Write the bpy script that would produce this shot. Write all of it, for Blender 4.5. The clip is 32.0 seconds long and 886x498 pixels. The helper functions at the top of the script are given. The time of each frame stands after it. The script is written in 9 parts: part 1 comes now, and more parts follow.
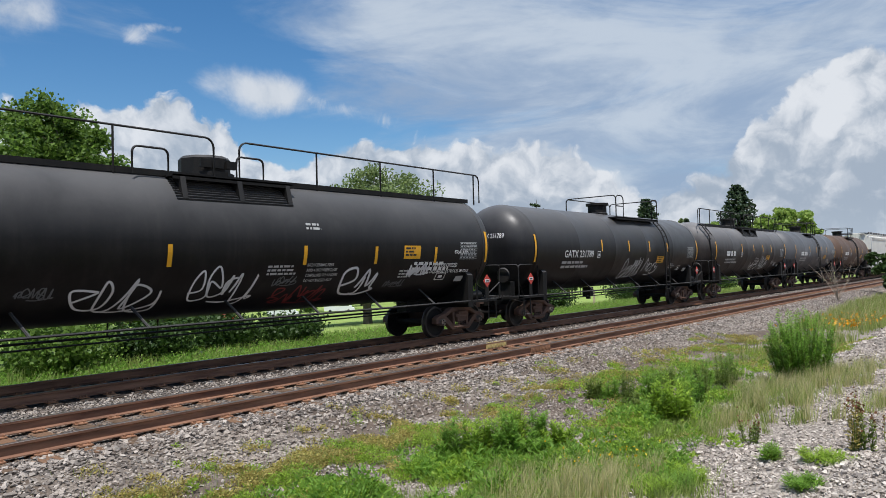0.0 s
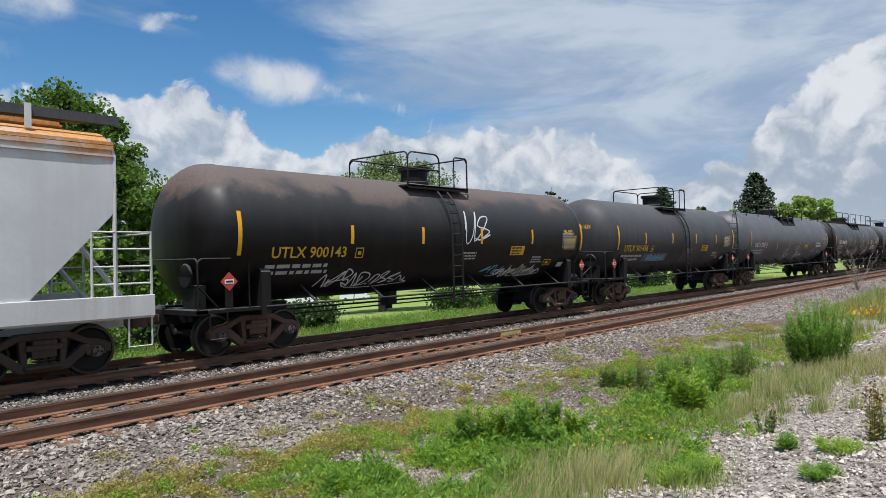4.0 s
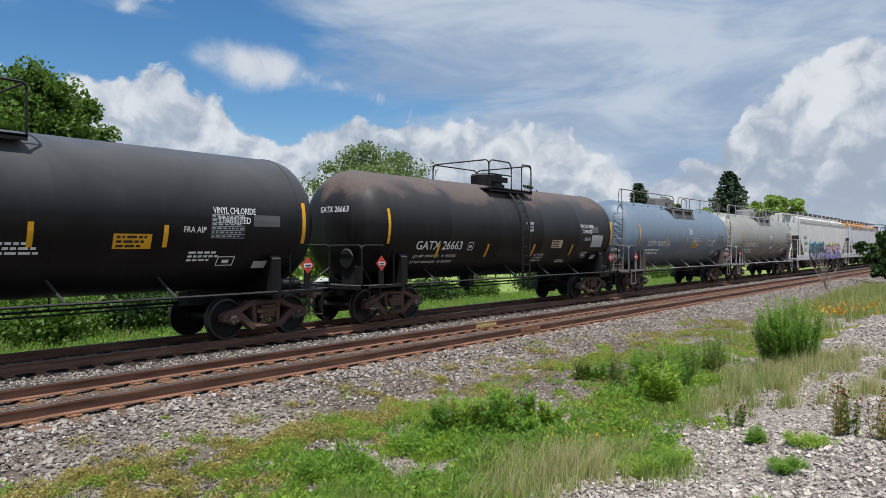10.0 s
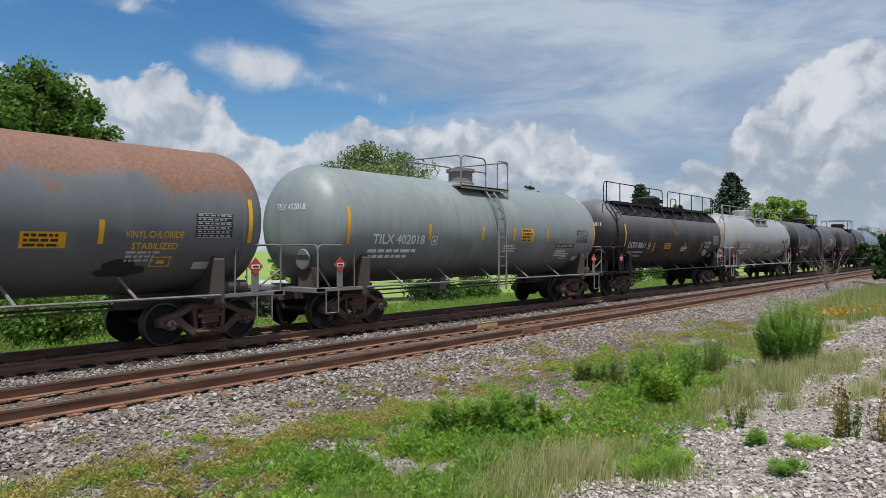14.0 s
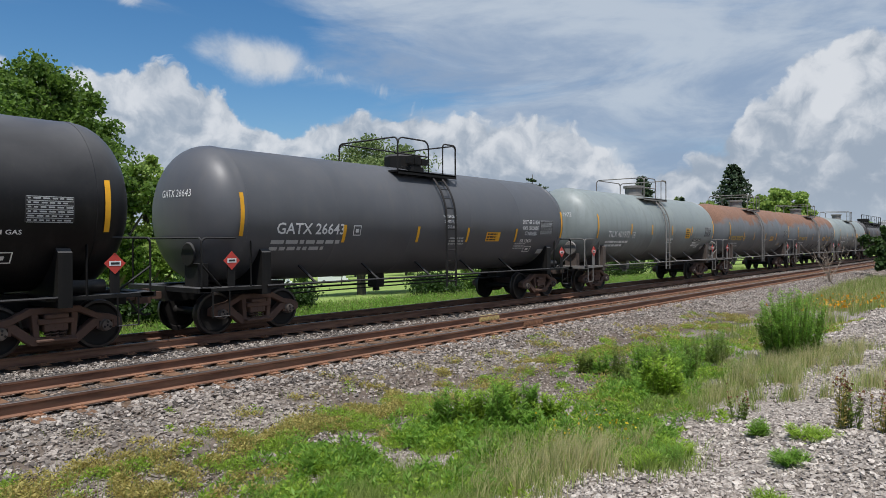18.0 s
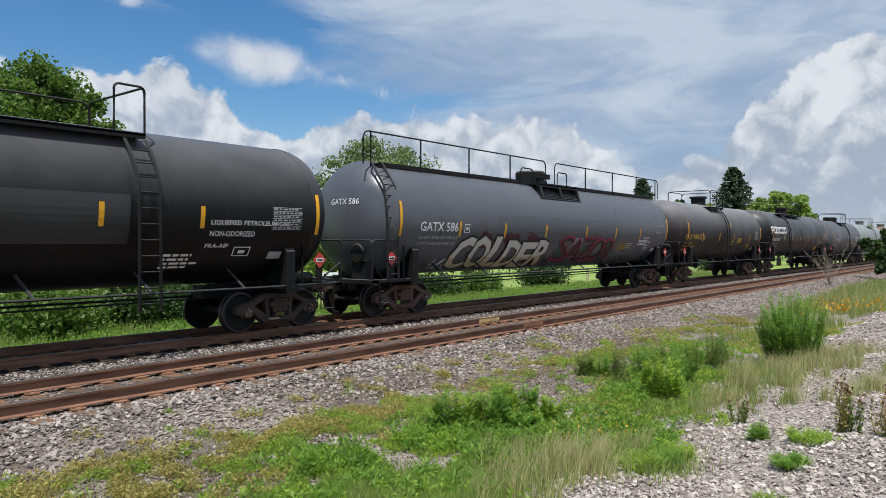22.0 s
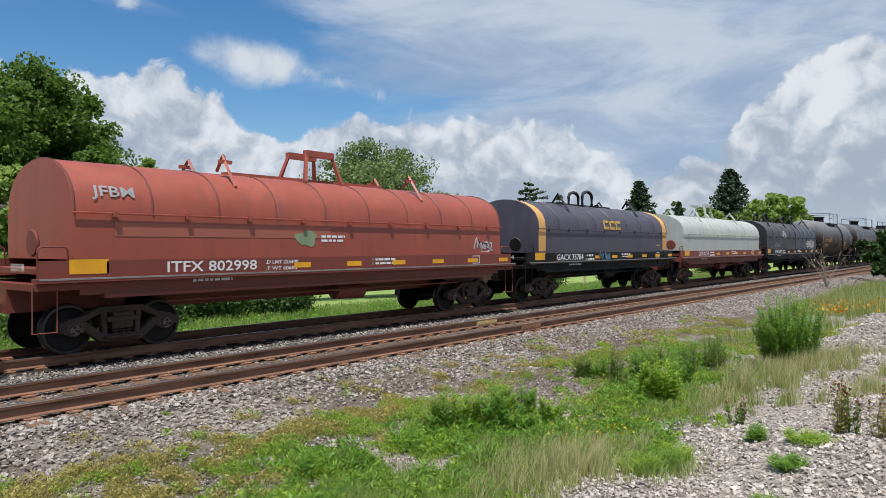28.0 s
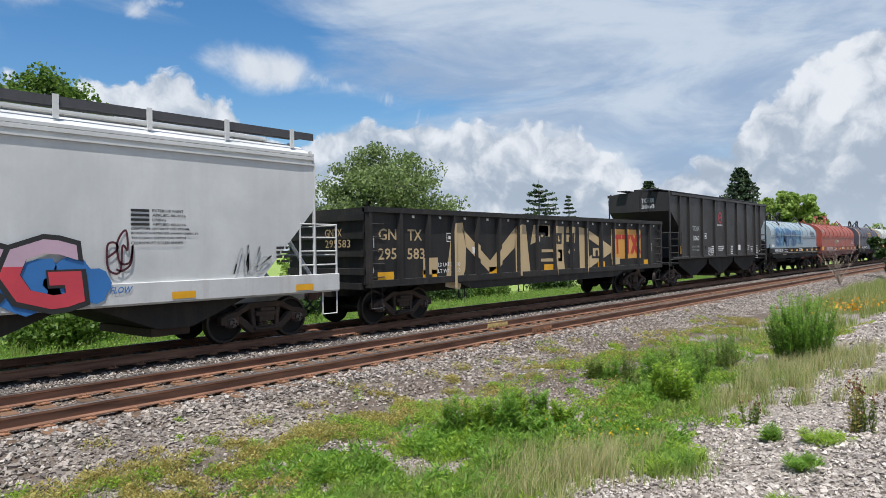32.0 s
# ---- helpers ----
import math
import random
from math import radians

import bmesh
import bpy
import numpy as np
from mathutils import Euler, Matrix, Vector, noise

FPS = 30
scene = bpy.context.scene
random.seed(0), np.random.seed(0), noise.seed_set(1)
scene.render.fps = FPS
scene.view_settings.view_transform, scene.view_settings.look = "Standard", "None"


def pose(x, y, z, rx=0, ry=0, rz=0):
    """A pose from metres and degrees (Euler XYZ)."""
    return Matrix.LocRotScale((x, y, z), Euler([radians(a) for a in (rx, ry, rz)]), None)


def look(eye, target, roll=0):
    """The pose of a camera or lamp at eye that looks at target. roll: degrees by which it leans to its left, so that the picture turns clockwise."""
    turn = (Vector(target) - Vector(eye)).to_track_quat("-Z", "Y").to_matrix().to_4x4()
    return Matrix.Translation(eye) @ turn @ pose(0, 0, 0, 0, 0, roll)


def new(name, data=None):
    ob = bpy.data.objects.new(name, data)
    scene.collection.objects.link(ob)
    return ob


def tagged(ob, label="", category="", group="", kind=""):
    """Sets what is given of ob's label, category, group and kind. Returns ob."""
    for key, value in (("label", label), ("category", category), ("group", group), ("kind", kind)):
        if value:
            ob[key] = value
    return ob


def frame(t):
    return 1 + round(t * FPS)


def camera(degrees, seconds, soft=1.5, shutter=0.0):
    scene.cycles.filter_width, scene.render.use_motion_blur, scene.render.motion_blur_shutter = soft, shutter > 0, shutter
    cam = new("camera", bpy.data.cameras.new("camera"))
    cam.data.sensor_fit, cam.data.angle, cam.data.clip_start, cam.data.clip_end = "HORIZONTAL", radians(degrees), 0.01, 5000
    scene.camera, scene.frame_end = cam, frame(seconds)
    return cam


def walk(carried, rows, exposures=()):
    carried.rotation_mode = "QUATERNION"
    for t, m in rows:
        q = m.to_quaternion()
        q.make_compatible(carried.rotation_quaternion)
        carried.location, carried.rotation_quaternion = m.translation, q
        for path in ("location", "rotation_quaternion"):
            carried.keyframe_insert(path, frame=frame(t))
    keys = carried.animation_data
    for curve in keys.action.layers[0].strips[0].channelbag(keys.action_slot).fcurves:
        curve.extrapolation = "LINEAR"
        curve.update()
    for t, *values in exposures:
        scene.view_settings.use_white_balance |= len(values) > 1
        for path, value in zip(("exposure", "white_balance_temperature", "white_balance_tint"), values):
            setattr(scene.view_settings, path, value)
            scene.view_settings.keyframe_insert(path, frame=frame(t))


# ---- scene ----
# ---------------------------------------------------------------- camera
cam = camera(64.2, 32.0, soft=0.6, shutter=0.0)
PATH = [
    (0.0, (-0.003, -0.013, 2.014), (38.427, 31.942, 3.448), -1.50),
    (0.5, (-0.003, -0.016, 2.013), (38.372, 31.999, 3.564), -1.37),
    (1.0, (-0.003, -0.012, 2.015), (38.351, 32.025, 3.625), -1.24),
    (1.5, (-0.012, -0.012, 2.009), (38.421, 31.936, 3.516), -0.82),
    (2.0, (0.008, -0.014, 2.004), (38.405, 32.002, 2.806), -0.99),
    (2.5, (0.018, -0.015, 2.009), (38.200, 32.260, 2.726), -1.13),
    (3.0, (0.025, -0.009, 2.011), (37.965, 32.549, 2.736), -1.68),
    (3.5, (0.013, -0.013, 2.006), (37.743, 32.785, 2.809), -1.51),
    (5.5, (0.009, -0.010, 2.004), (37.998, 32.499, 2.021), -0.74),
    (6.0, (0.005, -0.011, 2.004), (38.171, 32.290, 2.060), -0.84),
    (6.5, (0.006, -0.006, 2.007), (38.289, 32.157, 2.083), -0.74),
    (7.0, (-0.006, -0.005, 2.002), (38.388, 32.025, 2.087), -0.61),
    (7.5, (-0.000, -0.005, 2.008), (38.482, 31.917, 2.055), -0.49),
    (8.0, (0.000, 0.009, 2.006), (38.613, 31.775, 2.095), -0.51),
    (8.5, (-0.008, 0.009, 2.004), (38.698, 31.660, 2.151), -0.31),
    (9.0, (-0.005, 0.011, 1.999), (38.748, 31.606, 2.151), -0.33),
    (9.5, (-0.005, 0.009, 2.002), (38.796, 31.545, 2.101), -0.20),
    (10.0, (-0.005, 0.010, 1.998), (38.810, 31.528, 1.994), -0.19),
    (10.5, (-0.009, 0.009, 2.004), (38.841, 31.484, 1.905), -0.19),
    (11.0, (0.001, 0.008, 1.997), (38.861, 31.469, 1.821), -0.24),
    (11.5, (-0.005, 0.008, 2.002), (38.801, 31.537, 1.805), -0.24),
    (12.0, (-0.006, 0.008, 2.002), (38.765, 31.580, 1.804), -0.24),
    (12.5, (-0.002, -0.000, 1.998), (38.781, 31.556, 1.815), -0.29),
    (13.0, (0.000, -0.000, 2.000), (38.800, 31.537, 1.880), 0.00),
    (13.5, (-0.000, 0.002, 2.003), (38.770, 31.575, 2.030), 0.06),
    (14.0, (-0.001, 0.003, 1.994), (38.743, 31.607, 2.031), -0.01),
    (14.5, (-0.010, -0.004, 1.994), (38.715, 31.625, 1.904), 0.01),
    (16.5, (-0.001, -0.007, 1.994), (38.762, 31.574, 1.764), -0.29),
    (17.0, (-0.004, -0.002, 1.993), (38.637, 31.728, 1.732), -0.46),
    (17.5, (-0.012, 0.004, 1.991), (38.666, 31.688, 1.610), -0.33),
    (18.0, (-0.002, 0.008, 1.992), (38.668, 31.701, 1.517), -0.18),
    (18.5, (0.000, -0.001, 1.992), (38.604, 31.771, 1.433), -0.33),
    (19.0, (0.003, -0.002, 1.992), (38.586, 31.793, 1.376), -0.49),
    (19.5, (0.005, 0.006, 1.990), (38.552, 31.844, 1.318), -0.50),
    (20.0, (0.003, 0.003, 1.994), (38.554, 31.835, 1.294), -0.42),
    (20.5, (0.001, 0.006, 1.992), (38.546, 31.847, 1.328), -0.12),
    (21.0, (-0.002, 0.006, 1.997), (38.555, 31.831, 1.310), 0.02),
    (21.5, (-0.001, 0.015, 2.002), (38.603, 31.786, 1.450), -0.06),
    (22.0, (-0.002, 0.011, 1.995), (38.666, 31.707, 1.652), -0.00),
    (22.5, (-0.001, 0.016, 2.000), (38.744, 31.618, 1.674), -0.11),
    (23.0, (-0.003, 0.006, 1.992), (38.757, 31.590, 1.673), -0.14),
    (23.5, (-0.005, 0.009, 1.999), (38.780, 31.561, 1.624), -0.37),
    (24.0, (-0.004, 0.018, 1.996), (38.811, 31.533, 1.582), -0.20),
    (24.5, (-0.000, 0.023, 1.996), (38.827, 31.522, 1.567), -0.31),
    (25.0, (0.000, 0.020, 1.989), (38.841, 31.503, 1.558), -0.20),
    (25.5, (-0.004, 0.016, 1.994), (38.855, 31.478, 1.571), -0.59),
    (27.5, (-0.007, 0.018, 1.992), (38.745, 31.611, 1.723), -0.26),
    (28.0, (-0.007, 0.018, 1.994), (38.789, 31.559, 1.787), -0.04),
    (28.5, (-0.009, 0.023, 1.994), (38.836, 31.504, 1.851), -0.28),
    (29.0, (-0.004, 0.016, 1.990), (38.836, 31.503, 1.936), -0.48),
    (29.5, (-0.008, 0.019, 1.993), (38.840, 31.497, 2.011), -0.37),
    (30.0, (-0.005, 0.017, 1.990), (38.775, 31.578, 2.021), -0.51),
    (30.5, (-0.001, 0.019, 1.990), (38.598, 31.801, 2.023), -0.45),
    (31.0, (-0.007, 0.022, 1.996), (38.477, 31.943, 1.974), -0.46),
    (31.5, (-0.013, 0.018, 1.990), (38.427, 31.993, 2.012), -0.63),
    (32.0, (-0.007, 0.017, 1.992), (38.355, 32.085, 2.007), -0.83),
]
walk(cam, [(t, look(e, a, r)) for t, e, a, r in PATH],
     [(0.0, 0.0), (3.5, 0.0), (6.0, -0.14), (7.2, -0.18), (8.5, -0.14), (10.0, -0.04), (11.5, -0.06), (13.0, -0.12), (17.0, -0.16), (20.0, -0.08), (22.0, 0.0), (25.0, 0.12), (28.0, 0.02), (30.0, 0.12), (31.0, 0.18), (32.0, 0.12)])

# ---------------------------------------------------------------- world and sun


def build_world():
    w = bpy.data.worlds.new("sky")
    scene.world = w
    w.use_nodes = True
    nt = w.node_tree
    nt.nodes.clear()
    N, K = nt.nodes.new, nt.links.new

    def put(sock, v):
        if isinstance(v, (int, float, tuple)):
            sock.default_value = v
        else:
            K(v, sock)

    def op(kind, a, b=0.0, c=0.0, clamp=False):
        n = N("ShaderNodeMath")
        n.operation, n.use_clamp = kind, clamp
        put(n.inputs[0], a), put(n.inputs[1], b), put(n.inputs[2], c)
        return n.outputs[0]

    def mix(fac, a, b):
        n = N("ShaderNodeMix")
        n.data_type = "RGBA"
        put(n.inputs[0], fac), put(n.inputs[6], a), put(n.inputs[7], b)
        return n.outputs[2]

    def step(x, lo, hi):
        n = N("ShaderNodeMapRange")
        n.interpolation_type = "SMOOTHSTEP"
        put(n.inputs[0], x), put(n.inputs[1], lo), put(n.inputs[2], hi)
        return n.outputs[0]

    def noise_tex(vec, scale, detail, rough=0.55, dist=0.0):
        n = N("ShaderNodeTexNoise")
        put(n.inputs["Vector"], vec)
        n.inputs["Scale"].default_value, n.inputs["Detail"].default_value = scale, detail
        n.inputs["Roughness"].default_value, n.inputs["Distortion"].default_value = rough, dist
        return n.outputs[0]

    tc = N("ShaderNodeTexCoord")
    nrm = N("ShaderNodeVectorMath")
    nrm.operation = "NORMALIZE"
    K(tc.outputs["Generated"], nrm.inputs[0])
    sep = N("ShaderNodeSeparateXYZ")
    K(nrm.outputs[0], sep.inputs[0])
    az = op("MULTIPLY", op("ARCTAN2", sep.outputs[0], sep.outputs[1]), 57.29578)
    el = op("MULTIPLY", op("ARCSINE", sep.outputs[2]), 57.29578)
    # flat sky chart, in degrees
    comb = N("ShaderNodeCombineXYZ")
    K(az, comb.inputs[0])
    K(el, comb.inputs[1])
    chart = comb.outputs[0]
    up = N("ShaderNodeVectorMath")
    up.operation = "ADD"
    K(chart, up.inputs[0])
    up.inputs[1].default_value = (-0.5, 1.1, 0.0)

    sky = N("ShaderNodeTexSky")
    sky.sky_type, sky.sun_disc = "NISHITA", False
    sky.sun_elevation, sky.sun_rotation = radians(66), radians(SUN_AZ)
    sky.air_density, sky.dust_density, sky.ozone_density = 1.0, 0.6, 2.5
    hsv = N("ShaderNodeHueSaturation")
    hsv.inputs["Saturation"].default_value = 1.32
    hsv.inputs["Value"].default_value = 0.125
    K(sky.outputs[0], hsv.inputs["Color"])

    def blob(a0, e0, sa, se, amp):
        x = op("DIVIDE", op("SUBTRACT", az, a0), sa)
        y = op("DIVIDE", op("SUBTRACT", el, e0), se)
        r2 = op("ADD", op("MULTIPLY", x, x), op("MULTIPLY", y, y))
        return op("MULTIPLY", op("EXPONENT", op("MULTIPLY", r2, -1.0)), amp)

    def total(items):
        s = items[0]
        for i in items[1:]:
            s = op("ADD", s, i)
        return s

    # thin high veil, thicker towards the right of the track
    streak = N("ShaderNodeMapping")
    streak.inputs["Scale"].default_value = (0.5, 1.6, 1.0)
    streak.inputs["Rotation"].default_value = (0, 0, 0.25)
    K(chart, streak.inputs[0])
    vn = noise_tex(streak.outputs[0], 0.09, 8, 0.6, 0.6)
    veil = step(op("ADD", op("MULTIPLY_ADD", vn, 1.5, -0.25), total([op("MULTIPLY", step(az, 34.0, 68.0), 0.42), blob(58, 15, 14, 5, 0.12), blob(29, 14.0, 12, 5.0, -0.2),
                                     blob(44, 11.4, 9, 1.5, -0.26), op("MULTIPLY", step(el, 7.0, 1.0), 0.25)])), 0.40, 0.90)
    vcol = mix(step(noise_tex(streak.outputs[0], 0.13, 9, 0.6, 0.5), 0.34, 0.62), (0.325, 0.43, 0.60, 1), (0.58, 0.66, 0.765, 1))
    base = mix(op("MULTIPLY", veil, 0.93), hsv.outputs[0], vcol)

    # soft grey puffs without a firm edge
    cn = noise_tex(chart, 0.17, 12, 0.62, 0.2)
    wisp = noise_tex(chart, 0.45, 10, 0.68, 0.8)
    puff = step(op("ADD", op("MULTIPLY", cn, 0.9), total([blob(37.0, 13.9, 3.0, 1.9, 0.62), blob(32.6, 15.2, 2.6, 1.9, 0.40), blob(19.0, 18.2, 3.6, 1.9, 0.5), blob(17.6, 14.8, 1.6, 1.2, 0.25)])), 0.66, 1.10)
    puff = op("MAXIMUM", puff, step(op("ADD", op("MULTIPLY", wisp, 0.9), total([blob(26.8, 17.5, 1.3, 0.7, 0.55), blob(28.8, 18.3, 2.2, 0.45, 0.42), blob(42.2, 12.9, 2.8, 0.6, 0.34), blob(45.2, 12.0, 2.6, 0.7, 0.30), blob(40.2, 13.7, 1.6, 0.6, 0.3)])), 0.66, 1.15))
    base = mix(op("MULTIPLY", puff, 0.9), base, mix(step(cn, 0.35, 0.65), (0.545, 0.61, 0.695, 1), (0.73, 0.77, 0.825, 1)))
    # heaped clouds: billows over an uneven skyline
    warp = N("ShaderNodeTexNoise")
    put(warp.inputs["Vector"], chart)
    warp.inputs["Scale"].default_value, warp.inputs["Detail"].default_value = 0.30, 5
    wv = N("ShaderNodeVectorMath")
    wv.operation = "MULTIPLY_ADD"
    K(warp.outputs["Color"], wv.inputs[0])
    wv.inputs[1].default_value = (3.6, 3.6, 0)
    K(chart, wv.inputs[2])

    def billow(shift):
        v = N("ShaderNodeVectorMath")
        v.operation = "ADD"
        K(wv.outputs[0], v.inputs[0])
        v.inputs[1].default_value = shift
        t = N("ShaderNodeTexVoronoi")
        t.voronoi_dimensions, t.feature, t.normalize = "2D", "SMOOTH_F1", True
        t.inputs["Scale"].default_value, t.inputs["Detail"].default_value = 0.34, 4
        t.inputs["Roughness"].default_value, t.inputs["Smoothness"].default_value = 0.52, 0.5
        K(v.outputs[0], t.inputs["Vector"])
        return op("SUBTRACT", 1.0, t.outputs["Distance"])

    h0, h1 = billow((0, 0, 0)), billow((-0.5, 1.0, 0))
    ws = N("ShaderNodeSeparateXYZ")
    K(wv.outputs[0], ws.inputs[0])
    line = N("ShaderNodeValToRGB")
    tops = ((0, 9), (15, 11), (21, 11.6), (26, 12.4), (30, 12.3), (32.8, 11.2), (34.6, 9.6), (37, 8.6), (42, 9.6), (47, 9.6), (51, 9.4), (56, 9.4), (61, 8.8), (63.6, 7.8), (65.2, 6.2), (67, 5.0), (69.5, 5.4),
            (71.5, 6.6), (73.5, 8.4), (75.2, 10.4), (77, 12.4), (79, 13.6), (82, 13.8), (88, 12.5), (100, 9))
    ramp = line.color_ramp
    while len(ramp.elements) < len(tops):
        ramp.elements.new(0.5)
    for e, (a, top) in zip(ramp.elements, tops):
        e.position = a / 100
    for e, (a, top) in zip(ramp.elements, tops):
        e.color = (top / 20, top / 20, top / 20, 1)
    put(line.inputs[0], op("MULTIPLY", op("SUBTRACT", ws.outputs[0], 1.8), 0.01, clamp=True))
    behind = op("MULTIPLY", step(op("ABSOLUTE", op("SUBTRACT", az, 52.0)), 60.0, 90.0), op("MULTIPLY", op("SUBTRACT", cn, 0.3), 30.0))
    depth = op("ADD", op("SUBTRACT", op("MULTIPLY", line.outputs[0], 20.0), op("SUBTRACT", ws.outputs[1], 1.8)), behind)
    m = op("ADD", depth, op("MULTIPLY", op("SUBTRACT", h0, 0.62), 4.2))
    dens = step(m, -0.25, 0.55)
    shade = total([op("MULTIPLY", op("SUBTRACT", h0, h1), 1.5), op("MULTIPLY", step(depth, 1.5, 8.0), -0.20), op("MULTIPLY", op("SUBTRACT", noise_tex(chart, 0.16, 6, 0.6, 0.6), 0.5), 1.5),
                   blob(54, 6.0, 8, 2.4, -0.12), blob(76.0, 8.4, 1.6, 2.4, -0.30), blob(82, 4.5, 6, 2.4, -0.12), blob(79.5, 12.0, 3, 2.2, 0.25), blob(64, 5.5, 2.2, 2.2, 0.25), blob(29, 10.5, 5, 2.5, 0.10)])
    lit = step(shade, -0.40, 0.42)
    ccol = mix(lit, (0.385, 0.46, 0.565, 1), (0.79, 0.825, 0.88, 1))
    out = mix(op("MULTIPLY", dens, 0.96), base, ccol)
    # haze at the horizon and the dull land below it
    out = mix(op("MULTIPLY", step(el, 4.5, 0.0), 0.45), out, (0.51, 0.60, 0.70, 1))
    out = mix(step(el, 0.0, -2.0), out, (0.12, 0.14, 0.09, 1))
    bg = N("ShaderNodeBackground")
    bg.inputs["Strength"].default_value = SKY
    K(out, bg.inputs[0])
    wo = N("ShaderNodeOutputWorld")
    K(bg.outputs[0], wo.inputs[0])


SUN_DIR = Vector((-0.31, -0.21, 0.927)).normalized()
SUN_AZ = math.degrees(math.atan2(SUN_DIR.x, SUN_DIR.y))
SKY = 0.95
build_world()
sun = new("sun", bpy.data.lights.new("sun", "SUN"))
sun.data.energy, sun.data.angle, sun.data.color = 5.0, radians(0.6), (1.0, 0.972, 0.945)
sun.matrix_world = look(SUN_DIR * 60, (0, 0, 0))

# ---------------------------------------------------------------- materials
MATS = {}


class Nodes:
    """Short hands for one node tree."""

    def __init__(self, name):
        self.m = bpy.data.materials.new(name)
        self.m.use_nodes = True
        self.t = self.m.node_tree
        self.bsdf = self.t.nodes["Principled BSDF"]
        self.tc = self.t.nodes.new("ShaderNodeTexCoord")

    def link(self, a, b):
        self.t.links.new(a, b)

    def put(self, sock, v):
        if isinstance(v, (int, float, tuple)):
            sock.default_value = v
        else:
            self.link(v, sock)

    def coords(self, scale=(1, 1, 1), world=False):
        mp = self.t.nodes.new("ShaderNodeMapping")
        mp.inputs["Scale"].default_value = scale
        if world:
            g = self.t.nodes.new("ShaderNodeNewGeometry")
            self.link(g.outputs["Position"], mp.inputs[0])
        else:
            self.link(self.tc.outputs["Object"], mp.inputs[0])
        return mp.outputs[0]

    def noise(self, vec, scale, detail=5, rough=0.55, dist=0.0):
        n = self.t.nodes.new("ShaderNodeTexNoise")
        self.put(n.inputs["Vector"], vec)
        n.inputs["Scale"].default_value, n.inputs["Detail"].default_value = scale, detail
        n.inputs["Roughness"].default_value, n.inputs["Distortion"].default_value = rough, dist
        return n.outputs[0]

    def math(self, kind, a, b=0.0, clamp=False):
        n = self.t.nodes.new("ShaderNodeMath")
        n.operation, n.use_clamp = kind, clamp
        self.put(n.inputs[0], a), self.put(n.inputs[1], b)
        return n.outputs[0]

    def ramp(self, x, lo, hi, a=0.0, b=1.0):
        n = self.t.nodes.new("ShaderNodeMapRange")
        self.put(n.inputs[0], x)
        n.inputs[1].default_value, n.inputs[2].default_value = lo, hi
        n.inputs[3].default_value, n.inputs[4].default_value = a, b
        return n.outputs[0]

    def mix(self, fac, a, b):
        n = self.t.nodes.new("ShaderNodeMix")
        n.data_type = "RGBA"
        self.put(n.inputs[0], fac), self.put(n.inputs[6], a), self.put(n.inputs[7], b)
        return n.outputs[2]

    def bump(self, h, strength=0.3, dist=0.01):
        n = self.t.nodes.new("ShaderNodeBump")
        n.inputs["Strength"].default_value, n.inputs["Distance"].default_value = strength, dist
        self.put(n.inputs["Height"], h)
        self.link(n.outputs[0], self.bsdf.inputs["Normal"])

    def random(self, island=False):
        if island:
            n = self.t.nodes.new("ShaderNodeNewGeometry")
            return n.outputs["Random Per Island"]
        return self.t.nodes.new("ShaderNodeObjectInfo").outputs["Random"]

    def done(self, color, rough=0.5, metal=0.0, spec=0.5):
        self.put(self.bsdf.inputs["Base Color"], color)
        self.put(self.bsdf.inputs["Roughness"], rough)
        self.put(self.bsdf.inputs["Metallic"], metal)
        self.put(self.bsdf.inputs["Specular IOR Level"], spec)
        return self.m


def rgb(*c):
    return (*c, 1.0)


def plain(name, color, rough=0.6, metal=0.0, vary=0.25, scale=6.0, bump=0.15):
    """A worn surface of one colour, with grain and blotches."""
    if name in MATS:
        return MATS[name]
    n = Nodes(name)
    c = n.coords()
    big, fine = n.noise(c, scale * 0.25, 6), n.noise(c, scale * 6, 4)
    lo = tuple(v * (1 - vary) for v in color)
    hi = tuple(min(1, v * (1 + vary)) for v in color)
    f = n.math("ADD", n.math("MULTIPLY", n.ramp(big, 0.3, 0.7), 0.7), n.math("MULTIPLY", fine, 0.3))
    if bump:
        n.bump(fine, bump, 0.004)
    MATS[name] = n.done(n.mix(f, rgb(*lo), rgb(*hi)), n.ramp(big, 0.3, 0.7, rough - 0.08, min(1, rough + 0.1)), metal)
    return MATS[name]


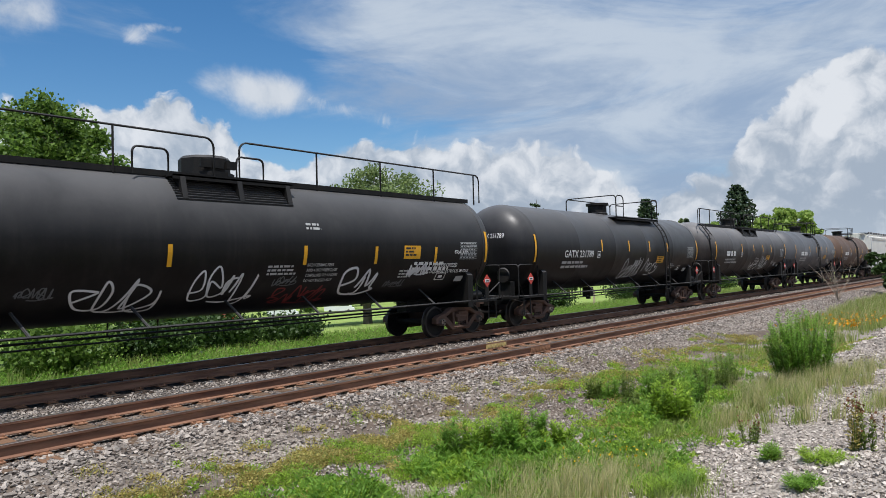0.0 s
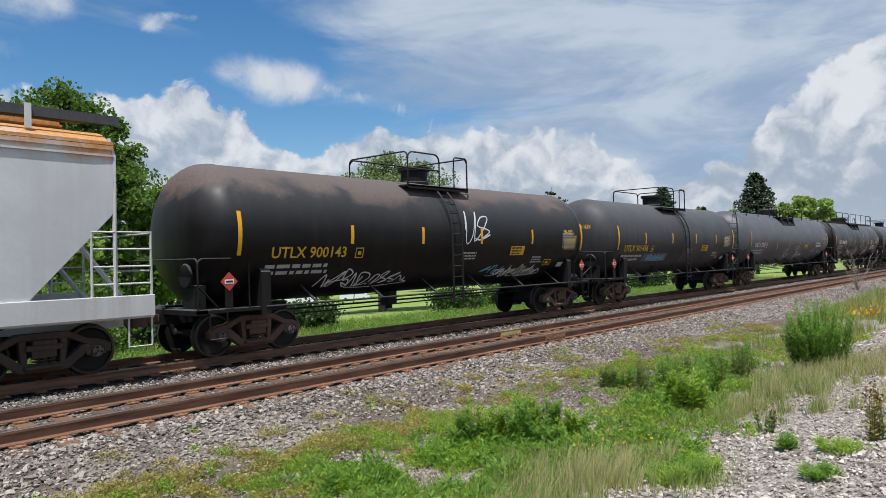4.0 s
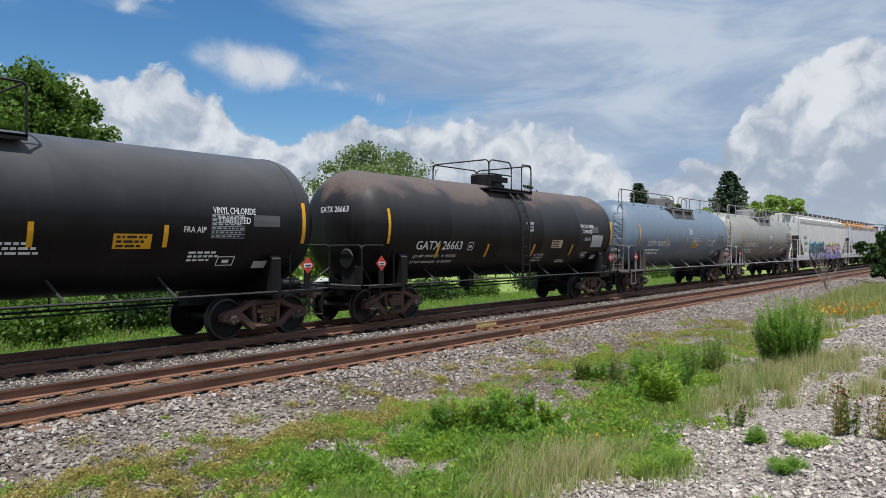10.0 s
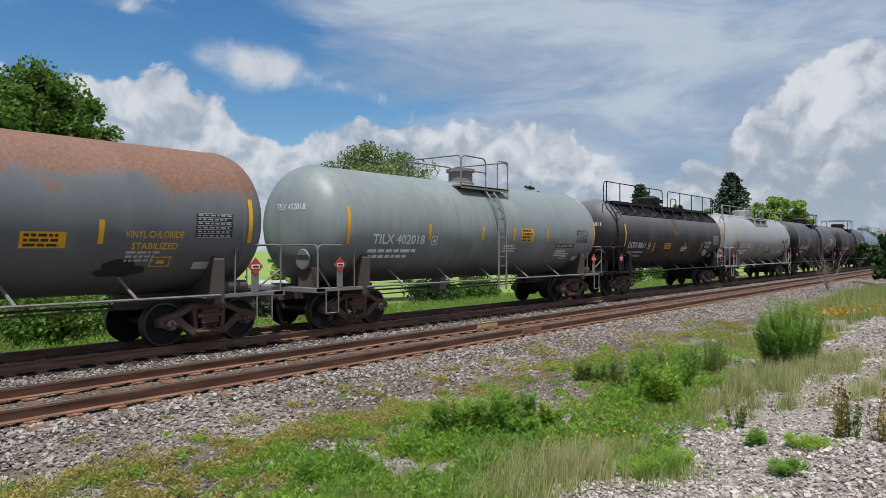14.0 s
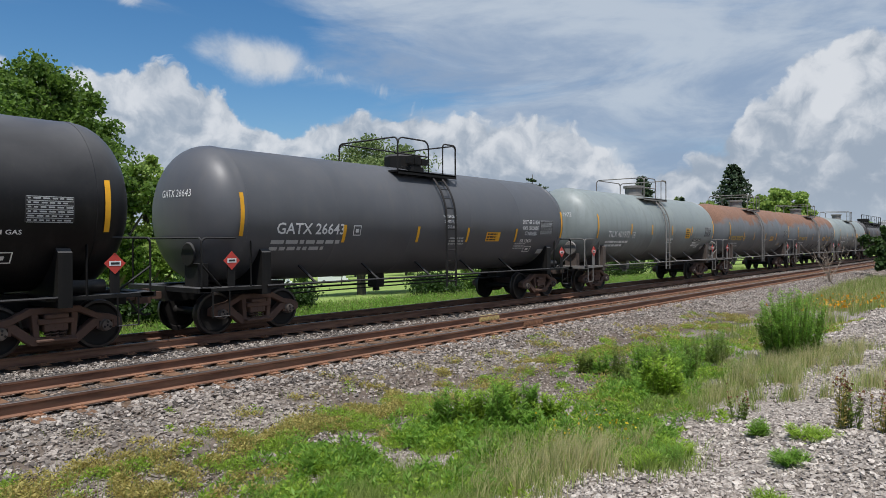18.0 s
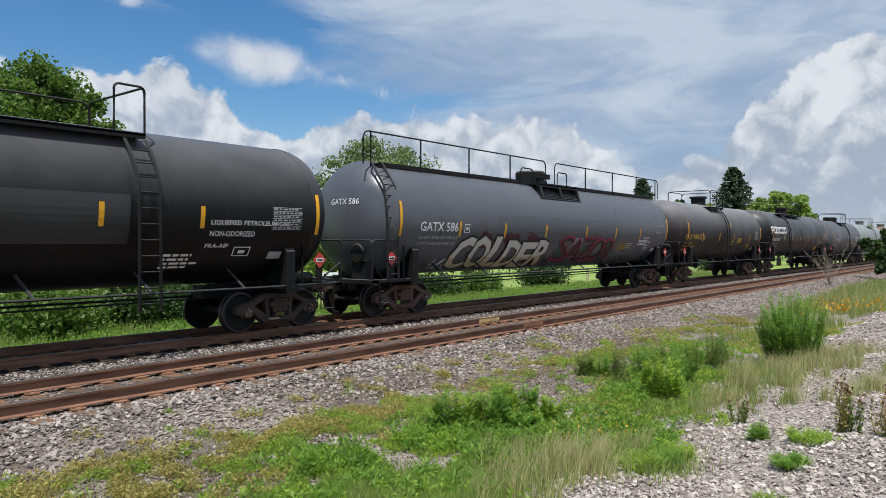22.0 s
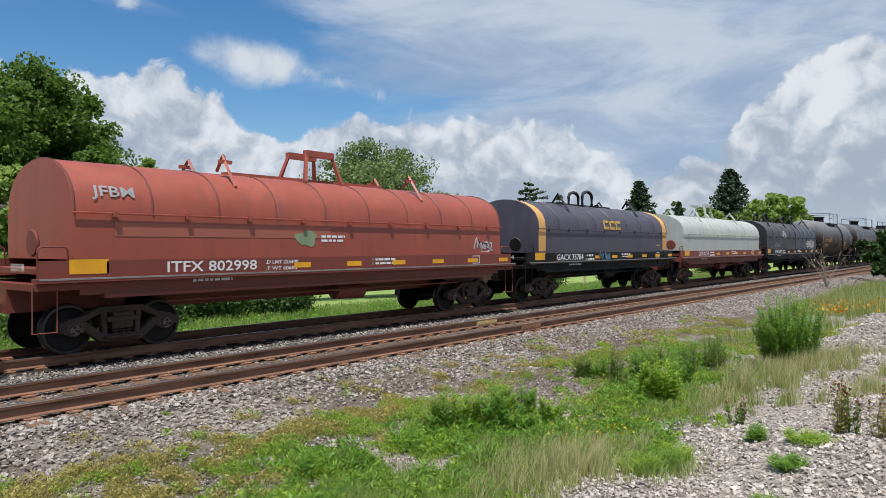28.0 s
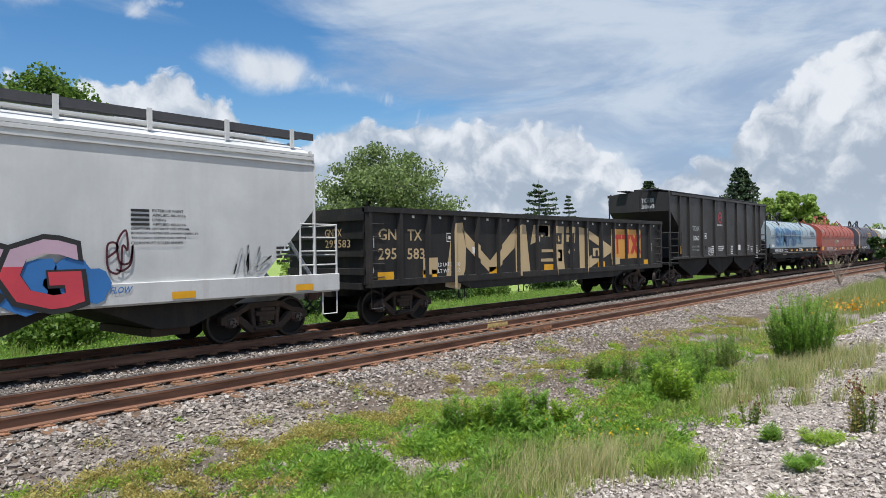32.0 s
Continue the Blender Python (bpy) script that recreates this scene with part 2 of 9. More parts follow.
# dust also scales the sky sheen painted on upward faces of dark paint
def paint(name, color, rough=0.42, dirt=(0.20, 0.17, 0.14), dirty=0.35, rust=0.0, rust_z=(2.6, 4.2), rust_color=(0.27, 0.10, 0.045), grime_shade=0.0, streak=1.0, dust=1.0):
    """Old car-body paint: blotches, rain streaks, dust on it, rust between two heights, and tops and bellies toned for
    light.
    """
    if name in MATS:
        return MATS[name]
    n = Nodes(name)
    c = n.coords()
    blot = n.noise(c, 0.7, 7, 0.6, 0.4)
    fine = n.noise(c, 14, 5)
    drip = n.noise(n.coords((2.6, 2.6, 0.16)), 1.6, 5, 0.6)
    lo = tuple(v * 0.86 for v in color)
    hi = tuple(min(1, v * 1.1 + 0.003) for v in color)
    col = n.mix(n.ramp(blot, 0.3, 0.7), rgb(*lo), rgb(*hi))
    d = n.math("MULTIPLY", n.math("MULTIPLY", n.ramp(drip, 0.46, 0.72), n.ramp(blot, 0.3, 0.6)), dirty * streak)
    d = n.math("ADD", d, n.math("MULTIPLY", n.ramp(fine, 0.45, 0.8), dirty * 0.3), True)
    col = n.mix(d, col, rgb(*dirt))
    sep = n.t.nodes.new("ShaderNodeSeparateXYZ")
    n.link(c, sep.inputs[0])
    r = n.ramp(blot, 0.35, 0.65, rough - 0.07, rough + 0.12)
    # brake dust low down, darkened further to paint in the belly's shade
    if grime_shade:
        g = n.math("MULTIPLY", n.ramp(n.math("ADD", sep.outputs[2], n.math("MULTIPLY", blot, 1.2)), 2.9, 1.85), grime_shade, True)
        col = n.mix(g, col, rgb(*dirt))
    if rust:
        zone = n.ramp(n.math("ADD", sep.outputs[2], n.math("MULTIPLY", n.math("SUBTRACT", blot, 0.5), 2.2)), rust_z[0], rust_z[1])
        pat = n.noise(n.coords((0.35, 1, 0.8)), 1.1, 8, 0.65, 0.6)
        f = n.ramp(n.math("ADD", n.math("MULTIPLY", zone, rust), n.math("MULTIPLY", pat, 0.55)), 0.52, 0.72)
        rc = n.mix(n.ramp(fine, 0.3, 0.7), rgb(*tuple(v * 0.75 for v in rust_color)), rgb(*tuple(v * 1.25 for v in rust_color)))
        col = n.mix(f, col, rc)
        r = n.math("ADD", r, n.math("MULTIPLY", f, 0.3), True)
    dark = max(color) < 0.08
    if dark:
        # pale dust and painted-in sky sheen on what faces up, keeping dark tops bright
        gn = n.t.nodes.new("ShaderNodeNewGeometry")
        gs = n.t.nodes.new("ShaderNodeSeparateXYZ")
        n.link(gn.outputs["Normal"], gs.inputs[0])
        top_sheen = n.math("MULTIPLY", n.ramp(gs.outputs[2], 0.0, 0.9), n.ramp(blot, 0.2, 0.8, 0.35 * dust, 0.7 * dust))
        col = n.mix(top_sheen, col, rgb(*(v * max(1.0, dust) ** 1.5 for v in (0.128, 0.126, 0.126))))
    n.bump(n.math("ADD", n.math("MULTIPLY", fine, 0.2), blot), 0.06, 0.02)
    MATS[name] = n.done(col, r, 0.0, 0.22 if dark else 0.45)
    return MATS[name]


def build_ground_materials():
    def rgb(*c):
        return (*(v * 0.78 for v in c), 1.0)

    # soil, gravel and thin grass in front of the track
    n = Nodes("gravel_ground")
    c = n.coords(world=True)
    vo = n.t.nodes.new("ShaderNodeTexVoronoi")
    n.put(vo.inputs["Vector"], c)
    vo.inputs["Scale"].default_value = 34
    stone = n.mix(n.ramp(vo.outputs["Color"], 0.1, 0.9), rgb(0.31, 0.27, 0.23), rgb(0.60, 0.53, 0.46))
    stone = n.mix(n.ramp(vo.outputs["Distance"], 0.38, 0.7, 0.0, 0.75), stone, rgb(0.16, 0.135, 0.11))
    soil = n.mix(n.noise(c, 9, 6), rgb(0.085, 0.062, 0.048), rgb(0.24, 0.19, 0.15))
    sp = n.t.nodes.new("ShaderNodeSeparateXYZ")
    n.put(sp.inputs[0], c)
    nearline = n.math("MULTIPLY", n.ramp(sp.outputs[1], 2.4, 6.2), 0.20)
    col = n.mix(n.ramp(n.math("SUBTRACT", n.noise(c, 0.55, 6, 0.6, 0.5), nearline), 0.28, 0.42), soil, stone)
    n.bump(vo.outputs["Distance"], 0.7, 0.02)
    MATS["gravel_ground"] = n.done(col, 0.95, 0, 0.2)
    # field
    n = Nodes("meadow")
    c = n.coords(world=True)
    f = n.noise(n.coords((1, 0.3, 1), True), 0.12, 8, 0.65, 0.4)
    col = n.mix(n.ramp(f, 0.3, 0.7), rgb(0.20, 0.31, 0.065), rgb(0.36, 0.50, 0.13))
    col = n.mix(n.ramp(n.noise(c, 2.2, 6), 0.45, 0.8), col, rgb(0.42, 0.46, 0.17))
    n.bump(n.noise(c, 7, 6), 0.9, 0.12)
    MATS["meadow"] = n.done(col, 0.95, 0, 0.15)
    # track ballast and its loose stones
    n = Nodes("ballast_bed")
    c = n.coords(world=True)
    vo = n.t.nodes.new("ShaderNodeTexVoronoi")
    n.put(vo.inputs["Vector"], c)
    vo.inputs["Scale"].default_value = 19
    col = n.mix(n.ramp(vo.outputs["Color"], 0.1, 0.9), rgb(0.15, 0.135, 0.12), rgb(0.36, 0.33, 0.30))
    col = n.mix(n.ramp(vo.outputs["Distance"], 0.3, 0.6), col, rgb(0.06, 0.05, 0.045))
    col = n.mix(n.ramp(n.noise(c, 0.8, 5), 0.45, 0.75, 0.0, 0.6), col, rgb(0.16, 0.09, 0.05))
    yy = n.t.nodes.new("ShaderNodeSeparateXYZ")
    n.put(yy.inputs[0], c)
    # bed darkened along the far track to paint in the train's shade
    train_shade = n.ramp(n.math("ADD", n.math("ABSOLUTE", n.math("SUBTRACT", yy.outputs[1], 14.45)), n.math("MULTIPLY", n.noise(c, 3, 4), 0.5)), 1.1, 1.7, 0.8, 0.0)
    col = n.mix(train_shade, col, rgb(0.030, 0.025, 0.022))
    n.bump(vo.outputs["Distance"], 0.9, 0.03)
    MATS["ballast_bed"] = n.done(col, 0.95, 0, 0.2)
    for key, a, b, dirt in (("ballast_stone", rgb(0.20, 0.172, 0.15), rgb(0.66, 0.585, 0.51), 0.34), ("rusty_stone", rgb(0.19, 0.135, 0.10), rgb(0.52, 0.41, 0.32), 0.5), ("pale_stone", rgb(0.34, 0.295, 0.25), rgb(0.84, 0.755, 0.66), 0.22)):
        n = Nodes(key)
        r = n.random(True)
        w = n.coords(world=True)
        g = n.noise(w, 60, 4)
        col = n.mix(r, a, b)
        # some stones of darker rock, and mud or rust on many
        other = n.math("FRACT", n.math("MULTIPLY", r, 37.0))
        col = n.mix(n.ramp(other, 0.86, 0.88, 0.0, 0.7), col, rgb(0.11, 0.098, 0.09))
        col = n.mix(n.math("MULTIPLY", n.ramp(n.noise(w, 1.1, 5, 0.6), 0.42, 0.68), dirt), col, rgb(0.20, 0.13, 0.085))
        col = n.mix(n.math("MULTIPLY", n.ramp(g, 0.4, 0.7), 0.3), col, rgb(0.16, 0.13, 0.11))
        n.bump(g, 0.5, 0.01)
        MATS[key] = n.done(col, 0.9, 0, 0.25)
    for key, a, b, c2 in (("leaf_maple", (0.035, 0.085, 0.014), (0.25, 0.40, 0.07), 0.4), ("leaf_light", (0.17, 0.27, 0.05), (0.50, 0.66, 0.17), 0.45), ("leaf_willow", (0.09, 0.14, 0.045), (0.36, 0.46, 0.17), 0.4),
                         ("needle_dark", (0.022, 0.048, 0.024), (0.10, 0.15, 0.07), 0.1), ("leaf_bush", (0.018, 0.045, 0.01), (0.08, 0.15, 0.03), 0.25), ("weed_green", (0.085, 0.20, 0.02), (0.42, 0.68, 0.12), 0.55),
                         ("weed_lime", (0.14, 0.26, 0.02), (0.56, 0.77, 0.11), 0.5), ("weed_yellow", (0.26, 0.215, 0.05), (0.72, 0.61, 0.20), 0.4), ("weed_dark", (0.10, 0.16, 0.03), (0.38, 0.48, 0.12), 0.5),
                         ("grass_green", (0.22, 0.31, 0.06), (0.48, 0.57, 0.17), 0.45), ("grass_dry", (0.48, 0.44, 0.18), (0.80, 0.72, 0.38), 0.4), ("meadow_blade", (0.20, 0.27, 0.06), (0.42, 0.50, 0.16), 0.4), ("stalk_brown", (0.16, 0.10, 0.05), (0.34, 0.24, 0.12), 0.2), ("dock_seed", (0.14, 0.06, 0.03), (0.30, 0.14, 0.07), 0.2),
                         ("petal", (0.72, 0.46, 0.01), (0.85, 0.62, 0.03), 0.2), ("petal_orange", (0.75, 0.30, 0.01), (0.85, 0.45, 0.02), 0.2)):
        n = Nodes(key)
        r = n.random(True)
        big = n.noise(n.coords(world=True), 0.9, 4)
        f = n.math("ADD", n.math("MULTIPLY", r, 0.6), n.math("MULTIPLY", big, 0.4))
        m = n.done(n.mix(f, rgb(*a), rgb(*b)), 0.55, 0, 0.3)
        # thin leaves let some light through
        tr = n.t.nodes.new("ShaderNodeBsdfTranslucent")
        n.link(n.mix(f, rgb(*a), rgb(*tuple(min(1, v * 1.3) for v in b))), tr.inputs[0])
        ms = n.t.nodes.new("ShaderNodeMixShader")
        ms.inputs[0].default_value = c2
        n.link(n.bsdf.outputs[0], ms.inputs[1])
        n.link(tr.outputs[0], ms.inputs[2])
        n.link(ms.outputs[0], n.t.nodes["Material Output"].inputs[0])
        MATS[key] = m
    # rails and ties
    n = Nodes("rail_steel")
    c = n.coords((0.4, 4, 4), True)
    f = n.noise(c, 3, 6)
    col = n.mix(n.ramp(f, 0.35, 0.65), rgb(0.17, 0.082, 0.052), rgb(0.36, 0.19, 0.115))
    n.bump(n.noise(n.coords(world=True), 40, 4), 0.3, 0.004)
    MATS["rail_steel"] = n.done(col, 0.75, 0.2)
    plain("rail_head", (0.30, 0.255, 0.23), 0.36, 0.9, 0.25, 3, 0.05)
    n = Nodes("tie_wood")
    c = n.coords((6, 0.7, 6))
    f = n.noise(c, 4, 8, 0.65)
    r = n.random()
    col = n.mix(n.ramp(f, 0.3, 0.75), rgb(0.07, 0.045, 0.03), rgb(0.25, 0.17, 0.115))
    col = n.mix(n.math("MULTIPLY", r, 0.6), col, rgb(0.30, 0.16, 0.09))
    n.bump(f, 0.8, 0.012)
    MATS["tie_wood"] = n.done(col, 0.9, 0, 0.2)
    # far ties coloured dark for the shade beneath the train
    n = Nodes("tie_shaded")
    f = n.noise(n.coords((6, 0.7, 6)), 4, 8, 0.65)
    n.bump(f, 0.8, 0.012)
    MATS["tie_shaded"] = n.done(n.mix(n.ramp(f, 0.3, 0.75), rgb(0.025, 0.019, 0.015), rgb(0.085, 0.06, 0.045)), 0.85, 0, 0.25)
    plain("plate_rust", (0.25, 0.125, 0.068), 0.8, 0.1, 0.4, 20, 0.3)
    plain("bark", (0.12, 0.095, 0.075), 0.95, 0, 0.4, 12, 0.8)
    plain("dead_twig", (0.33, 0.27, 0.21), 0.9, 0, 0.2, 12, 0.3)


build_ground_materials()


# ---------------------------------------------------------------- mesh tools
def box(bm, x0, x1, y0, y1, z0, z1):
    v = [bm.verts.new(p) for p in ((x0, y0, z0), (x1, y0, z0), (x1, y1, z0), (x0, y1, z0), (x0, y0, z1), (x1, y0, z1), (x1, y1, z1), (x0, y1, z1))]
    return [bm.faces.new([v[i] for i in f]) for f in ((3, 2, 1, 0), (4, 5, 6, 7), (0, 1, 5, 4), (1, 2, 6, 5), (2, 3, 7, 6), (3, 0, 4, 7))]


def prism(bm, poly, y0, y1, axis="y"):
    """Extrude a closed outline: (x, z) along y, (y, z) along x, or (x, y) along z."""
    def at(a, b, d):
        return {"y": (a, d, b), "x": (d, a, b), "z": (a, b, d)}[axis]
    lo = [bm.verts.new(at(a, b, y0)) for a, b in poly]
    hi = [bm.verts.new(at(a, b, y1)) for a, b in poly]
    n = len(poly)
    fs = [bm.faces.new(lo), bm.faces.new(hi[::-1])]
    fs += [bm.faces.new((lo[i], hi[i], hi[(i + 1) % n], lo[(i + 1) % n])) for i in range(n)]
    return fs


def tube(bm, pts, r, n=6, closed=False):
    pts = [Vector(p) for p in pts]
    rings = []
    for i, p in enumerate(pts):
        if closed:
            d = pts[(i + 1) % len(pts)] - pts[i - 1]
        else:
            d = pts[min(i + 1, len(pts) - 1)] - pts[max(i - 1, 0)]
        q = d.to_track_quat("Z", "Y")
        rr = r[i] if isinstance(r, (list, tuple)) else r
        rings.append([bm.verts.new(p + q @ Vector((math.cos(2 * math.pi * k / n) * rr, math.sin(2 * math.pi * k / n) * rr, 0))) for k in range(n)])
    m = len(rings)
    for i in range(m if closed else m - 1):
        a, b = rings[i], rings[(i + 1) % m]
        for k in range(n):
            f = bm.faces.new((a[k], a[(k + 1) % n], b[(k + 1) % n], b[k]))
            f.smooth = True
    if not closed:
        bm.faces.new(rings[0][::-1])
        bm.faces.new(rings[-1])


def hoop(p0, up, p1, r=0.15, n=4):
    """A bent rail: from p0 up by `up`, across, and down to p1, with round corners."""
    p0, p1, up = Vector(p0), Vector(p1), Vector((0, 0, up))
    a, b = p0 + up, p1 + up
    d = (b - a).normalized()
    u = up.normalized()
    pts = [p0]
    for i in range(n + 1):
        t = i / n * math.pi / 2
        pts.append(a - u * r * (1 - math.sin(t)) + d * r * (1 - math.cos(t)))
    for i in range(n + 1):
        t = i / n * math.pi / 2
        pts.append(b - d * r * (1 - math.sin(t)) - u * r * (1 - math.cos(t)))
    return pts + [p1]


def lathe(bm, prof, axis="x", n=32, mats=None):
    """Turn (along, radius) rows about an axis."""
    def at(a, r, k):
        c, s = r * math.cos(2 * math.pi * k / n), r * math.sin(2 * math.pi * k / n)
        return {"x": (a, c, s), "y": (c, a, s), "z": (c, s, a)}[axis]
    rings = [[bm.verts.new(at(a, max(r, 1e-4), k)) for k in range(n)] for a, r in prof]
    for i in range(len(rings) - 1):
        for k in range(n):
            f = bm.faces.new((rings[i][k], rings[i][(k + 1) % n], rings[i + 1][(k + 1) % n], rings[i + 1][k]))
            f.smooth = True
            if mats:
                f.material_index = mats[i]
    bm.faces.new(rings[0][::-1])
    bm.faces.new(rings[-1])


def mesh_of(name, bm, *materials, sharp=35):
    bmesh.ops.recalc_face_normals(bm, faces=bm.faces)
    me = bpy.data.meshes.new(name)
    bm.to_mesh(me)
    bm.free()
    for m in materials:
        me.materials.append(m)
    me.set_sharp_from_angle(angle=radians(sharp))
    return me


def raw_mesh(name, verts, faces, material):
    me = bpy.data.meshes.new(name)
    me.from_pydata(verts, [], faces)
    me.materials.append(material)
    return me


def part(name, bm, material, parent, label="", at=None):
    """Link a bmesh or a mesh as one part of a thing."""
    me = mesh_of(name, bm, material) if isinstance(bm, bmesh.types.BMesh) else bm
    ob = new(name, me)
    ob.parent = parent
    if at is not None:
        ob.matrix_basis = at
    if label:
        ob["label"] = label
    return ob


def quads(name, centers, half_u, half_v, material):
    """Many loose quads from numpy arrays: centre and two half axes each."""
    n = len(centers)
    v = np.empty((n, 4, 3))
    v[:, 0], v[:, 1], v[:, 2], v[:, 3] = centers - half_u - half_v, centers + half_u - half_v, centers + half_u + half_v, centers - half_u + half_v
    me = bpy.data.meshes.new(name)
    me.vertices.add(n * 4)
    me.vertices.foreach_set("co", v.reshape(-1))
    me.loops.add(n * 4)
    me.loops.foreach_set("vertex_index", np.arange(n * 4, dtype=np.int32))
    me.polygons.add(n)
    me.polygons.foreach_set("loop_start", np.arange(n, dtype=np.int32) * 4)
    me.update(calc_edges=True)
    me.materials.append(material)
    return me

# ---------------------------------------------------------------- ground and track
NEAR_Y, FAR_Y, GAUGE = 10.56, 14.45, 0.7525   # track centres, half the rail spacing


def ground_z(x, y):
    x, y = np.asarray(x, float), np.asarray(y, float)
    z = np.interp(y, [-60, -30, 0, 2, 4, 6, 7.8, 9.0, 16.0, 18.6, 22, 125, 170], [0.3, 0.35, 0.3, 0.02, -0.28, -0.42, -0.46, -0.225, -0.225, -0.95, -0.85, -7.3, -8.0])
    near = np.clip((8.2 - y) / 2, 0, 1) * np.clip((y + 12) / 6, 0, 1)
    z = z + near * (0.05 * np.sin(x * 0.9 + 1.3 * y) + 0.04 * np.sin(x * 2.3 - y * 1.7))
    # low gravel heap
    z = z + 0.42 * np.exp(-((x - 19.5) / 4.5) ** 2 - ((y - 0.6) / 2.2) ** 2)
    return z


def build_ground():
    xs = np.concatenate([np.linspace(-3000, -60, 10), np.linspace(-50, -14, 10), np.linspace(-12, 60, 181), np.linspace(64, 200, 24), np.linspace(260, 3000, 10)])
    ys = np.concatenate([np.linspace(-3000, -40, 8), np.linspace(-30, -4, 8), np.linspace(-3, 8.9, 61)])
    def sheet(name, ys, mat, label, cat):
        X, Y = np.meshgrid(xs, ys)
        Z = ground_z(X, Y)
        v = np.stack([X, Y, Z], -1).reshape(-1, 3)
        w = len(xs)
        f = [(j * w + i, j * w + i + 1, (j + 1) * w + i + 1, (j + 1) * w + i) for j in range(len(ys) - 1) for i in range(w - 1)]
        me = raw_mesh(name, v.tolist(), f, mat)
        for p in me.polygons:
            p.use_smooth = True
        return tagged(new(name, me), label, cat, kind="structure")
    sheet("ground", ys, MATS["gravel_ground"], "stony ground with patchy soil and gravel beside the track", "ground")
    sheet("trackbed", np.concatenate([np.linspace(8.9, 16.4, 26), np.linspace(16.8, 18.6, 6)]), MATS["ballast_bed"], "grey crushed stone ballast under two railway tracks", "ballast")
    sheet("field", np.concatenate([np.linspace(18.6, 60, 40), np.linspace(70, 400, 14), np.linspace(500, 3000, 8)]), MATS["meadow"], "bright green mown grass field beyond the track", "field")


build_ground()

STONE = np.array([(-1, -1, -1), (1, -1, -1), (1, 1, -1), (-1, 1, -1), (-1, -1, 1), (1, -1, 1), (1, 1, 1), (-1, 1, 1)], float)
STONE_F = np.array([(3, 2, 1, 0), (4, 5, 6, 7), (0, 1, 5, 4), (1, 2, 6, 5), (2, 3, 7, 6), (3, 0, 4, 7)])


def stones(name, pos, size, mat, label, seed):
    rng = np.random.default_rng(seed)
    n = len(pos)
    v = STONE[None] * rng.uniform(0.2, 1.05, (n, 8, 3)) * rng.uniform(0.6, 1.15, (n, 1, 3))
    ax = rng.normal(size=(n, 3))
    ax /= np.linalg.norm(ax, axis=1)[:, None]
    an = rng.uniform(0, 6.28, n)
    c, s = np.cos(an)[:, None, None], np.sin(an)[:, None, None]
    k = ax[:, None, :]
    v = v * c + np.cross(np.broadcast_to(k, v.shape), v) * s + k * (v * k).sum(-1, keepdims=True) * (1 - c)
    v = v * size[:, None, None] * np.array([1.15, 1.0, 0.75]) + pos[:, None, :]
    f = (STONE_F[None] + (np.arange(n) * 8)[:, None, None]).reshape(-1)
    me = bpy.data.meshes.new(name)
    me.vertices.add(n * 8)
    me.vertices.foreach_set("co", v.reshape(-1))
    me.loops.add(n * 24)
    me.loops.foreach_set("vertex_index", f.astype(np.int32))
    me.polygons.add(n * 6)
    me.polygons.foreach_set("loop_start", np.arange(n * 6, dtype=np.int32) * 4)
    me.update(calc_edges=True)
    me.shade_flat()
    me.materials.append(mat)
    return tagged(new(name, me), label, "stones", kind="stuff")


def scatter(rng, n, x0, x1, y0, y1, dense=2.0):
    """Places that thin out along x, away from the viewer."""
    u = rng.random(n) ** dense
    return x0 + (x1 - x0) * u, rng.uniform(y0, y1, n)


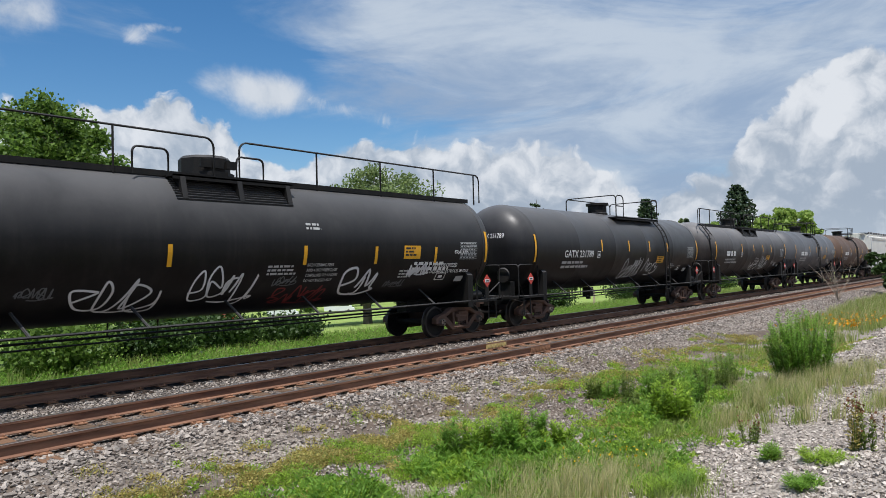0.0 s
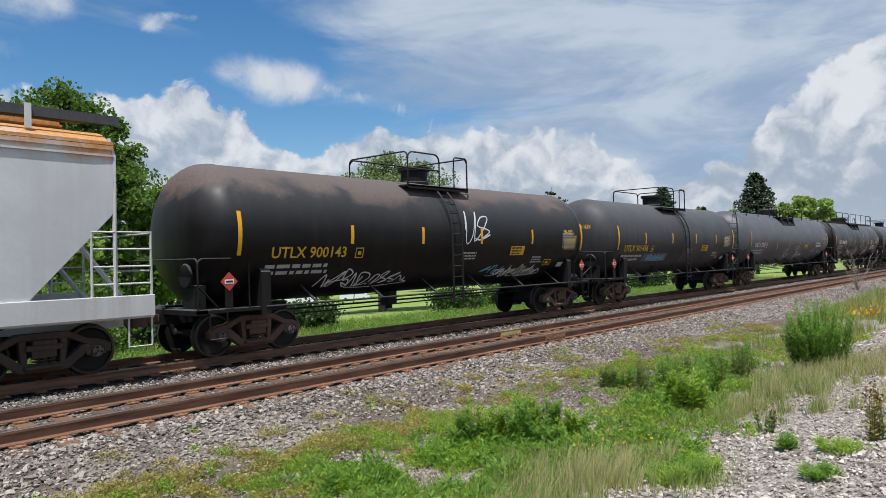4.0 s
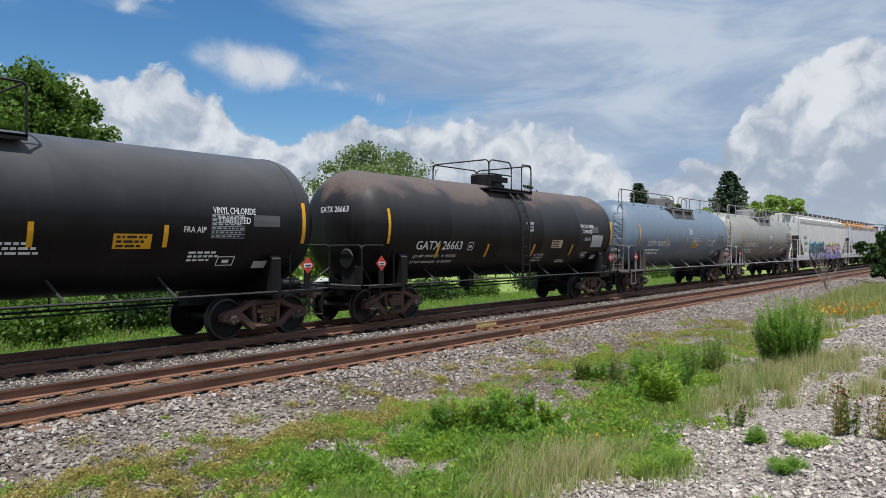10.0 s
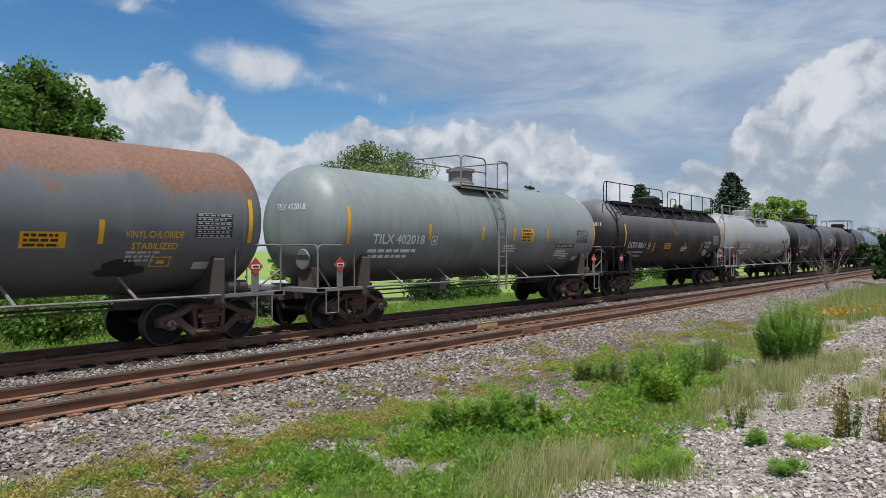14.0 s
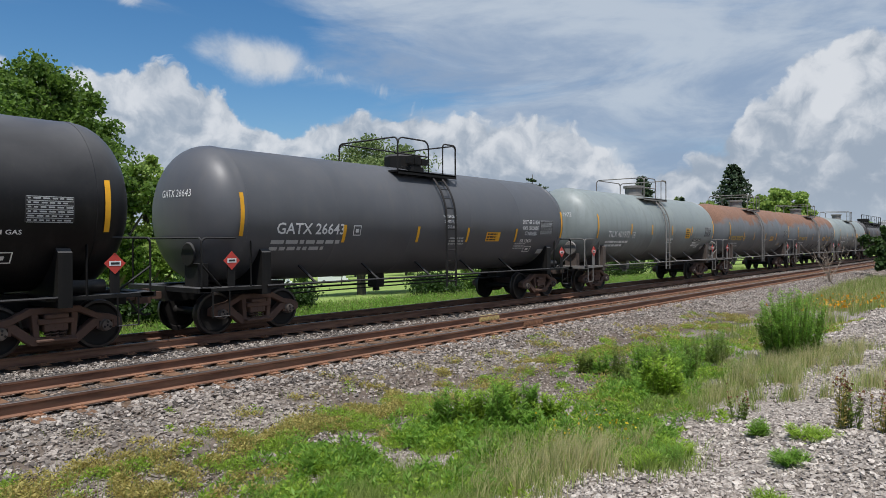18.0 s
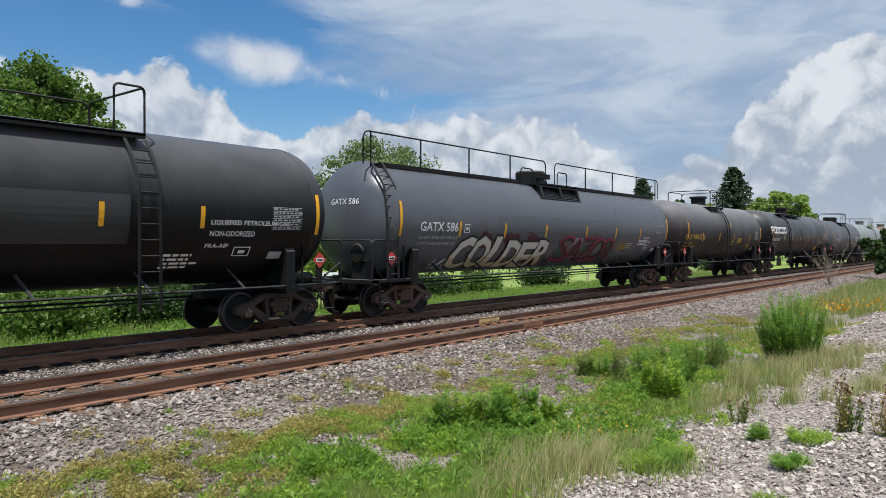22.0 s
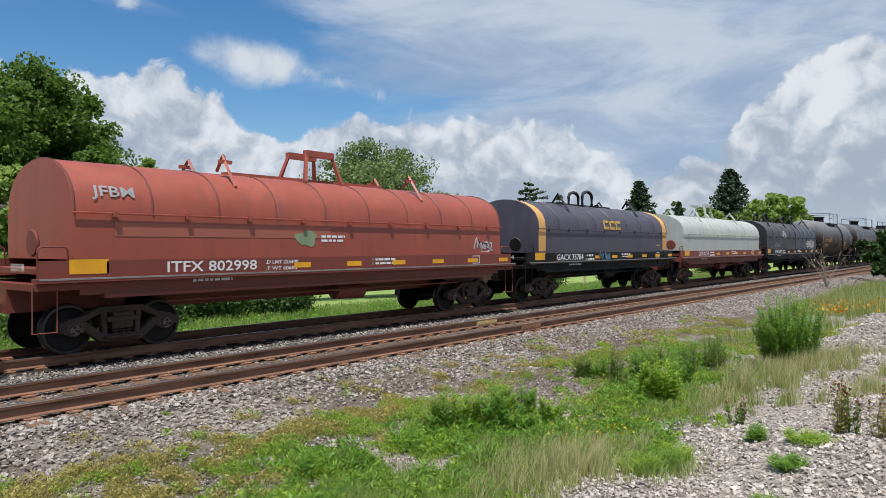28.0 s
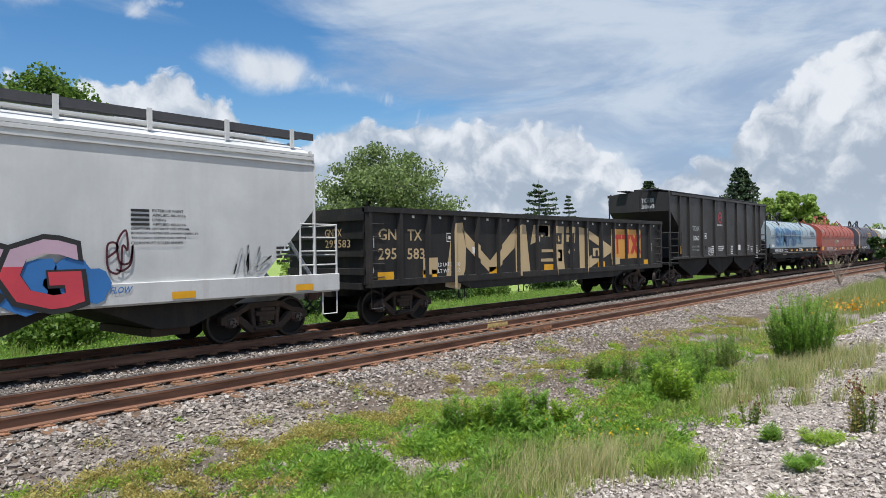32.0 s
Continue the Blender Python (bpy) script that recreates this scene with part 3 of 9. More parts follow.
def build_stones():
    rng = np.random.default_rng(5)
    for name, n, x0, x1, y0, y1, s0, s1, mat, label in (
            ("ballast_stones", 42000, -2, 60, 7.3, 9.65, 0.016, 0.044, "ballast_stone", "loose grey crushed stones along the track shoulder"),
            ("track_stones", 20000, 1, 60, 9.5, 11.85, 0.016, 0.036, "rusty_stone", "rust-stained crushed stones between the rails"),
            ("middle_stones", 13000, 1, 60, 11.75, 13.35, 0.016, 0.036, "ballast_stone", "grey crushed stones between the two tracks"),
            ("gravel_pebbles", 52000, 3, 22, -1.0, 7.6, 0.006, 0.014, "pale_stone", "pale loose gravel scattered on the ground"),
            ("gravel_stones", 21000, 4.6, 15, 0.2, 4.4, 0.010, 0.032, "pale_stone", "pale broken stones lying on the gravel"),
            ("gravel_heap_stones", 8000, 13, 25, -1.0, 3.6, 0.018, 0.042, "pale_stone", "pale broken stones of a low gravel heap"),
            ("soil_stones", 7000, 3, 16, 5.2, 7.6, 0.012, 0.034, "ballast_stone", "grey stones scattered on bare soil")):
        x, y = scatter(rng, n, x0, x1, y0, y1, 1.5)
        size = s0 + (s1 - s0) * rng.random(len(x)) ** 1.8
        if name == "ballast_stones":
            # the toe of the bank thins out into soil
            keep = y + 0.9 * fade(x, y, 0.7, 2.0) > 7.75 + np.interp(x, [2, 5, 9, 14], [0.2, 0.4, 0.1, 0.2]) - rng.random(n) ** 2 * 0.9
            x, y, size = x[keep], y[keep], size[keep]
        if name in ("gravel_pebbles", "gravel_stones", "soil_stones"):
            f = fade(x, y, 0.55, 2.0)
            keep = (0.25 if name != "gravel_pebbles" else 0.0) + f + np.interp(y, [2.4, 3.6, 4.8, 5.4, 6.4, 7.0, 7.6], [0.5, 0.15, -0.15, 0.2, 0.2, -0.1, -0.15]) + 0.5 * np.exp(-((x - 10.0) / 1.6) ** 2 - ((y - 6.2) / 0.8) ** 2) > rng.uniform(-0.1, 0.4, n)
            x, y, size = x[keep], y[keep], size[keep]
        z = ground_z(x, y) + size * 0.4
        if name == "track_stones":
            z -= 0.016
        stones(name, np.stack([x, y, z], 1), size, MATS[mat], label, n)


RAIL = [(-0.07, -0.18), (0.07, -0.18), (0.07, -0.168), (0.012, -0.15), (0.009, -0.05), (0.036, -0.038), (0.036, -0.006), (0.028, 0.0), (-0.028, 0.0), (-0.036, -0.006), (-0.036, -0.038), (-0.009, -0.05), (-0.012, -0.15), (-0.07, -0.168)]


def build_track(name, yc, label, x_ties, tie_parts, wood="tie_wood"):
    track = tagged(new(name), label, "railway track", kind="structure")
    for s in (-1, 1):
        bm = bmesh.new()
        fs = prism(bm, [(yc + s * GAUGE + a, b) for a, b in RAIL], -900, 900, "x")
        for f in fs[2:]:
            zs = [v.co.z for v in f.verts]
            if min(zs) > -0.0065:
                f.material_index = 1
        me = mesh_of("rail", bm, MATS["rail_steel"], MATS["rail_head"])
        part("rail", me, None, track, "brown rusted steel rail with a worn head")
    bm = bmesh.new()
    box(bm, -0.115, 0.115, -1.3, 1.3, -0.2, 0.0)
    bmesh.ops.bevel(bm, geom=list(bm.edges), offset=0.012, segments=1, affect="EDGES")
    tie = mesh_of("tie", bm, MATS[wood])
    bm = bmesh.new()
    box(bm, -0.09, 0.09, -0.18, 0.18, 0.0, 0.016)
    for a, b in ((-0.055, -0.11), (0.055, -0.11), (-0.055, 0.11), (0.055, 0.11)):
        box(bm, a - 0.014, a + 0.014, b - 0.022, b + 0.012, 0.016, 0.045)
    plate = mesh_of("tie_plate", bm, MATS["plate_rust"])
    rng = random.Random(3)
    x = x_ties[0]
    i = 0
    rest = []
    while x < x_ties[1]:
        jig = rng.uniform(-0.03, 0.03)
        m = pose(x + jig, yc + rng.uniform(-0.05, 0.05), -0.203 + rng.uniform(-0.008, 0.004), 0, 0, rng.uniform(-1.2, 1.2))
        if i < tie_parts:
            part("tie", tie, None, track, at=m)
            if i < 150:
                for s in (-1, 1):
                    part("tie_plate", plate, None, track, at=pose(x + jig, yc + s * GAUGE, -0.197))
        else:
            rest.append(x)
        x += 0.53
        i += 1
    if rest:
        bm = bmesh.new()
        for x in rest:
            box(bm, x - 0.115, x + 0.115, yc - 1.3, yc + 1.3, -0.4, -0.205)
        part("tie_row", bm, MATS[wood], track)["kind"] = "stuff"
    return track


def build_joints(track):
    # bolted rail joints, one on each rail, with yellow paint on the far one
    for x, s, mat, lab in ((15.75, 1, plain("joint_yellow", (0.42, 0.32, 0.13), 0.7, 0, 0.35, 14), "yellow painted rail joint bar"), (15.6, -1, MATS["plate_rust"], "rusty bolted rail joint bar")):
        bm = bmesh.new()
        y = NEAR_Y + s * GAUGE
        box(bm, x - 0.46, x + 0.46, y - 0.045, y - 0.012, -0.15, -0.04)
        for k in range(6):
            a = x - 0.38 + k * 0.152
            box(bm, a - 0.022, a + 0.022, y - 0.075, y - 0.045, -0.115, -0.072)
        box(bm, x - 0.42, x + 0.42, y - 0.03, y + 0.03, 0.001, 0.004)
        part("joint_bar", bm, mat, track, lab)


# ---------------------------------------------------------------- plants
def rand_unit(rng, n):
    v = rng.normal(size=(n, 3))
    return v / np.linalg.norm(v, axis=1)[:, None]


def leaf_mesh(name, pos, size, rng, mat, droop=0.0, flat=0.0):
    """Loose pointed leaves, turned at random or laid towards level."""
    n = len(pos)
    u = rand_unit(rng, n)
    if droop:
        u = u * (1 - droop) + np.array([0, 0, -droop])
    if flat:
        u[:, 2] *= 1 - flat
    u /= np.linalg.norm(u, axis=1)[:, None]
    side = rand_unit(rng, n) * (1 - flat) + np.array([0, 0, flat])
    w = np.cross(u, side)
    w /= np.linalg.norm(w, axis=1)[:, None] + 1e-9
    s = (size * rng.uniform(0.6, 1.3, n))[:, None]
    u, w = u * s * 1.25, w * s * 0.95
    return quads(name, pos, (u + w) * 0.5, (u - w) * 0.5, mat)


def broad_tree(x, y, h, w, mat, seed, label, leaves=9000, leaf=0.17, clumps=26, base=0.28, droop=0.0, lobes=8, name="tree"):
    """Tapered trunk, limbs to uneven lobes, and twigs of leaves gathered in flat sprays round each lobe."""
    rng = np.random.default_rng(seed)
    z0 = float(ground_z(x, y))
    h = h + max(0.0, -0.5 - z0)
    t = tagged(new(name), label, "tree")
    t.matrix_basis = pose(x, y, z0 - 0.05)
    cz, hz = h * (base + (1 - base) * 0.46), h * (1 - base) * 0.54
    # lobes of the crown
    lob = []
    for i in range(lobes):
        a = i * 2.4 + rng.uniform(-0.4, 0.4)
        e = -0.75 + 1.5 * (i + 0.5) / lobes + rng.uniform(-0.1, 0.1)
        k = math.sqrt(max(0.05, 1 - e * e))
        lob.append((w * 0.30 * k * math.cos(a), w * 0.30 * k * math.sin(a), cz + hz * 0.72 * e, rng.uniform(0.20, 0.29) * w))
    lob.append((rng.uniform(-.05, .05) * w, rng.uniform(-.05, .05) * w, cz + hz * 0.66, 0.20 * w))
    cs, rs = [], []
    clumps = int(clumps * 3.2)
    for i in range(clumps):
        lx, ly, lz, lr = lob[i % len(lob)]
        d = rand_unit(rng, 1)[0]
        d[2] = d[2] * 0.85 + 0.12
        k = rng.uniform(0.45, 1.08)
        p = np.array([lx, ly, lz]) + d * np.array([lr, lr, min(lr, hz * 0.4)]) * k
        p[2] = min(max(p[2], h * base * 0.7), h * 0.985)
        cs.append(p)
        rs.append(w * rng.uniform(0.05, 0.115))
    cs = np.array(cs)
    bm = bmesh.new()
    tr = h * 0.024
    trunk = [(0, 0, 0), (rng.uniform(-.1, .1), rng.uniform(-.1, .1), h * 0.2), (rng.uniform(-.2, .2), rng.uniform(-.2, .2), h * 0.45), (rng.uniform(-.3, .3), rng.uniform(-.3, .3), h * 0.8)]
    tube(bm, trunk, [tr * 1.3, tr, tr * 0.7, tr * 0.2], 8)
    for i, (lx, ly, lz, lr) in enumerate(lob):
        st = Vector((0, 0, max(h * 0.12, lz - h * 0.26)))
        mid = st.lerp(Vector((lx, ly, lz)), 0.55) + Vector((0, 0, -h * 0.015))
        tube(bm, [st, mid, (lx, ly, lz)], [tr * 0.5, tr * 0.34, tr * 0.16], 5)
        for c in cs[i::len(lob)][:12]:
            tube(bm, [(lx, ly, lz), c], [tr * 0.13, tr * 0.04], 4)
    part("trunk", bm, MATS["bark"], t)
    each = max(6, leaves // clumps)
    pos = [c + rand_unit(rng, each) * (rng.random(each) ** 0.5)[:, None] * r * np.array([1.1, 1.1, 0.8]) for c, r in zip(cs, rs)]
    part("crown", leaf_mesh("crown", np.concatenate(pos), leaf, rng, MATS[mat], droop, 0.12), None, t)
    return t


def conifer(x, y, h, w, seed, label, sparse=False, mat="needle_dark"):
    rng = np.random.default_rng(seed)
    t = tagged(new("spruce_tree"), label, "tree")
    h = h + max(0.0, -0.5 - float(ground_z(x, y)))
    t.matrix_basis = pose(x, y, float(ground_z(x, y)) - 0.05)
    bm = bmesh.new()
    tube(bm, [(0, 0, 0), (0, 0, h * 0.5), (0, 0, h * 0.98)], [h * 0.018, h * 0.012, h * 0.002], 7)
    pos = []
    k = 0
    step = 0.045 if sparse else 0.018
    zz = 0.12
    while zz < 0.97:
        for i in range(4 if sparse else 7):
            a = i * 6.283 / (5 if sparse else 7) + k * 0.7 + rng.uniform(-.3, .3)
            ln = w * 0.5 * (1 - zz) ** 0.8 * rng.uniform(0.7, 1.15) + 0.12
            up = rng.uniform(-0.05, 0.22)
            e = np.array([ln * math.cos(a), ln * math.sin(a), zz * h + ln * up])
            lift = 0 if sparse else rng.uniform(-0.02, 0.02) * h * (1 - zz)
            s = np.array([0, 0, zz * h + lift])
            e[2] += lift
            tube(bm, [s, (s + e) / 2 - np.array([0, 0, ln * 0.06]), e], [0.05, 0.035, 0.012], 4)
            m = 60 if sparse else 42
            f = rng.uniform(0.2, 1.0, m)[:, None]
            p = s + (e - s) * f + rng.normal(size=(m, 3)) * np.array([0.16, 0.16, 0.09]) * (ln * 0.35 + 0.15)
            p[:, 2] -= 0.06 * ln
            pos.append(p)
        zz += step * rng.uniform(0.8, 1.3)
        k += 1
    part("trunk", bm, MATS["bark"], t)
    pos = np.concatenate(pos)
    part("crown", leaf_mesh("crown", pos, 0.16 if not sparse else 0.12, rng, MATS[mat], 0.2), None, t)
    return t


def shrub(name, x, y, h, w, mat, seed, label, leaves=1500, leaf=0.06, stems=14, category="bush"):
    rng = np.random.default_rng(seed)
    t = tagged(new(name), label, category)
    t.matrix_basis = pose(x, y, float(ground_z(x, y)) - 0.02)
    bm = bmesh.new()
    pos = []
    for i in range(stems):
        a, r = rng.uniform(0, 6.283), math.sqrt(rng.random()) * w * 0.5
        top = np.array([r * math.cos(a), r * math.sin(a), h * rng.uniform(0.6, 1.0) * (1 - 0.35 * (2 * r / w) ** 2)])
        foot = top * np.array([0.35, 0.35, 0])
        tube(bm, [foot, (foot + top) / 2 + rng.normal(size=3) * 0.03, top], [0.012 * h + 0.003, 0.009 * h + 0.002, 0.002], 4)
        m = leaves // stems
        f = rng.random(m)[:, None] ** 0.7
        p = foot + (top - foot) * f + rng.normal(size=(m, 3)) * (w * 0.09 + 0.02) * np.array([1, 1, 0.7])
        p[:, 2] = np.maximum(p[:, 2], 0.02)
        pos.append(p)
    part("stem_clump", bm, MATS["weed_dark"], t)["kind"] = "stuff"
    part("foliage", leaf_mesh("foliage", np.concatenate(pos), leaf, rng, MATS[mat]), None, t)
    return t


def blades(name, cx, cy, spread, n, h, mat, label, seed, lean=0.35, width=0.006, heads=None):
    """A patch of grass blades, as one mass."""
    rng = np.random.default_rng(seed)
    r = np.sqrt(rng.random(n)) * spread
    a = rng.uniform(0, 6.283, n)
    x, y = cx + r * np.cos(a) * 1.3, cy + r * np.sin(a)
    return blade_field(name, x, y, h, mat, label, rng, lean, width)


def blade_field(name, x, y, h, mat, label, rng, lean=0.35, width=0.006):
    n = len(x)
    hh = h * rng.uniform(0.45, 1.15, n)
    d = rng.uniform(0, 6.283, n)
    ln = rng.uniform(0, lean, n) * hh
    b = np.stack([x, y, ground_z(x, y) - 0.01], 1)
    m = b + np.stack([np.cos(d) * ln * 0.3, np.sin(d) * ln * 0.3, hh * 0.55], 1)
    t = b + np.stack([np.cos(d) * ln, np.sin(d) * ln, hh], 1)
    sd = np.stack([-np.sin(d + 0.7), np.cos(d + 0.7), np.zeros(n)], 1) * (width * rng.uniform(0.7, 1.4, n))[:, None]
    v = np.stack([b - sd, b + sd, m + sd * 0.8, m - sd * 0.8, t], 1).reshape(-1, 3)
    me = bpy.data.meshes.new(name)
    me.vertices.add(n * 5)
    me.vertices.foreach_set("co", v.reshape(-1))
    idx = np.array([0, 1, 2, 3, 3, 2, 4])[None] + (np.arange(n) * 5)[:, None]
    me.loops.add(n * 7)
    me.loops.foreach_set("vertex_index", idx.reshape(-1).astype(np.int32))
    me.polygons.add(n * 2)
    me.polygons.foreach_set("loop_start", (np.array([0, 4])[None] + (np.arange(n) * 7)[:, None]).reshape(-1).astype(np.int32))
    me.update(calc_edges=True)
    me.materials.append(MATS[mat])
    return tagged(new(name, me), label, "grass", kind="stuff")


def lance_weed(x, y, h, w, mat, seed, label, stems=14, per=60, leaf=0.075, name="weed", category="weed", slim=0.17, tips=None):
    """Upright stems, each set all round with narrow pointed leaves."""
    rng = np.random.default_rng(seed)
    t = tagged(new(name), label, category)
    t.matrix_basis = pose(x, y, float(ground_z(x, y)) - 0.02)
    bm = bmesh.new()
    cen, us, ws, top_p = [], [], [], []
    for i in range(stems):
        a, r = rng.uniform(0, 6.283), math.sqrt(rng.random()) * w * 0.5
        top = np.array([r * math.cos(a), r * math.sin(a), h * rng.uniform(0.62, 1.0) * (1 - 0.25 * (2 * r / w) ** 2)])
        foot = top * np.array([0.6, 0.6, 0])
        tube(bm, [foot, (foot + top) / 2 + rng.normal(size=3) * 0.02, top], [0.006 * h + 0.002, 0.004 * h + 0.002, 0.001], 4)
        f = rng.random(per)
        p = foot + (top - foot) * (0.08 + 0.92 * f[:, None])
        b = rng.uniform(0, 6.283, per)
        rise = rng.uniform(0.1, 0.9, per)
        d = np.stack([np.cos(b), np.sin(b), rise], 1)
        d /= np.linalg.norm(d, axis=1)[:, None]
        ln = leaf * rng.uniform(0.55, 1.2, per) * (1.1 - 0.55 * f)
        u = d * (ln * 0.5)[:, None]
        v = np.cross(d, np.stack([rng.normal(size=per) * 0.3, rng.normal(size=per) * 0.3, np.ones(per)], 1))
        v /= np.linalg.norm(v, axis=1)[:, None]
        cen.append(p + u)
        us.append(u)
        ws.append(v * (ln * slim)[:, None])
        top_p.append(top)
    part("stem_clump", bm, MATS["weed_dark"], t)["kind"] = "stuff"
    c, u, v = np.concatenate(cen), np.concatenate(us), np.concatenate(ws)
    # pointed leaves: corners at base, two sides and tip
    part("foliage", quads("foliage", c, (u + v) * 0.5, (u - v) * 0.5, MATS[mat]), None, t)
    if tips:
        p = np.repeat(np.array(top_p), 9, 0) + rng.normal(size=(len(top_p) * 9, 3)) * np.array([0.012, 0.012, 0.05])
        part("seed_head", leaf_mesh("seed_head", p, 0.012, rng, MATS[tips]), None, t)["kind"] = "stuff"
    return t


def herb_field(name, x, y, h, r, per, leaf, slim, mat, label, rng, rise=0.8):
    """Small soft plants: each a low dome of narrow pointed leaves."""
    n = len(x)
    k = np.repeat(np.arange(n), per)
    m = len(k)
    big = rng.uniform(0.55, 1.3, n)
    a = rng.uniform(0, 6.283, m)
    q = np.sqrt(rng.random(m))
    rr, hh = (np.broadcast_to(r, n) * big)[k], (np.broadcast_to(h, n) * big)[k]
    px, py = x[k] + np.cos(a) * rr * q, y[k] + np.sin(a) * rr * q
    pz = ground_z(px, py) + hh * (1.02 - q ** 2 * 0.75) * rng.random(m) ** 0.55
    b = a + rng.normal(size=m) * 0.9
    d = np.stack([np.cos(b), np.sin(b), rng.uniform(0.0, 2.0, m) * rise], 1)
    d /= np.linalg.norm(d, axis=1)[:, None]
    ln = leaf * rng.uniform(0.5, 1.25, m)
    v = np.cross(d, rand_unit(rng, m))
    v /= np.linalg.norm(v, axis=1)[:, None] + 1e-9
    u, v = d * (ln * 0.5)[:, None], v * (ln * slim)[:, None]
    c = np.stack([px, py, pz], 1) + u * 0.6
    return tagged(new(name, quads(name, c, (u + v) * 0.5, (u - v) * 0.5, MATS[mat])), label, "weeds", kind="stuff")


def patches(rng, rows):
    """Random places gathered in soft patches: centre, spread and count each."""
    x = np.concatenate([rng.normal(a, sx, n) for a, b, sx, sy, n in rows])
    y = np.concatenate([rng.normal(b, sy, n) for a, b, sx, sy, n in rows])
    return x, y


def tufts(rng, rows, per=26, r=0.07):
    """The same, but gathered again in small tufts."""
    cx, cy = patches(rng, [(a, b, sx, sy, max(1, n // per)) for a, b, sx, sy, n in rows])
    m = len(cx)
    k = np.repeat(np.arange(m), rng.integers(per // 3, per * 2, m))
    q = r * rng.uniform(0.5, 1.6, m)
    return cx[k] + rng.normal(size=len(k)) * q[k], cy[k] + rng.normal(size=len(k)) * q[k]


def fade(x, y, s, seed):
    return np.array([noise.noise((a * s, b * s, seed)) + 0.5 * noise.noise((a * s * 3.1, b * s * 3.1, seed + 9)) for a, b in zip(x, y)])


def build_plants():
    # tall trees behind the line
    broad_tree(14.8, 41.0, 12.5, 10.2, "leaf_maple", 11, "tall dark green maple behind the track", 76000, 0.095, 80, 0.22, lobes=11)
    broad_tree(36.0, 37.2, 9.9, 12.4, "leaf_willow", 12, "rounded grey-green tree beyond the field edge", 52000, 0.085, 80, 0.12, 0.3, 9)
    conifer(116.7, 35.7, 15.2, 14.5, 13, "dark spruce tree with a pointed top")
    conifer(114.6, 50.0, 14.2, 12.0, 14, "dark spruce tree beside another one")
    conifer(107.5, 40.5, 9.6, 3.0, 24, "small narrow spruce beside a bright green tree")
    conifer(74.6, 46.8, 11.2, 12.5, 15, "sparse larch-like tree with open branches", True, "needle_dark")
    conifer(86.8, 49.6, 10.0, 5.4, 25, "small slender larch-like tree", True, "needle_dark")
    broad_tree(115.5, 28.6, 10.8, 9.6, "leaf_light", 16, "bright green broad tree beside a spruce", 16000, 0.24, 40, 0.1)
    broad_tree(104.6, 35.1, 8.8, 6.0, "leaf_light", 17, "bright green leafy tree beside a spruce", 11000, 0.22, 34, 0.1)
    broad_tree(122.2, 26.3, 8.2, 5.4, "leaf_light", 18, "light green tree in the row", 9000, 0.22, 30, 0.1)
    broad_tree(119.6, 45.7, 11.0, 4.4, "leaf_willow", 19, "small slender tree between two spruces", 1900, 0.2, 16)
    for i, (x, y, h, w, m) in enumerate(((227, 33, 7.6, 11, "leaf_light"), (246, 28, 7.4, 10, "leaf_bush"), (262, 20, 7.6, 11, "leaf_light"), (285, 13, 7.8, 14, "leaf_bush"), (310, 4, 8.0, 14, "leaf_bush"), (330, 70, 9, 22, "leaf_bush"), (280, 60, 8, 16, "leaf_bush"))):
        broad_tree(x, y, h, w, m, 30 + i, "distant green trees by the line", 3000, 0.45, 22, 0.05)
    # a row of trees closing the field
    far = random.Random(4)
    for i in range(15):
        x, y = 20 + i * 14 + far.uniform(-4, 4), 150 + far.uniform(-8, 8) - 0.12 * i * 14
        broad_tree(x, y, 4.0 + far.uniform(-1.2, 1.5), far.uniform(9, 14), "leaf_bush" if i % 3 else "leaf_light", 400 + i, "distant green tree at the far edge of the field", 1300, 0.5, 18, 0.02)
    # undergrowth along the far side of the line
    spots = ((9.0, 22.8, 1.9, 3.2), (12.3, 23.5, 1.7, 2.8), (15.5, 24.5, 2.0, 3.4), (11.0, 27.5, 3.2, 4.0), (18.4, 23.6, 1.5, 2.6), (29.5, 24.6, 1.5, 3.0), (32.5, 24.0, 1.4, 2.6), (41.0, 25.0, 1.7, 3.4), (56, 26, 2.0, 4.0), (70, 28, 2.2, 4.5), (90, 30, 2.4, 5))
    for i, (x, y, h, w) in enumerate(spots):
        shrub("bush", x, y, h, w, "leaf_bush" if i % 3 else "leaf_maple", 50 + i, "dense dark green bush behind the track", 6000, 0.06, 30)
    broad_tree(21.2, 40.0, 8.0, 6.6, "leaf_light", 71, "light green leafy tree beside the maple", 22000, 0.10, 40, 0.05)
    broad_tree(17.4, 36.2, 8.0, 5.6, "leaf_maple", 72, "dark green undergrowth tree below the maple", 18000, 0.10, 40, 0.05)
    broad_tree(11.5, 33.0, 6.2, 5.0, "leaf_light", 74, "light green undergrowth tree below the maple", 16000, 0.10, 40, 0.05)
    broad_tree(49.4, 37.5, 5.6, 4.2, "leaf_light", 75, "small lime green tree beyond the field edge", 9000, 0.11, 30, 0.08)
    # the leafy tree at the bend
    broad_tree(55.8, 6.7, 3.9, 3.4, "leaf_bush", 73, "dark green roadside tree near the rails", 6000, 0.11, 26, 0.02)
    lance_weed(14.1, 3.3, 1.42, 1.35, "weed_green", 81, "dense tall green bush of upright leafy stems", 95, 120, 0.12, "bush", "bush", 0.11)
    # bare twiggy bush
    t = tagged(new("bare_bush"), "dead leafless bush with pale twigs beside the rails", "bush")
    t.matrix_basis = pose(44.8, 8.4, float(ground_z(44.8, 8.4)))
    rng = random.Random(9)
    for i in range(16):
        bm = bmesh.new()
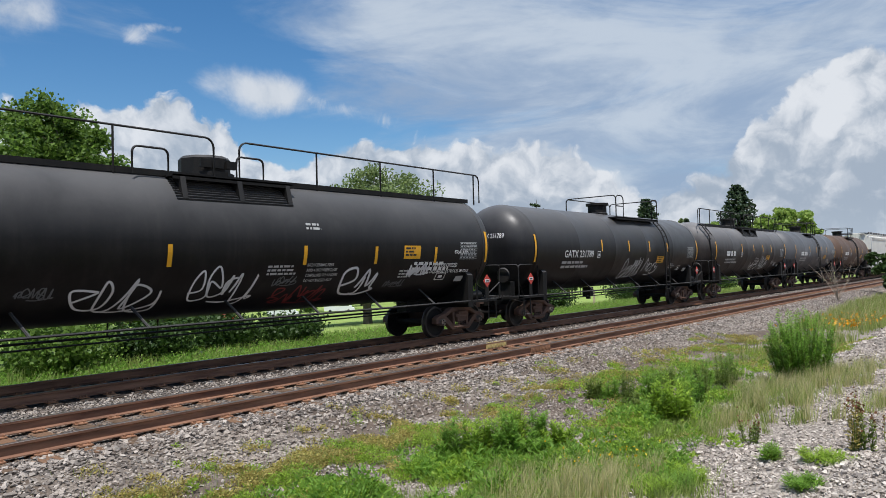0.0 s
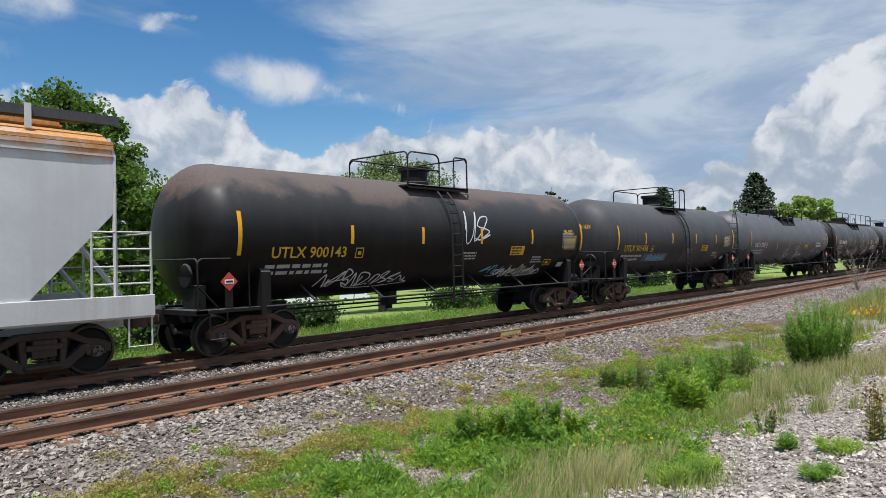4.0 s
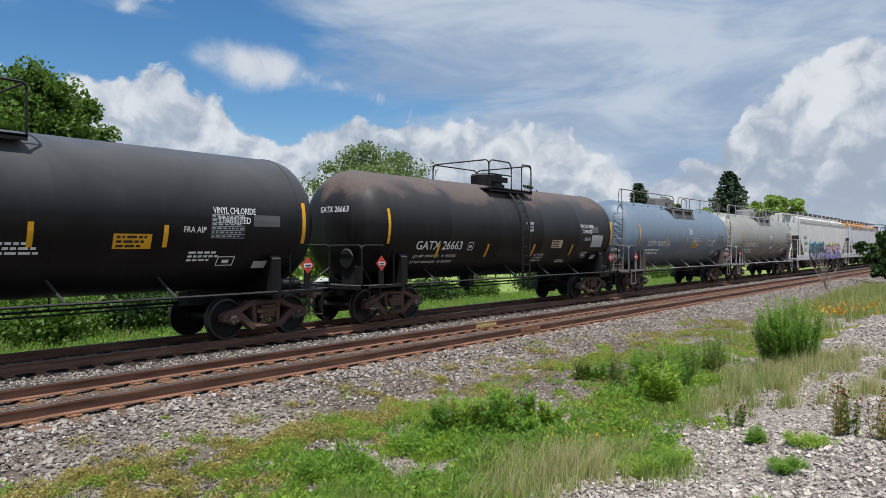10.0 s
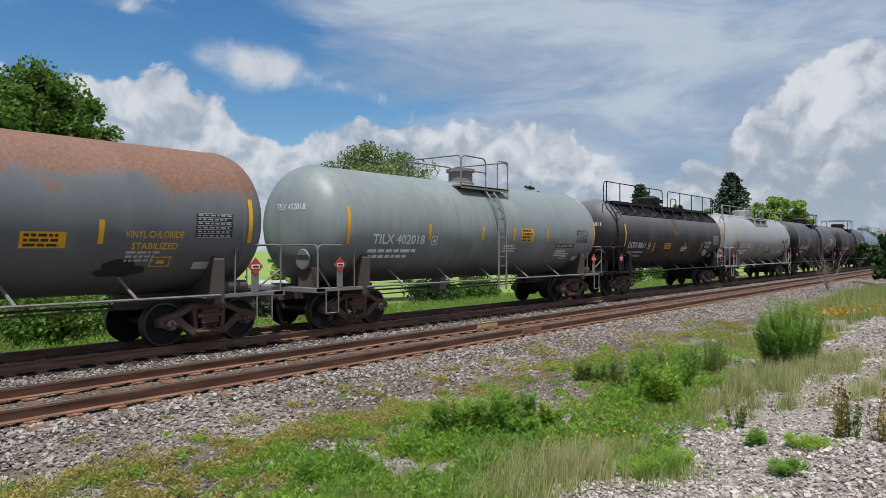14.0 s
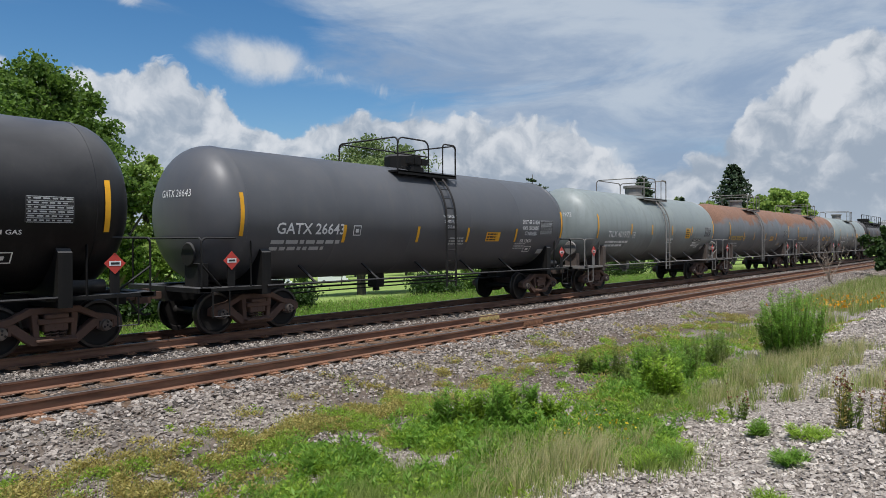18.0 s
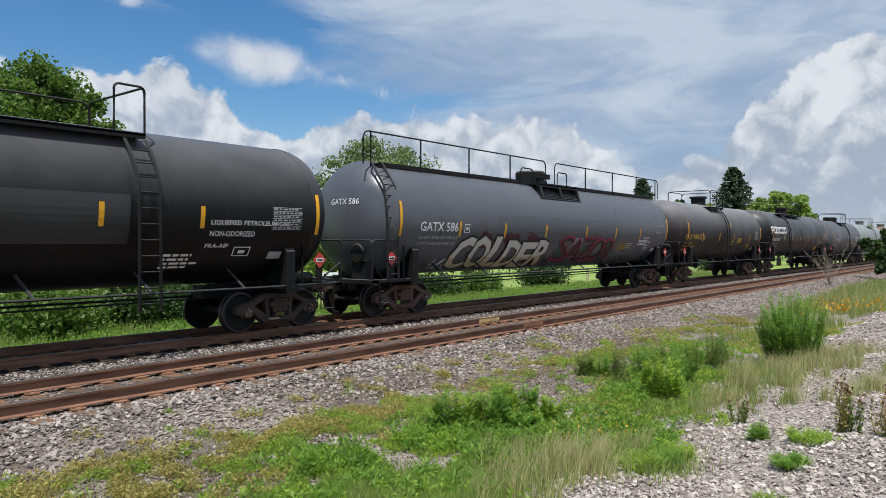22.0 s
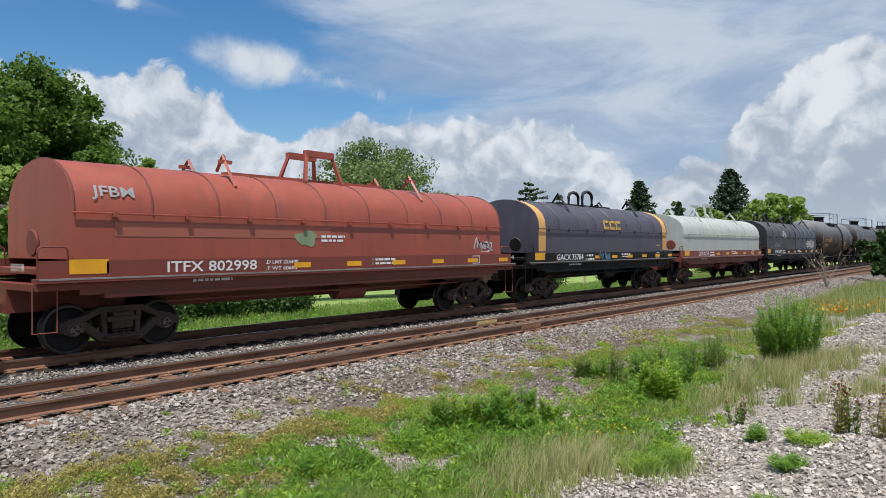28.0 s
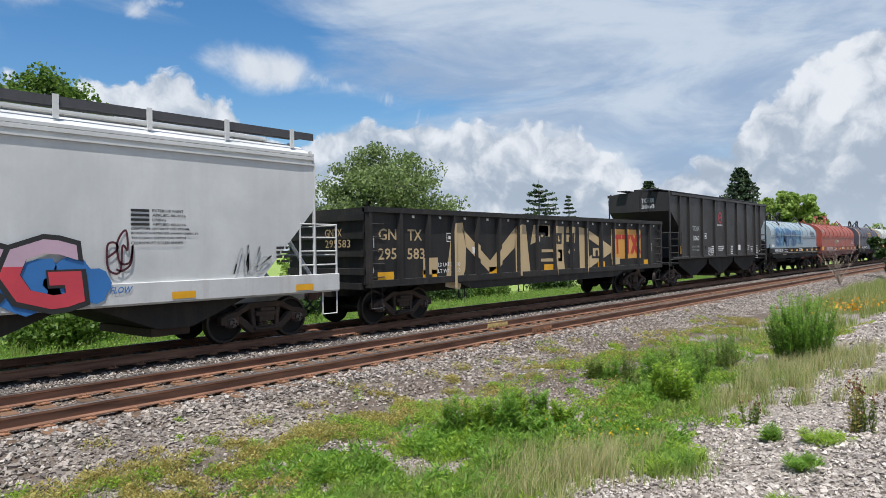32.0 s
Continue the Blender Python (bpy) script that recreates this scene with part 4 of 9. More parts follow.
        p = [Vector((0, 0, 0))]
        d = Vector((rng.uniform(-.6, .6), rng.uniform(-.6, .6), 1))
        for k in range(4):
            p.append(p[-1] + d * 0.5)
            d += Vector((rng.uniform(-.4, .4), rng.uniform(-.4, .4), rng.uniform(-.2, .2)))
        tube(bm, p, [0.018, 0.013, 0.010, 0.007, 0.003], 4)
        for k in range(1, 4):
            e = p[k] + Vector((rng.uniform(-.5, .5), rng.uniform(-.5, .5), rng.uniform(.1, .6)))
            tube(bm, [p[k], e], [0.007, 0.002], 4)
        part("twig", bm, MATS["dead_twig"], t)
    # upright weeds on the stony ground
    tall = ((11.85, 6.34, 0.55, 0.4, 8), (12.1, 6.05, 0.5, 0.5, 8), (11.5, 5.45, 0.85, 0.3, 6), (11.95, 5.25, 0.8, 0.45, 9), (12.6, 5.3, 0.7, 0.6, 10), (11.3, 4.3, 0.75, 0.5, 9), (11.95, 4.3, 0.8, 0.35, 7),
            (12.9, 4.7, 0.8, 0.5, 9), (13.6, 4.5, 0.8, 0.5, 8), (14.4, 4.7, 0.75, 0.5, 8), (10.7, 5.0, 0.4, 0.4, 6))
    for i, (x, y, h, w, n) in enumerate(tall):
        lance_weed(x, y, h, w, "weed_green" if i % 2 else "weed_dark", 100 + i, "upright green leafy weed on stony ground", n + 4, 80, 0.11, slim=0.11)
    lance_weed(9.45, 3.85, 0.72, 0.62, "weed_lime", 120, "bright lime green leafy weed", 40, 100, 0.11, slim=0.15)
    for i, (x, y, h, w) in enumerate(((7.84, 1.38, 0.62, 0.2), (7.92, 1.28, 0.5, 0.25), (7.68, 1.0, 0.48, 0.3), (8.57, 2.56, 0.36, 0.35))):
        lance_weed(x, y, h, w, "weed_dark" if i in (1, 3) else "weed_yellow", 130 + i, "tall seeding dock stalk on pale gravel", 8, 40, 0.07, tips="dock_seed")
    for i, (x, y, h, w, n) in enumerate(((6.86, 5.62, 0.55, 0.45, 13), (6.98, 5.28, 0.62, 0.45, 14), (7.12, 4.96, 0.65, 0.45, 14), (7.5, 5.15, 0.65, 0.4, 12), (7.9, 5.05, 0.6, 0.35, 10), (7.9, 4.70, 0.42, 0.4, 8), (7.3, 4.7, 0.4, 0.4, 8))):
        lance_weed(x, y, h, w, "weed_lime" if i % 2 else "weed_green", 140 + i, "bushy bright green weed on stony ground", n + 4, 85, 0.13, slim=0.10)
    for i, (x, y, h, w) in enumerate(((5.95, 2.62, 0.24, 0.4), (6.2, 2.48, 0.28, 0.4), (6.65, 2.55, 0.24, 0.35), (7.41, 2.03, 0.2, 0.22), (7.14, 1.49, 0.15, 0.5), (6.41, 1.5, 0.14, 0.35), (5.2, 1.35, 0.2, 0.25))):
        lance_weed(x, y, h, w, "weed_green" if i % 2 else "weed_lime", 160 + i, "low green tuft on pale gravel", 30, 30, 0.11, slim=0.05)
    rng = np.random.default_rng(77)
    # low green carpet of feathery plants
    x, y = patches(rng, ((5.3, 4.9, 0.75, 0.55, 900), (6.3, 5.4, 0.6, 0.45, 440), (6.4, 4.5, 0.6, 0.45, 480), (7.3, 4.1, 0.8, 0.35, 400), (8.9, 4.1, 0.7, 0.35, 330), (4.7, 5.6, 0.5, 0.5, 220), (10.2, 4.2, 0.9, 0.3, 350), (7.4, 3.2, 0.5, 0.25, 260),
                         (12.6, 5.4, 1.3, 0.6, 340), (14.6, 5.6, 1.4, 0.7, 300), (12.0, 4.4, 1.0, 0.4, 300)))
    k = (fade(x, y, 1.3, 7.0) > rng.uniform(-0.25, 0.1, len(x))) & (fade(x, y, 4.0, 3.0) > rng.uniform(-0.5, 0.1, len(x)))
    x, y = x[k], y[k]
    lump = np.clip(fade(x, y, 2.6, 5.0) + 0.3, 0.05, 1)
    half = rng.random(len(x)) < 0.62
    herb_field("low_weeds", x[half], y[half], 0.04 + 0.22 * lump[half], 0.10, 52, 0.06, 0.19, "weed_lime", "low bright green feathery weeds covering the soil", rng)
    herb_field("low_weeds", x[~half], y[~half], 0.05 + 0.30 * lump[~half], 0.11, 52, 0.08, 0.15, "weed_green", "low green feathery weeds covering the soil", rng)
    # yellowish creeping weeds at the foot of the ballast, in small mounds
    x = np.concatenate([rng.uniform(2.4, 8.4, 2300), rng.uniform(8.4, 16, 1300), rng.uniform(16, 24, 800)])
    mid = np.interp(x, [2, 3.3, 4.7, 6, 7.7, 9, 10.4, 12, 15, 20, 23], [7.0, 6.95, 6.95, 7.05, 7.15, 7.4, 7.6, 7.5, 7.2, 6.8, 7.4])
    y = mid + rng.normal(size=len(x)) * np.interp(x, [2, 8, 9, 24], [0.55, 0.55, 0.6, 0.7])
    k = fade(x, y, 1.2, 11.0) > np.interp(x, [2, 6, 9, 24], [-0.12, -0.08, 0.1, 0.15]) + rng.uniform(-0.12, 0.12, len(x))
    k &= fade(x, y, 3.0, 17.0) > rng.uniform(-0.35, 0.15, len(x))
    x, y = x[k], y[k]
    half = fade(x, y, 1.6, 14.0) > -0.1
    herb_field("creeping_weeds", x[half], y[half], 0.12, 0.11, 64, 0.042, 0.22, "weed_yellow", "yellowish creeping weeds at the foot of the ballast", rng, 0.5)
    herb_field("creeping_weeds", x[~half], y[~half], 0.11, 0.11, 60, 0.038, 0.22, "weed_lime", "yellow-green creeping weeds at the foot of the ballast", rng, 0.6)
    k = rng.random(len(x)) < 0.5
    herb_field("withered_weeds", x[k] + 0.08, y[k] - 0.05, 0.09, 0.13, 16, 0.05, 0.12, "stalk_brown", "withered brown weeds among the creeping ones", rng, 0.9)
    k = np.repeat(np.arange(len(x)), 7)
    gx, gy = x[k] + rng.normal(size=len(k)) * 0.12, y[k] + rng.normal(size=len(k)) * 0.12
    blade_field("creeping_grass", gx, gy, 0.15, "grass_green", "short green blades among creeping weeds", rng, 0.8, 0.003)
    # sparse low plants over the stony middle ground
    x, y = rng.uniform(8.6, 22, 2000), rng.uniform(3.2, 7.4, 2000)
    k = fade(x, y, 0.8, 41.0) > rng.uniform(0.08, 0.32, len(x)) + 0.6 * np.exp(-((x - 10.0) / 1.5) ** 2 - ((y - 6.2) / 0.7) ** 2)
    x, y = x[k], y[k]
    half = rng.random(len(x)) < 0.5
    herb_field("sparse_weeds", x[half], y[half], 0.13, 0.14, 42, 0.06, 0.16, "weed_lime", "pale green low plants scattered over stony ground", rng, 0.9)
    herb_field("sparse_weeds", x[~half], y[~half], 0.12, 0.15, 42, 0.055, 0.16, "weed_yellow", "straw-green low plants scattered over stony ground", rng, 0.9)
    # grasses
    x, y = tufts(rng, ((5.1, 4.1, 0.55, 0.5, 9000), (5.6, 4.3, 0.9, 0.5, 7000), (6.6, 4.0, 0.6, 0.4, 3500), (8.0, 3.9, 1.0, 0.4, 3000), (4.3, 4.6, 0.5, 0.6, 4000), (9.6, 3.5, 0.8, 0.3, 2600), (10.6, 2.9, 1.0, 0.3, 2200), (13.8, 4.0, 1.4, 0.7, 2400), (6.1, 2.55, 0.3, 0.15, 1100), (17.6, 5.3, 0.9, 0.5, 3000)))
    k = fade(x, y, 1.6, 21.0) > rng.uniform(-0.5, 0.3, len(x))
    blade_field("grass", x[k], y[k], 0.16, "grass_green", "thin green grass on stony ground", rng, 0.9, 0.0034)
    x, y = tufts(rng, ((11.2, 2.9, 1.1, 0.45, 900), (12.6, 2.7, 0.9, 0.5, 800), (10.2, 3.1, 0.7, 0.35, 500), (5.6, 3.35, 0.4, 0.3, 900), (6.2, 3.75, 0.4, 0.3, 800), (13.6, 3.2, 0.8, 0.6, 1500), (10.9, 1.5, 0.5, 0.2, 400), (6.9, 3.3, 0.35, 0.3, 500)))
    blade_field("dry_grass", x, y, 0.34, "grass_dry", "dry straw-coloured grass stalks", rng, 0.7, 0.0022)
    k = rng.random(len(x)) < 0.9
    blade_field("dry_grass", x[k] + 0.07, y[k] + 0.05, 0.24, "grass_green", "green grass among dry stalks", rng, 0.6, 0.0036)
    x, y = rng.uniform(17, 48, 22000), 1.2 + rng.random(22000) ** 0.8 * 5.8
    k = (fade(x, y, 0.5, 31.0) > np.interp(x, [17, 22, 30], [0.25, 0.05, -0.3])) & (y > np.interp(x, [17, 24, 30, 48], [3.8, 3.6, 2.5, 1.5])) & (y < np.interp(x, [17, 25, 48], [5.6, 6.2, 7.4]))
    blade_field("verge_grass", x[k], y[k], 0.5, "grass_green", "rough green grass on the verge", rng, 0.5, 0.008)
    k = k & (rng.random(len(x)) < 0.45)
    blade_field("verge_grass", x[k] + 0.1, y[k], 0.55, "grass_dry", "yellowing grass stalks on the verge", rng, 0.5, 0.006)
    # yellow flowers
    for j, (cx, cy, sp, n) in enumerate(((7.2, 3.9, 0.35, 46), (6.85, 3.4, 0.3, 40), (26.8, 4.4, 1.2, 130), (28.5, 4.6, 1.6, 130))):
        p = np.stack([rng.normal(cx, sp, n), rng.normal(cy, sp * 0.6, n), np.zeros(n)], 1)
        p[:, 2] = ground_z(p[:, 0], p[:, 1]) + rng.uniform(0.12, 0.36, n)
        tagged(new("wild_flowers", leaf_mesh("wild_flowers", p, 0.013 if j < 2 else 0.05, rng, MATS["petal" if j < 2 else "petal_orange"])), "small yellow wild flowers in the grass", "flowers", kind="stuff")
    # meadow edge beyond the line
    x, y = rng.uniform(4, 75, 42000), 17.8 + rng.random(42000) ** 1.6 * 9
    blade_field("meadow_grass", x, y, 0.42, "meadow_blade", "long green grass along the field edge", rng, 0.7, 0.011)
    x, y = rng.uniform(4, 60, 2600), 18.2 + rng.random(2600) ** 1.5 * 6
    herb_field("meadow_herbs", x, y, 0.35, 0.22, 36, 0.11, 0.2, "weed_green", "soft green herbs along the field edge", rng)


build_plants()

# ---------------------------------------------------------------- freight cars
BODY = {}


def shared(key, make):
    if key not in BODY:
        BODY[key] = make()
    return BODY[key]


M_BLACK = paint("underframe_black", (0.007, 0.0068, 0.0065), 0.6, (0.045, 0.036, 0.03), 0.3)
M_TRUCK = paint("truck_brown", (0.10, 0.055, 0.038), 0.8, (0.17, 0.09, 0.06), 0.55)
M_UNDER = paint("underframe_brown", (0.085, 0.064, 0.052), 0.75, (0.06, 0.045, 0.036), 0.5)
M_TRUCKG = paint("truck_grey", (0.060, 0.043, 0.035), 0.78, (0.12, 0.08, 0.055), 0.5, dust=0.25)
M_WHEEL = plain("wheel_dark", (0.012, 0.010, 0.009), 0.7, 0.3, 0.3, 8)
M_TREAD = plain("wheel_tread", (0.07, 0.06, 0.054), 0.5, 0.7, 0.2, 8, 0.05)
M_CAP = plain("bearing_cap", (0.13, 0.105, 0.09), 0.5, 0.5, 0.3, 20)
M_SPRING = plain("spring_steel", (0.10, 0.06, 0.045), 0.7, 0.3, 0.4, 20)
M_HOSE = plain("rubber_hose", (0.02, 0.02, 0.02), 0.7)
M_WHITE = plain("white_lettering", (0.74, 0.74, 0.72), 0.6, 0, 0.1, 10, 0)
M_CREAM = plain("pale_lettering", (0.42, 0.42, 0.41), 0.6, 0, 0.15, 10, 0)
M_YELLOW = plain("yellow_lettering", (0.66, 0.40, 0.03), 0.6, 0, 0.15, 10, 0)
M_REFLECT = plain("yellow_reflector", (0.75, 0.37, 0.012), 0.4, 0, 0.18, 8, 0)
M_BLACKINK = plain("black_lettering", (0.018, 0.018, 0.018), 0.6, 0, 0.1, 10, 0)
M_RED = plain("placard_red", (0.50, 0.05, 0.035), 0.55, 0, 0.2, 10, 0)
M_PANEL = plain("black_panel", (0.03, 0.03, 0.031), 0.4, 0, 0.2, 3, 0)
M_STENCIL = plain("stencil_grey", (0.40, 0.41, 0.40), 0.6, 0, 0.15, 8, 0)


def wheelset_mesh():
    bm = bmesh.new()
    half = [(0, 0.085), (0.62, 0.085), (0.66, 0.13), (0.70, 0.13), (0.70, 0.20), (0.715, 0.37), (0.685, 0.40), (0.682, 0.478), (0.70, 0.482), (0.722, 0.462), (0.82, 0.452), (0.825, 0.405), (0.79, 0.37), (0.77, 0.20), (0.785, 0.13), (0.83, 0.13), (0.84, 0.085), (0.93, 0.085), (0.93, 0.115), (1.09, 0.115), (1.10, 0.10), (1.16, 0.095), (1.165, 0.02)]
    prof = [(-a, r) for a, r in half[::-1]] + half[1:]
    n = len(half)
    mats = []
    for i in range(len(prof) - 1):
        r = min(prof[i][1], prof[i + 1][1])
        a = min(abs(prof[i][0]), abs(prof[i + 1][0]))
        mats.append(1 if r > 0.40 and a > 0.68 else (2 if a > 0.92 else 0))
    lathe(bm, prof, "y", 28, mats)
    for s in (-1, 1):
        for k in range(3):
            t = k * 2.094
            c = Vector((0.062 * math.cos(t), 0, 0.062 * math.sin(t)))
            box(bm, c.x - 0.018, c.x + 0.018, s * 1.16 - 0.02, s * 1.16 + 0.02, c.z - 0.018, c.z + 0.018)
    return mesh_of("wheelset", bm, M_WHEEL, M_TREAD, M_CAP)


def side_frame_mesh(mat):
    bm = bmesh.new()
    y0, y1 = -0.10, 0.10
    prism(bm, [(-1.16, .42), (-1.16, .58), (-.98, .66), (-.74, .70), (-.42, .86), (.42, .86), (.74, .70), (.98, .66), (1.16, .58), (1.16, .42), (1.02, .42), (1.02, .54), (.78, .57), (.70, .60), (.40, .74), (-.40, .74), (-.70, .60), (-.78, .57), (-1.02, .54), (-1.02, .42)], y0, y1)
    prism(bm, [(-.78, .575), (-.66, .60), (-.33, .33), (.33, .33), (.66, .60), (.78, .575), (.74, .46), (.40, .19), (-.40, .19), (-.74, .46)], y0 * 0.9, y1 * 0.9)
    for s in (-1, 1):
        prism(bm, [(s * .26, .3), (s * .36, .3), (s * .40, .76), (s * .28, .76)], y0 * 0.8, y1 * 0.8)
    box(bm, -.30, .30, -.14, .14, .56, .66)
    box(bm, -.20, .20, -.17, .17, .66, .74)
    box(bm, -.34, .34, -.20, .20, .25, .30)
    bmesh.ops.recalc_face_normals(bm, faces=bm.faces)
    bmesh.ops.bevel(bm, geom=[e for e in bm.edges if len(e.link_faces) == 2 and e.calc_face_angle(0) > 0.9], offset=0.014, segments=1, affect="EDGES")
    return mesh_of("side_frame", bm, mat)


def spring_mesh():
    bm = bmesh.new()
    tube(bm, [(0.055 * math.cos(t * 0.9), 0.055 * math.sin(t * 0.9), 0.30 + 0.26 * t / 35) for t in range(36)], 0.014, 5)
    return mesh_of("spring", bm, M_SPRING)


def adapter_mesh():
    bm = bmesh.new()
    box(bm, -0.13, 0.13, -0.09, 0.09, 0.54, 0.60)
    box(bm, -0.17, -0.12, -0.09, 0.09, 0.40, 0.60)
    box(bm, 0.12, 0.17, -0.09, 0.09, 0.40, 0.60)
    return mesh_of("bearing_adapter", bm, M_TRUCK)


WHEELS = []   # wheelsets with the car they run under


def truck(car, x, mat):
    def bolster():
        bm = bmesh.new()
        box(bm, -0.2, 0.2, -1.12, 1.12, 0.44, 0.68)
        box(bm, -0.16, 0.16, -0.5, 0.5, 0.68, 0.80)
        tube(bm, [(-0.55, -0.9, 0.42), (-0.55, 0.9, 0.42)], 0.05, 6)
        tube(bm, [(0.55, -0.9, 0.42), (0.55, 0.9, 0.42)], 0.05, 6)
        tube(bm, [(-0.6, 0.1, 0.5), (0.6, -0.1, 0.5)], 0.03, 6)
        return mesh_of("truck", bm, mat)
    t = part("truck", shared("bolster" + mat.name, bolster), None, car, "cast steel truck with two wheelsets", pose(x, 0, 0))
    for s in (-1, 1):
        part("side_frame", shared("frame" + mat.name, lambda: side_frame_mesh(mat)), None, t, at=pose(0, s * 1.0, 0))
        for a in (-0.13, 0.0, 0.13):
            part("spring", shared("spring", spring_mesh), None, t, at=pose(a, s * 1.06, 0))
        for a in (-0.89, 0.89):
            part("bearing_adapter", shared("adapter", adapter_mesh), None, t, at=pose(a, s * 1.0, 0))
    for a in (-0.89, 0.89):
        w = part("wheelset", shared("wheelset", wheelset_mesh), None, t, "worn steel wheelset", pose(a, 0, 0.457))
        WHEELS.append((w, car, a))
    return t


def coupler(car, L):
    def make():
        bm = bmesh.new()
        box(bm, -0.55, -0.12, -0.07, 0.07, 0.80, 0.95)
        prism(bm, [(-0.16, -0.10), (0.05, -0.13), (0.11, -0.05), (0.03, -0.02), (0.03, 0.06), (0.10, 0.12), (-0.02, 0.14), (-0.16, 0.10)], 0.72, 1.02, "z")
        return mesh_of("coupler", bm, M_TRUCK)

    def hose():
        bm = bmesh.new()
        tube(bm, [(-0.35, -0.35, 0.85), (-0.2, -0.36, 0.62), (0.0, -0.3, 0.50), (0.2, -0.2, 0.5)], 0.022, 6)
        return mesh_of("air_hose", bm, M_HOSE)
    for s in (-1, 1):
        part("coupler", shared("coupler", make), None, car, "brown cast steel coupler", pose(s * L / 2, 0, 0, 0, 0, 0 if s > 0 else 180))
        part("air_hose", shared("hose", hose), None, car, "", pose(s * (L / 2 - 0.1), 0, 0, 0, 0, 0 if s > 0 else 180))


# ---- lettering and decals on the near side of a car
def tank_skin(R, zc):
    def f(x, z0, dv, eps):
        a = math.asin(max(-1, min(1, (z0 - zc) / R))) + dv / R
        return (x, -(R + eps) * math.cos(a), zc + (R + eps) * math.sin(a))
    return f


def flat_skin(Y, lean=0.0):
    return lambda x, z0, dv, eps: (x, -(Y + eps), z0 + dv)


def fit_mesh(bm, skin, x, z, eps, hi):
    """Bend a flat drawing in (u, v) onto the car's side."""
    if hi > 0.22:
        n = int(hi / 0.11) + 1
        for i in range(1, n):
            bmesh.ops.bisect_plane(bm, geom=list(bm.verts) + list(bm.edges) + list(bm.faces), plane_co=(0, hi * i / n, 0), plane_no=(0, 1, 0))
    for v in bm.verts:
        v.co = skin(x + v.co.x, z, v.co.y, eps)
    return bm


def text_bm(body, h, width=None, offset=0.0, slant=0.0):
    cu = bpy.data.curves.new("t", "FONT")
    cu.body, cu.size, cu.resolution_u, cu.offset, cu.shear = body, 1.0, 2, offset, slant
    ob = bpy.data.objects.new("t", cu)
    me = bpy.data.meshes.new_from_object(ob)
    bm = bmesh.new()
    bm.from_mesh(me)
    bpy.data.objects.remove(ob)
    bpy.data.curves.remove(cu)
    bpy.data.meshes.remove(me)
    xs = [v.co.x for v in bm.verts]
    ys = [v.co.y for v in bm.verts]
    kx = h / (max(ys) - min(ys))
    ky = kx
    if width:
        kx = width / (max(xs) - min(xs))
    x0, y0 = min(xs), min(ys)
    for v in bm.verts:
        v.co = ((v.co.x - x0) * kx, (v.co.y - y0) * ky, 0)
    return bm


def letters(car, body, x, z, h, mat, skin, width=None, eps=0.005, offset=0.014, slant=0.0, name="lettering", label=""):
    bm = fit_mesh(text_bm(body, h, width, offset, slant), skin, x, z, eps, h)
    return part(name, bm, mat, car, label)


def quad_uv(bm, u0, u1, v0, v1):
    vs = [bm.verts.new(p) for p in ((u0, v0, 0), (u1, v0, 0), (u1, v1, 0), (u0, v1, 0))]
    return bm.faces.new(vs)


def patch(car, x, z, w, h, mat, skin, eps=0.004, name="decal", label=""):
    bm = bmesh.new()
    n = max(1, int(h / 0.12))
    for i in range(n):
        quad_uv(bm, 0, w, h * i / n, h * (i + 1) / n)
    return part(name, fit_mesh(bm, skin, x, z, eps, 0), mat, car, label)


def bars(car, x, z, w, rows, pitch, mat, skin, seed=1, eps=0.005, name="small_lettering"):
    """Writing too small to read: rows of short bars."""
    rng = random.Random(seed)
    bm = bmesh.new()
    for r in range(rows):
        u = 0.0
        end = w * rng.uniform(0.7, 1.0)
        while u < end:
            d = rng.uniform(0.6, 2.2) * pitch
            quad_uv(bm, u, min(u + d, end), -r * pitch, -r * pitch + pitch * 0.55)
            u += d + pitch * 0.35
    return part(name, fit_mesh(bm, skin, x, z, eps, 0), mat, car)


def grid_box(car, x, z, w, h, ground, ink, skin, seed=2):
    """A stencilled test-date table: a panel with lines and bars."""
    patch(car, x, z, w, h, ground, skin, 0.004, "stencil_panel")
    bm = bmesh.new()
    n = 6
    for i in range(n + 1):
        quad_uv(bm, 0.02, w - 0.02, (h - 0.012) * i / n, (h - 0.012) * i / n + 0.012)
    rng = random.Random(seed)
    for i in range(n):
        u = 0.04
        while u < w - 0.12:
            d = rng.uniform(0.04, 0.12)
            quad_uv(bm, u, u + d, h * (i + 0.35) / n, h * (i + 0.7) / n)
            u += d + 0.04
    part("stencil_text", fit_mesh(bm, skin, x, z, 0.007, 0), ink, car)


def frame_box(car, x, z, s, mat, skin, w=None):
    """A small stencilled square outline."""
    w = w or s
    bm = bmesh.new()
    t = 0.022
    quad_uv(bm, 0, w, 0, t), quad_uv(bm, 0, w, s - t, s), quad_uv(bm, 0, t, t, s - t), quad_uv(bm, w - t, w, t, s - t)
    quad_uv(bm, w * 0.3, w * 0.7, s * 0.3, s * 0.65)
    part("stencil_box", fit_mesh(bm, skin, x, z, 0.005, 0), mat, car)


def reflector(car, x, z, h, skin, w=0.1):
    patch(car, x, z, w, h, M_REFLECT, skin, 0.008, "reflector", "yellow retroreflective strip")


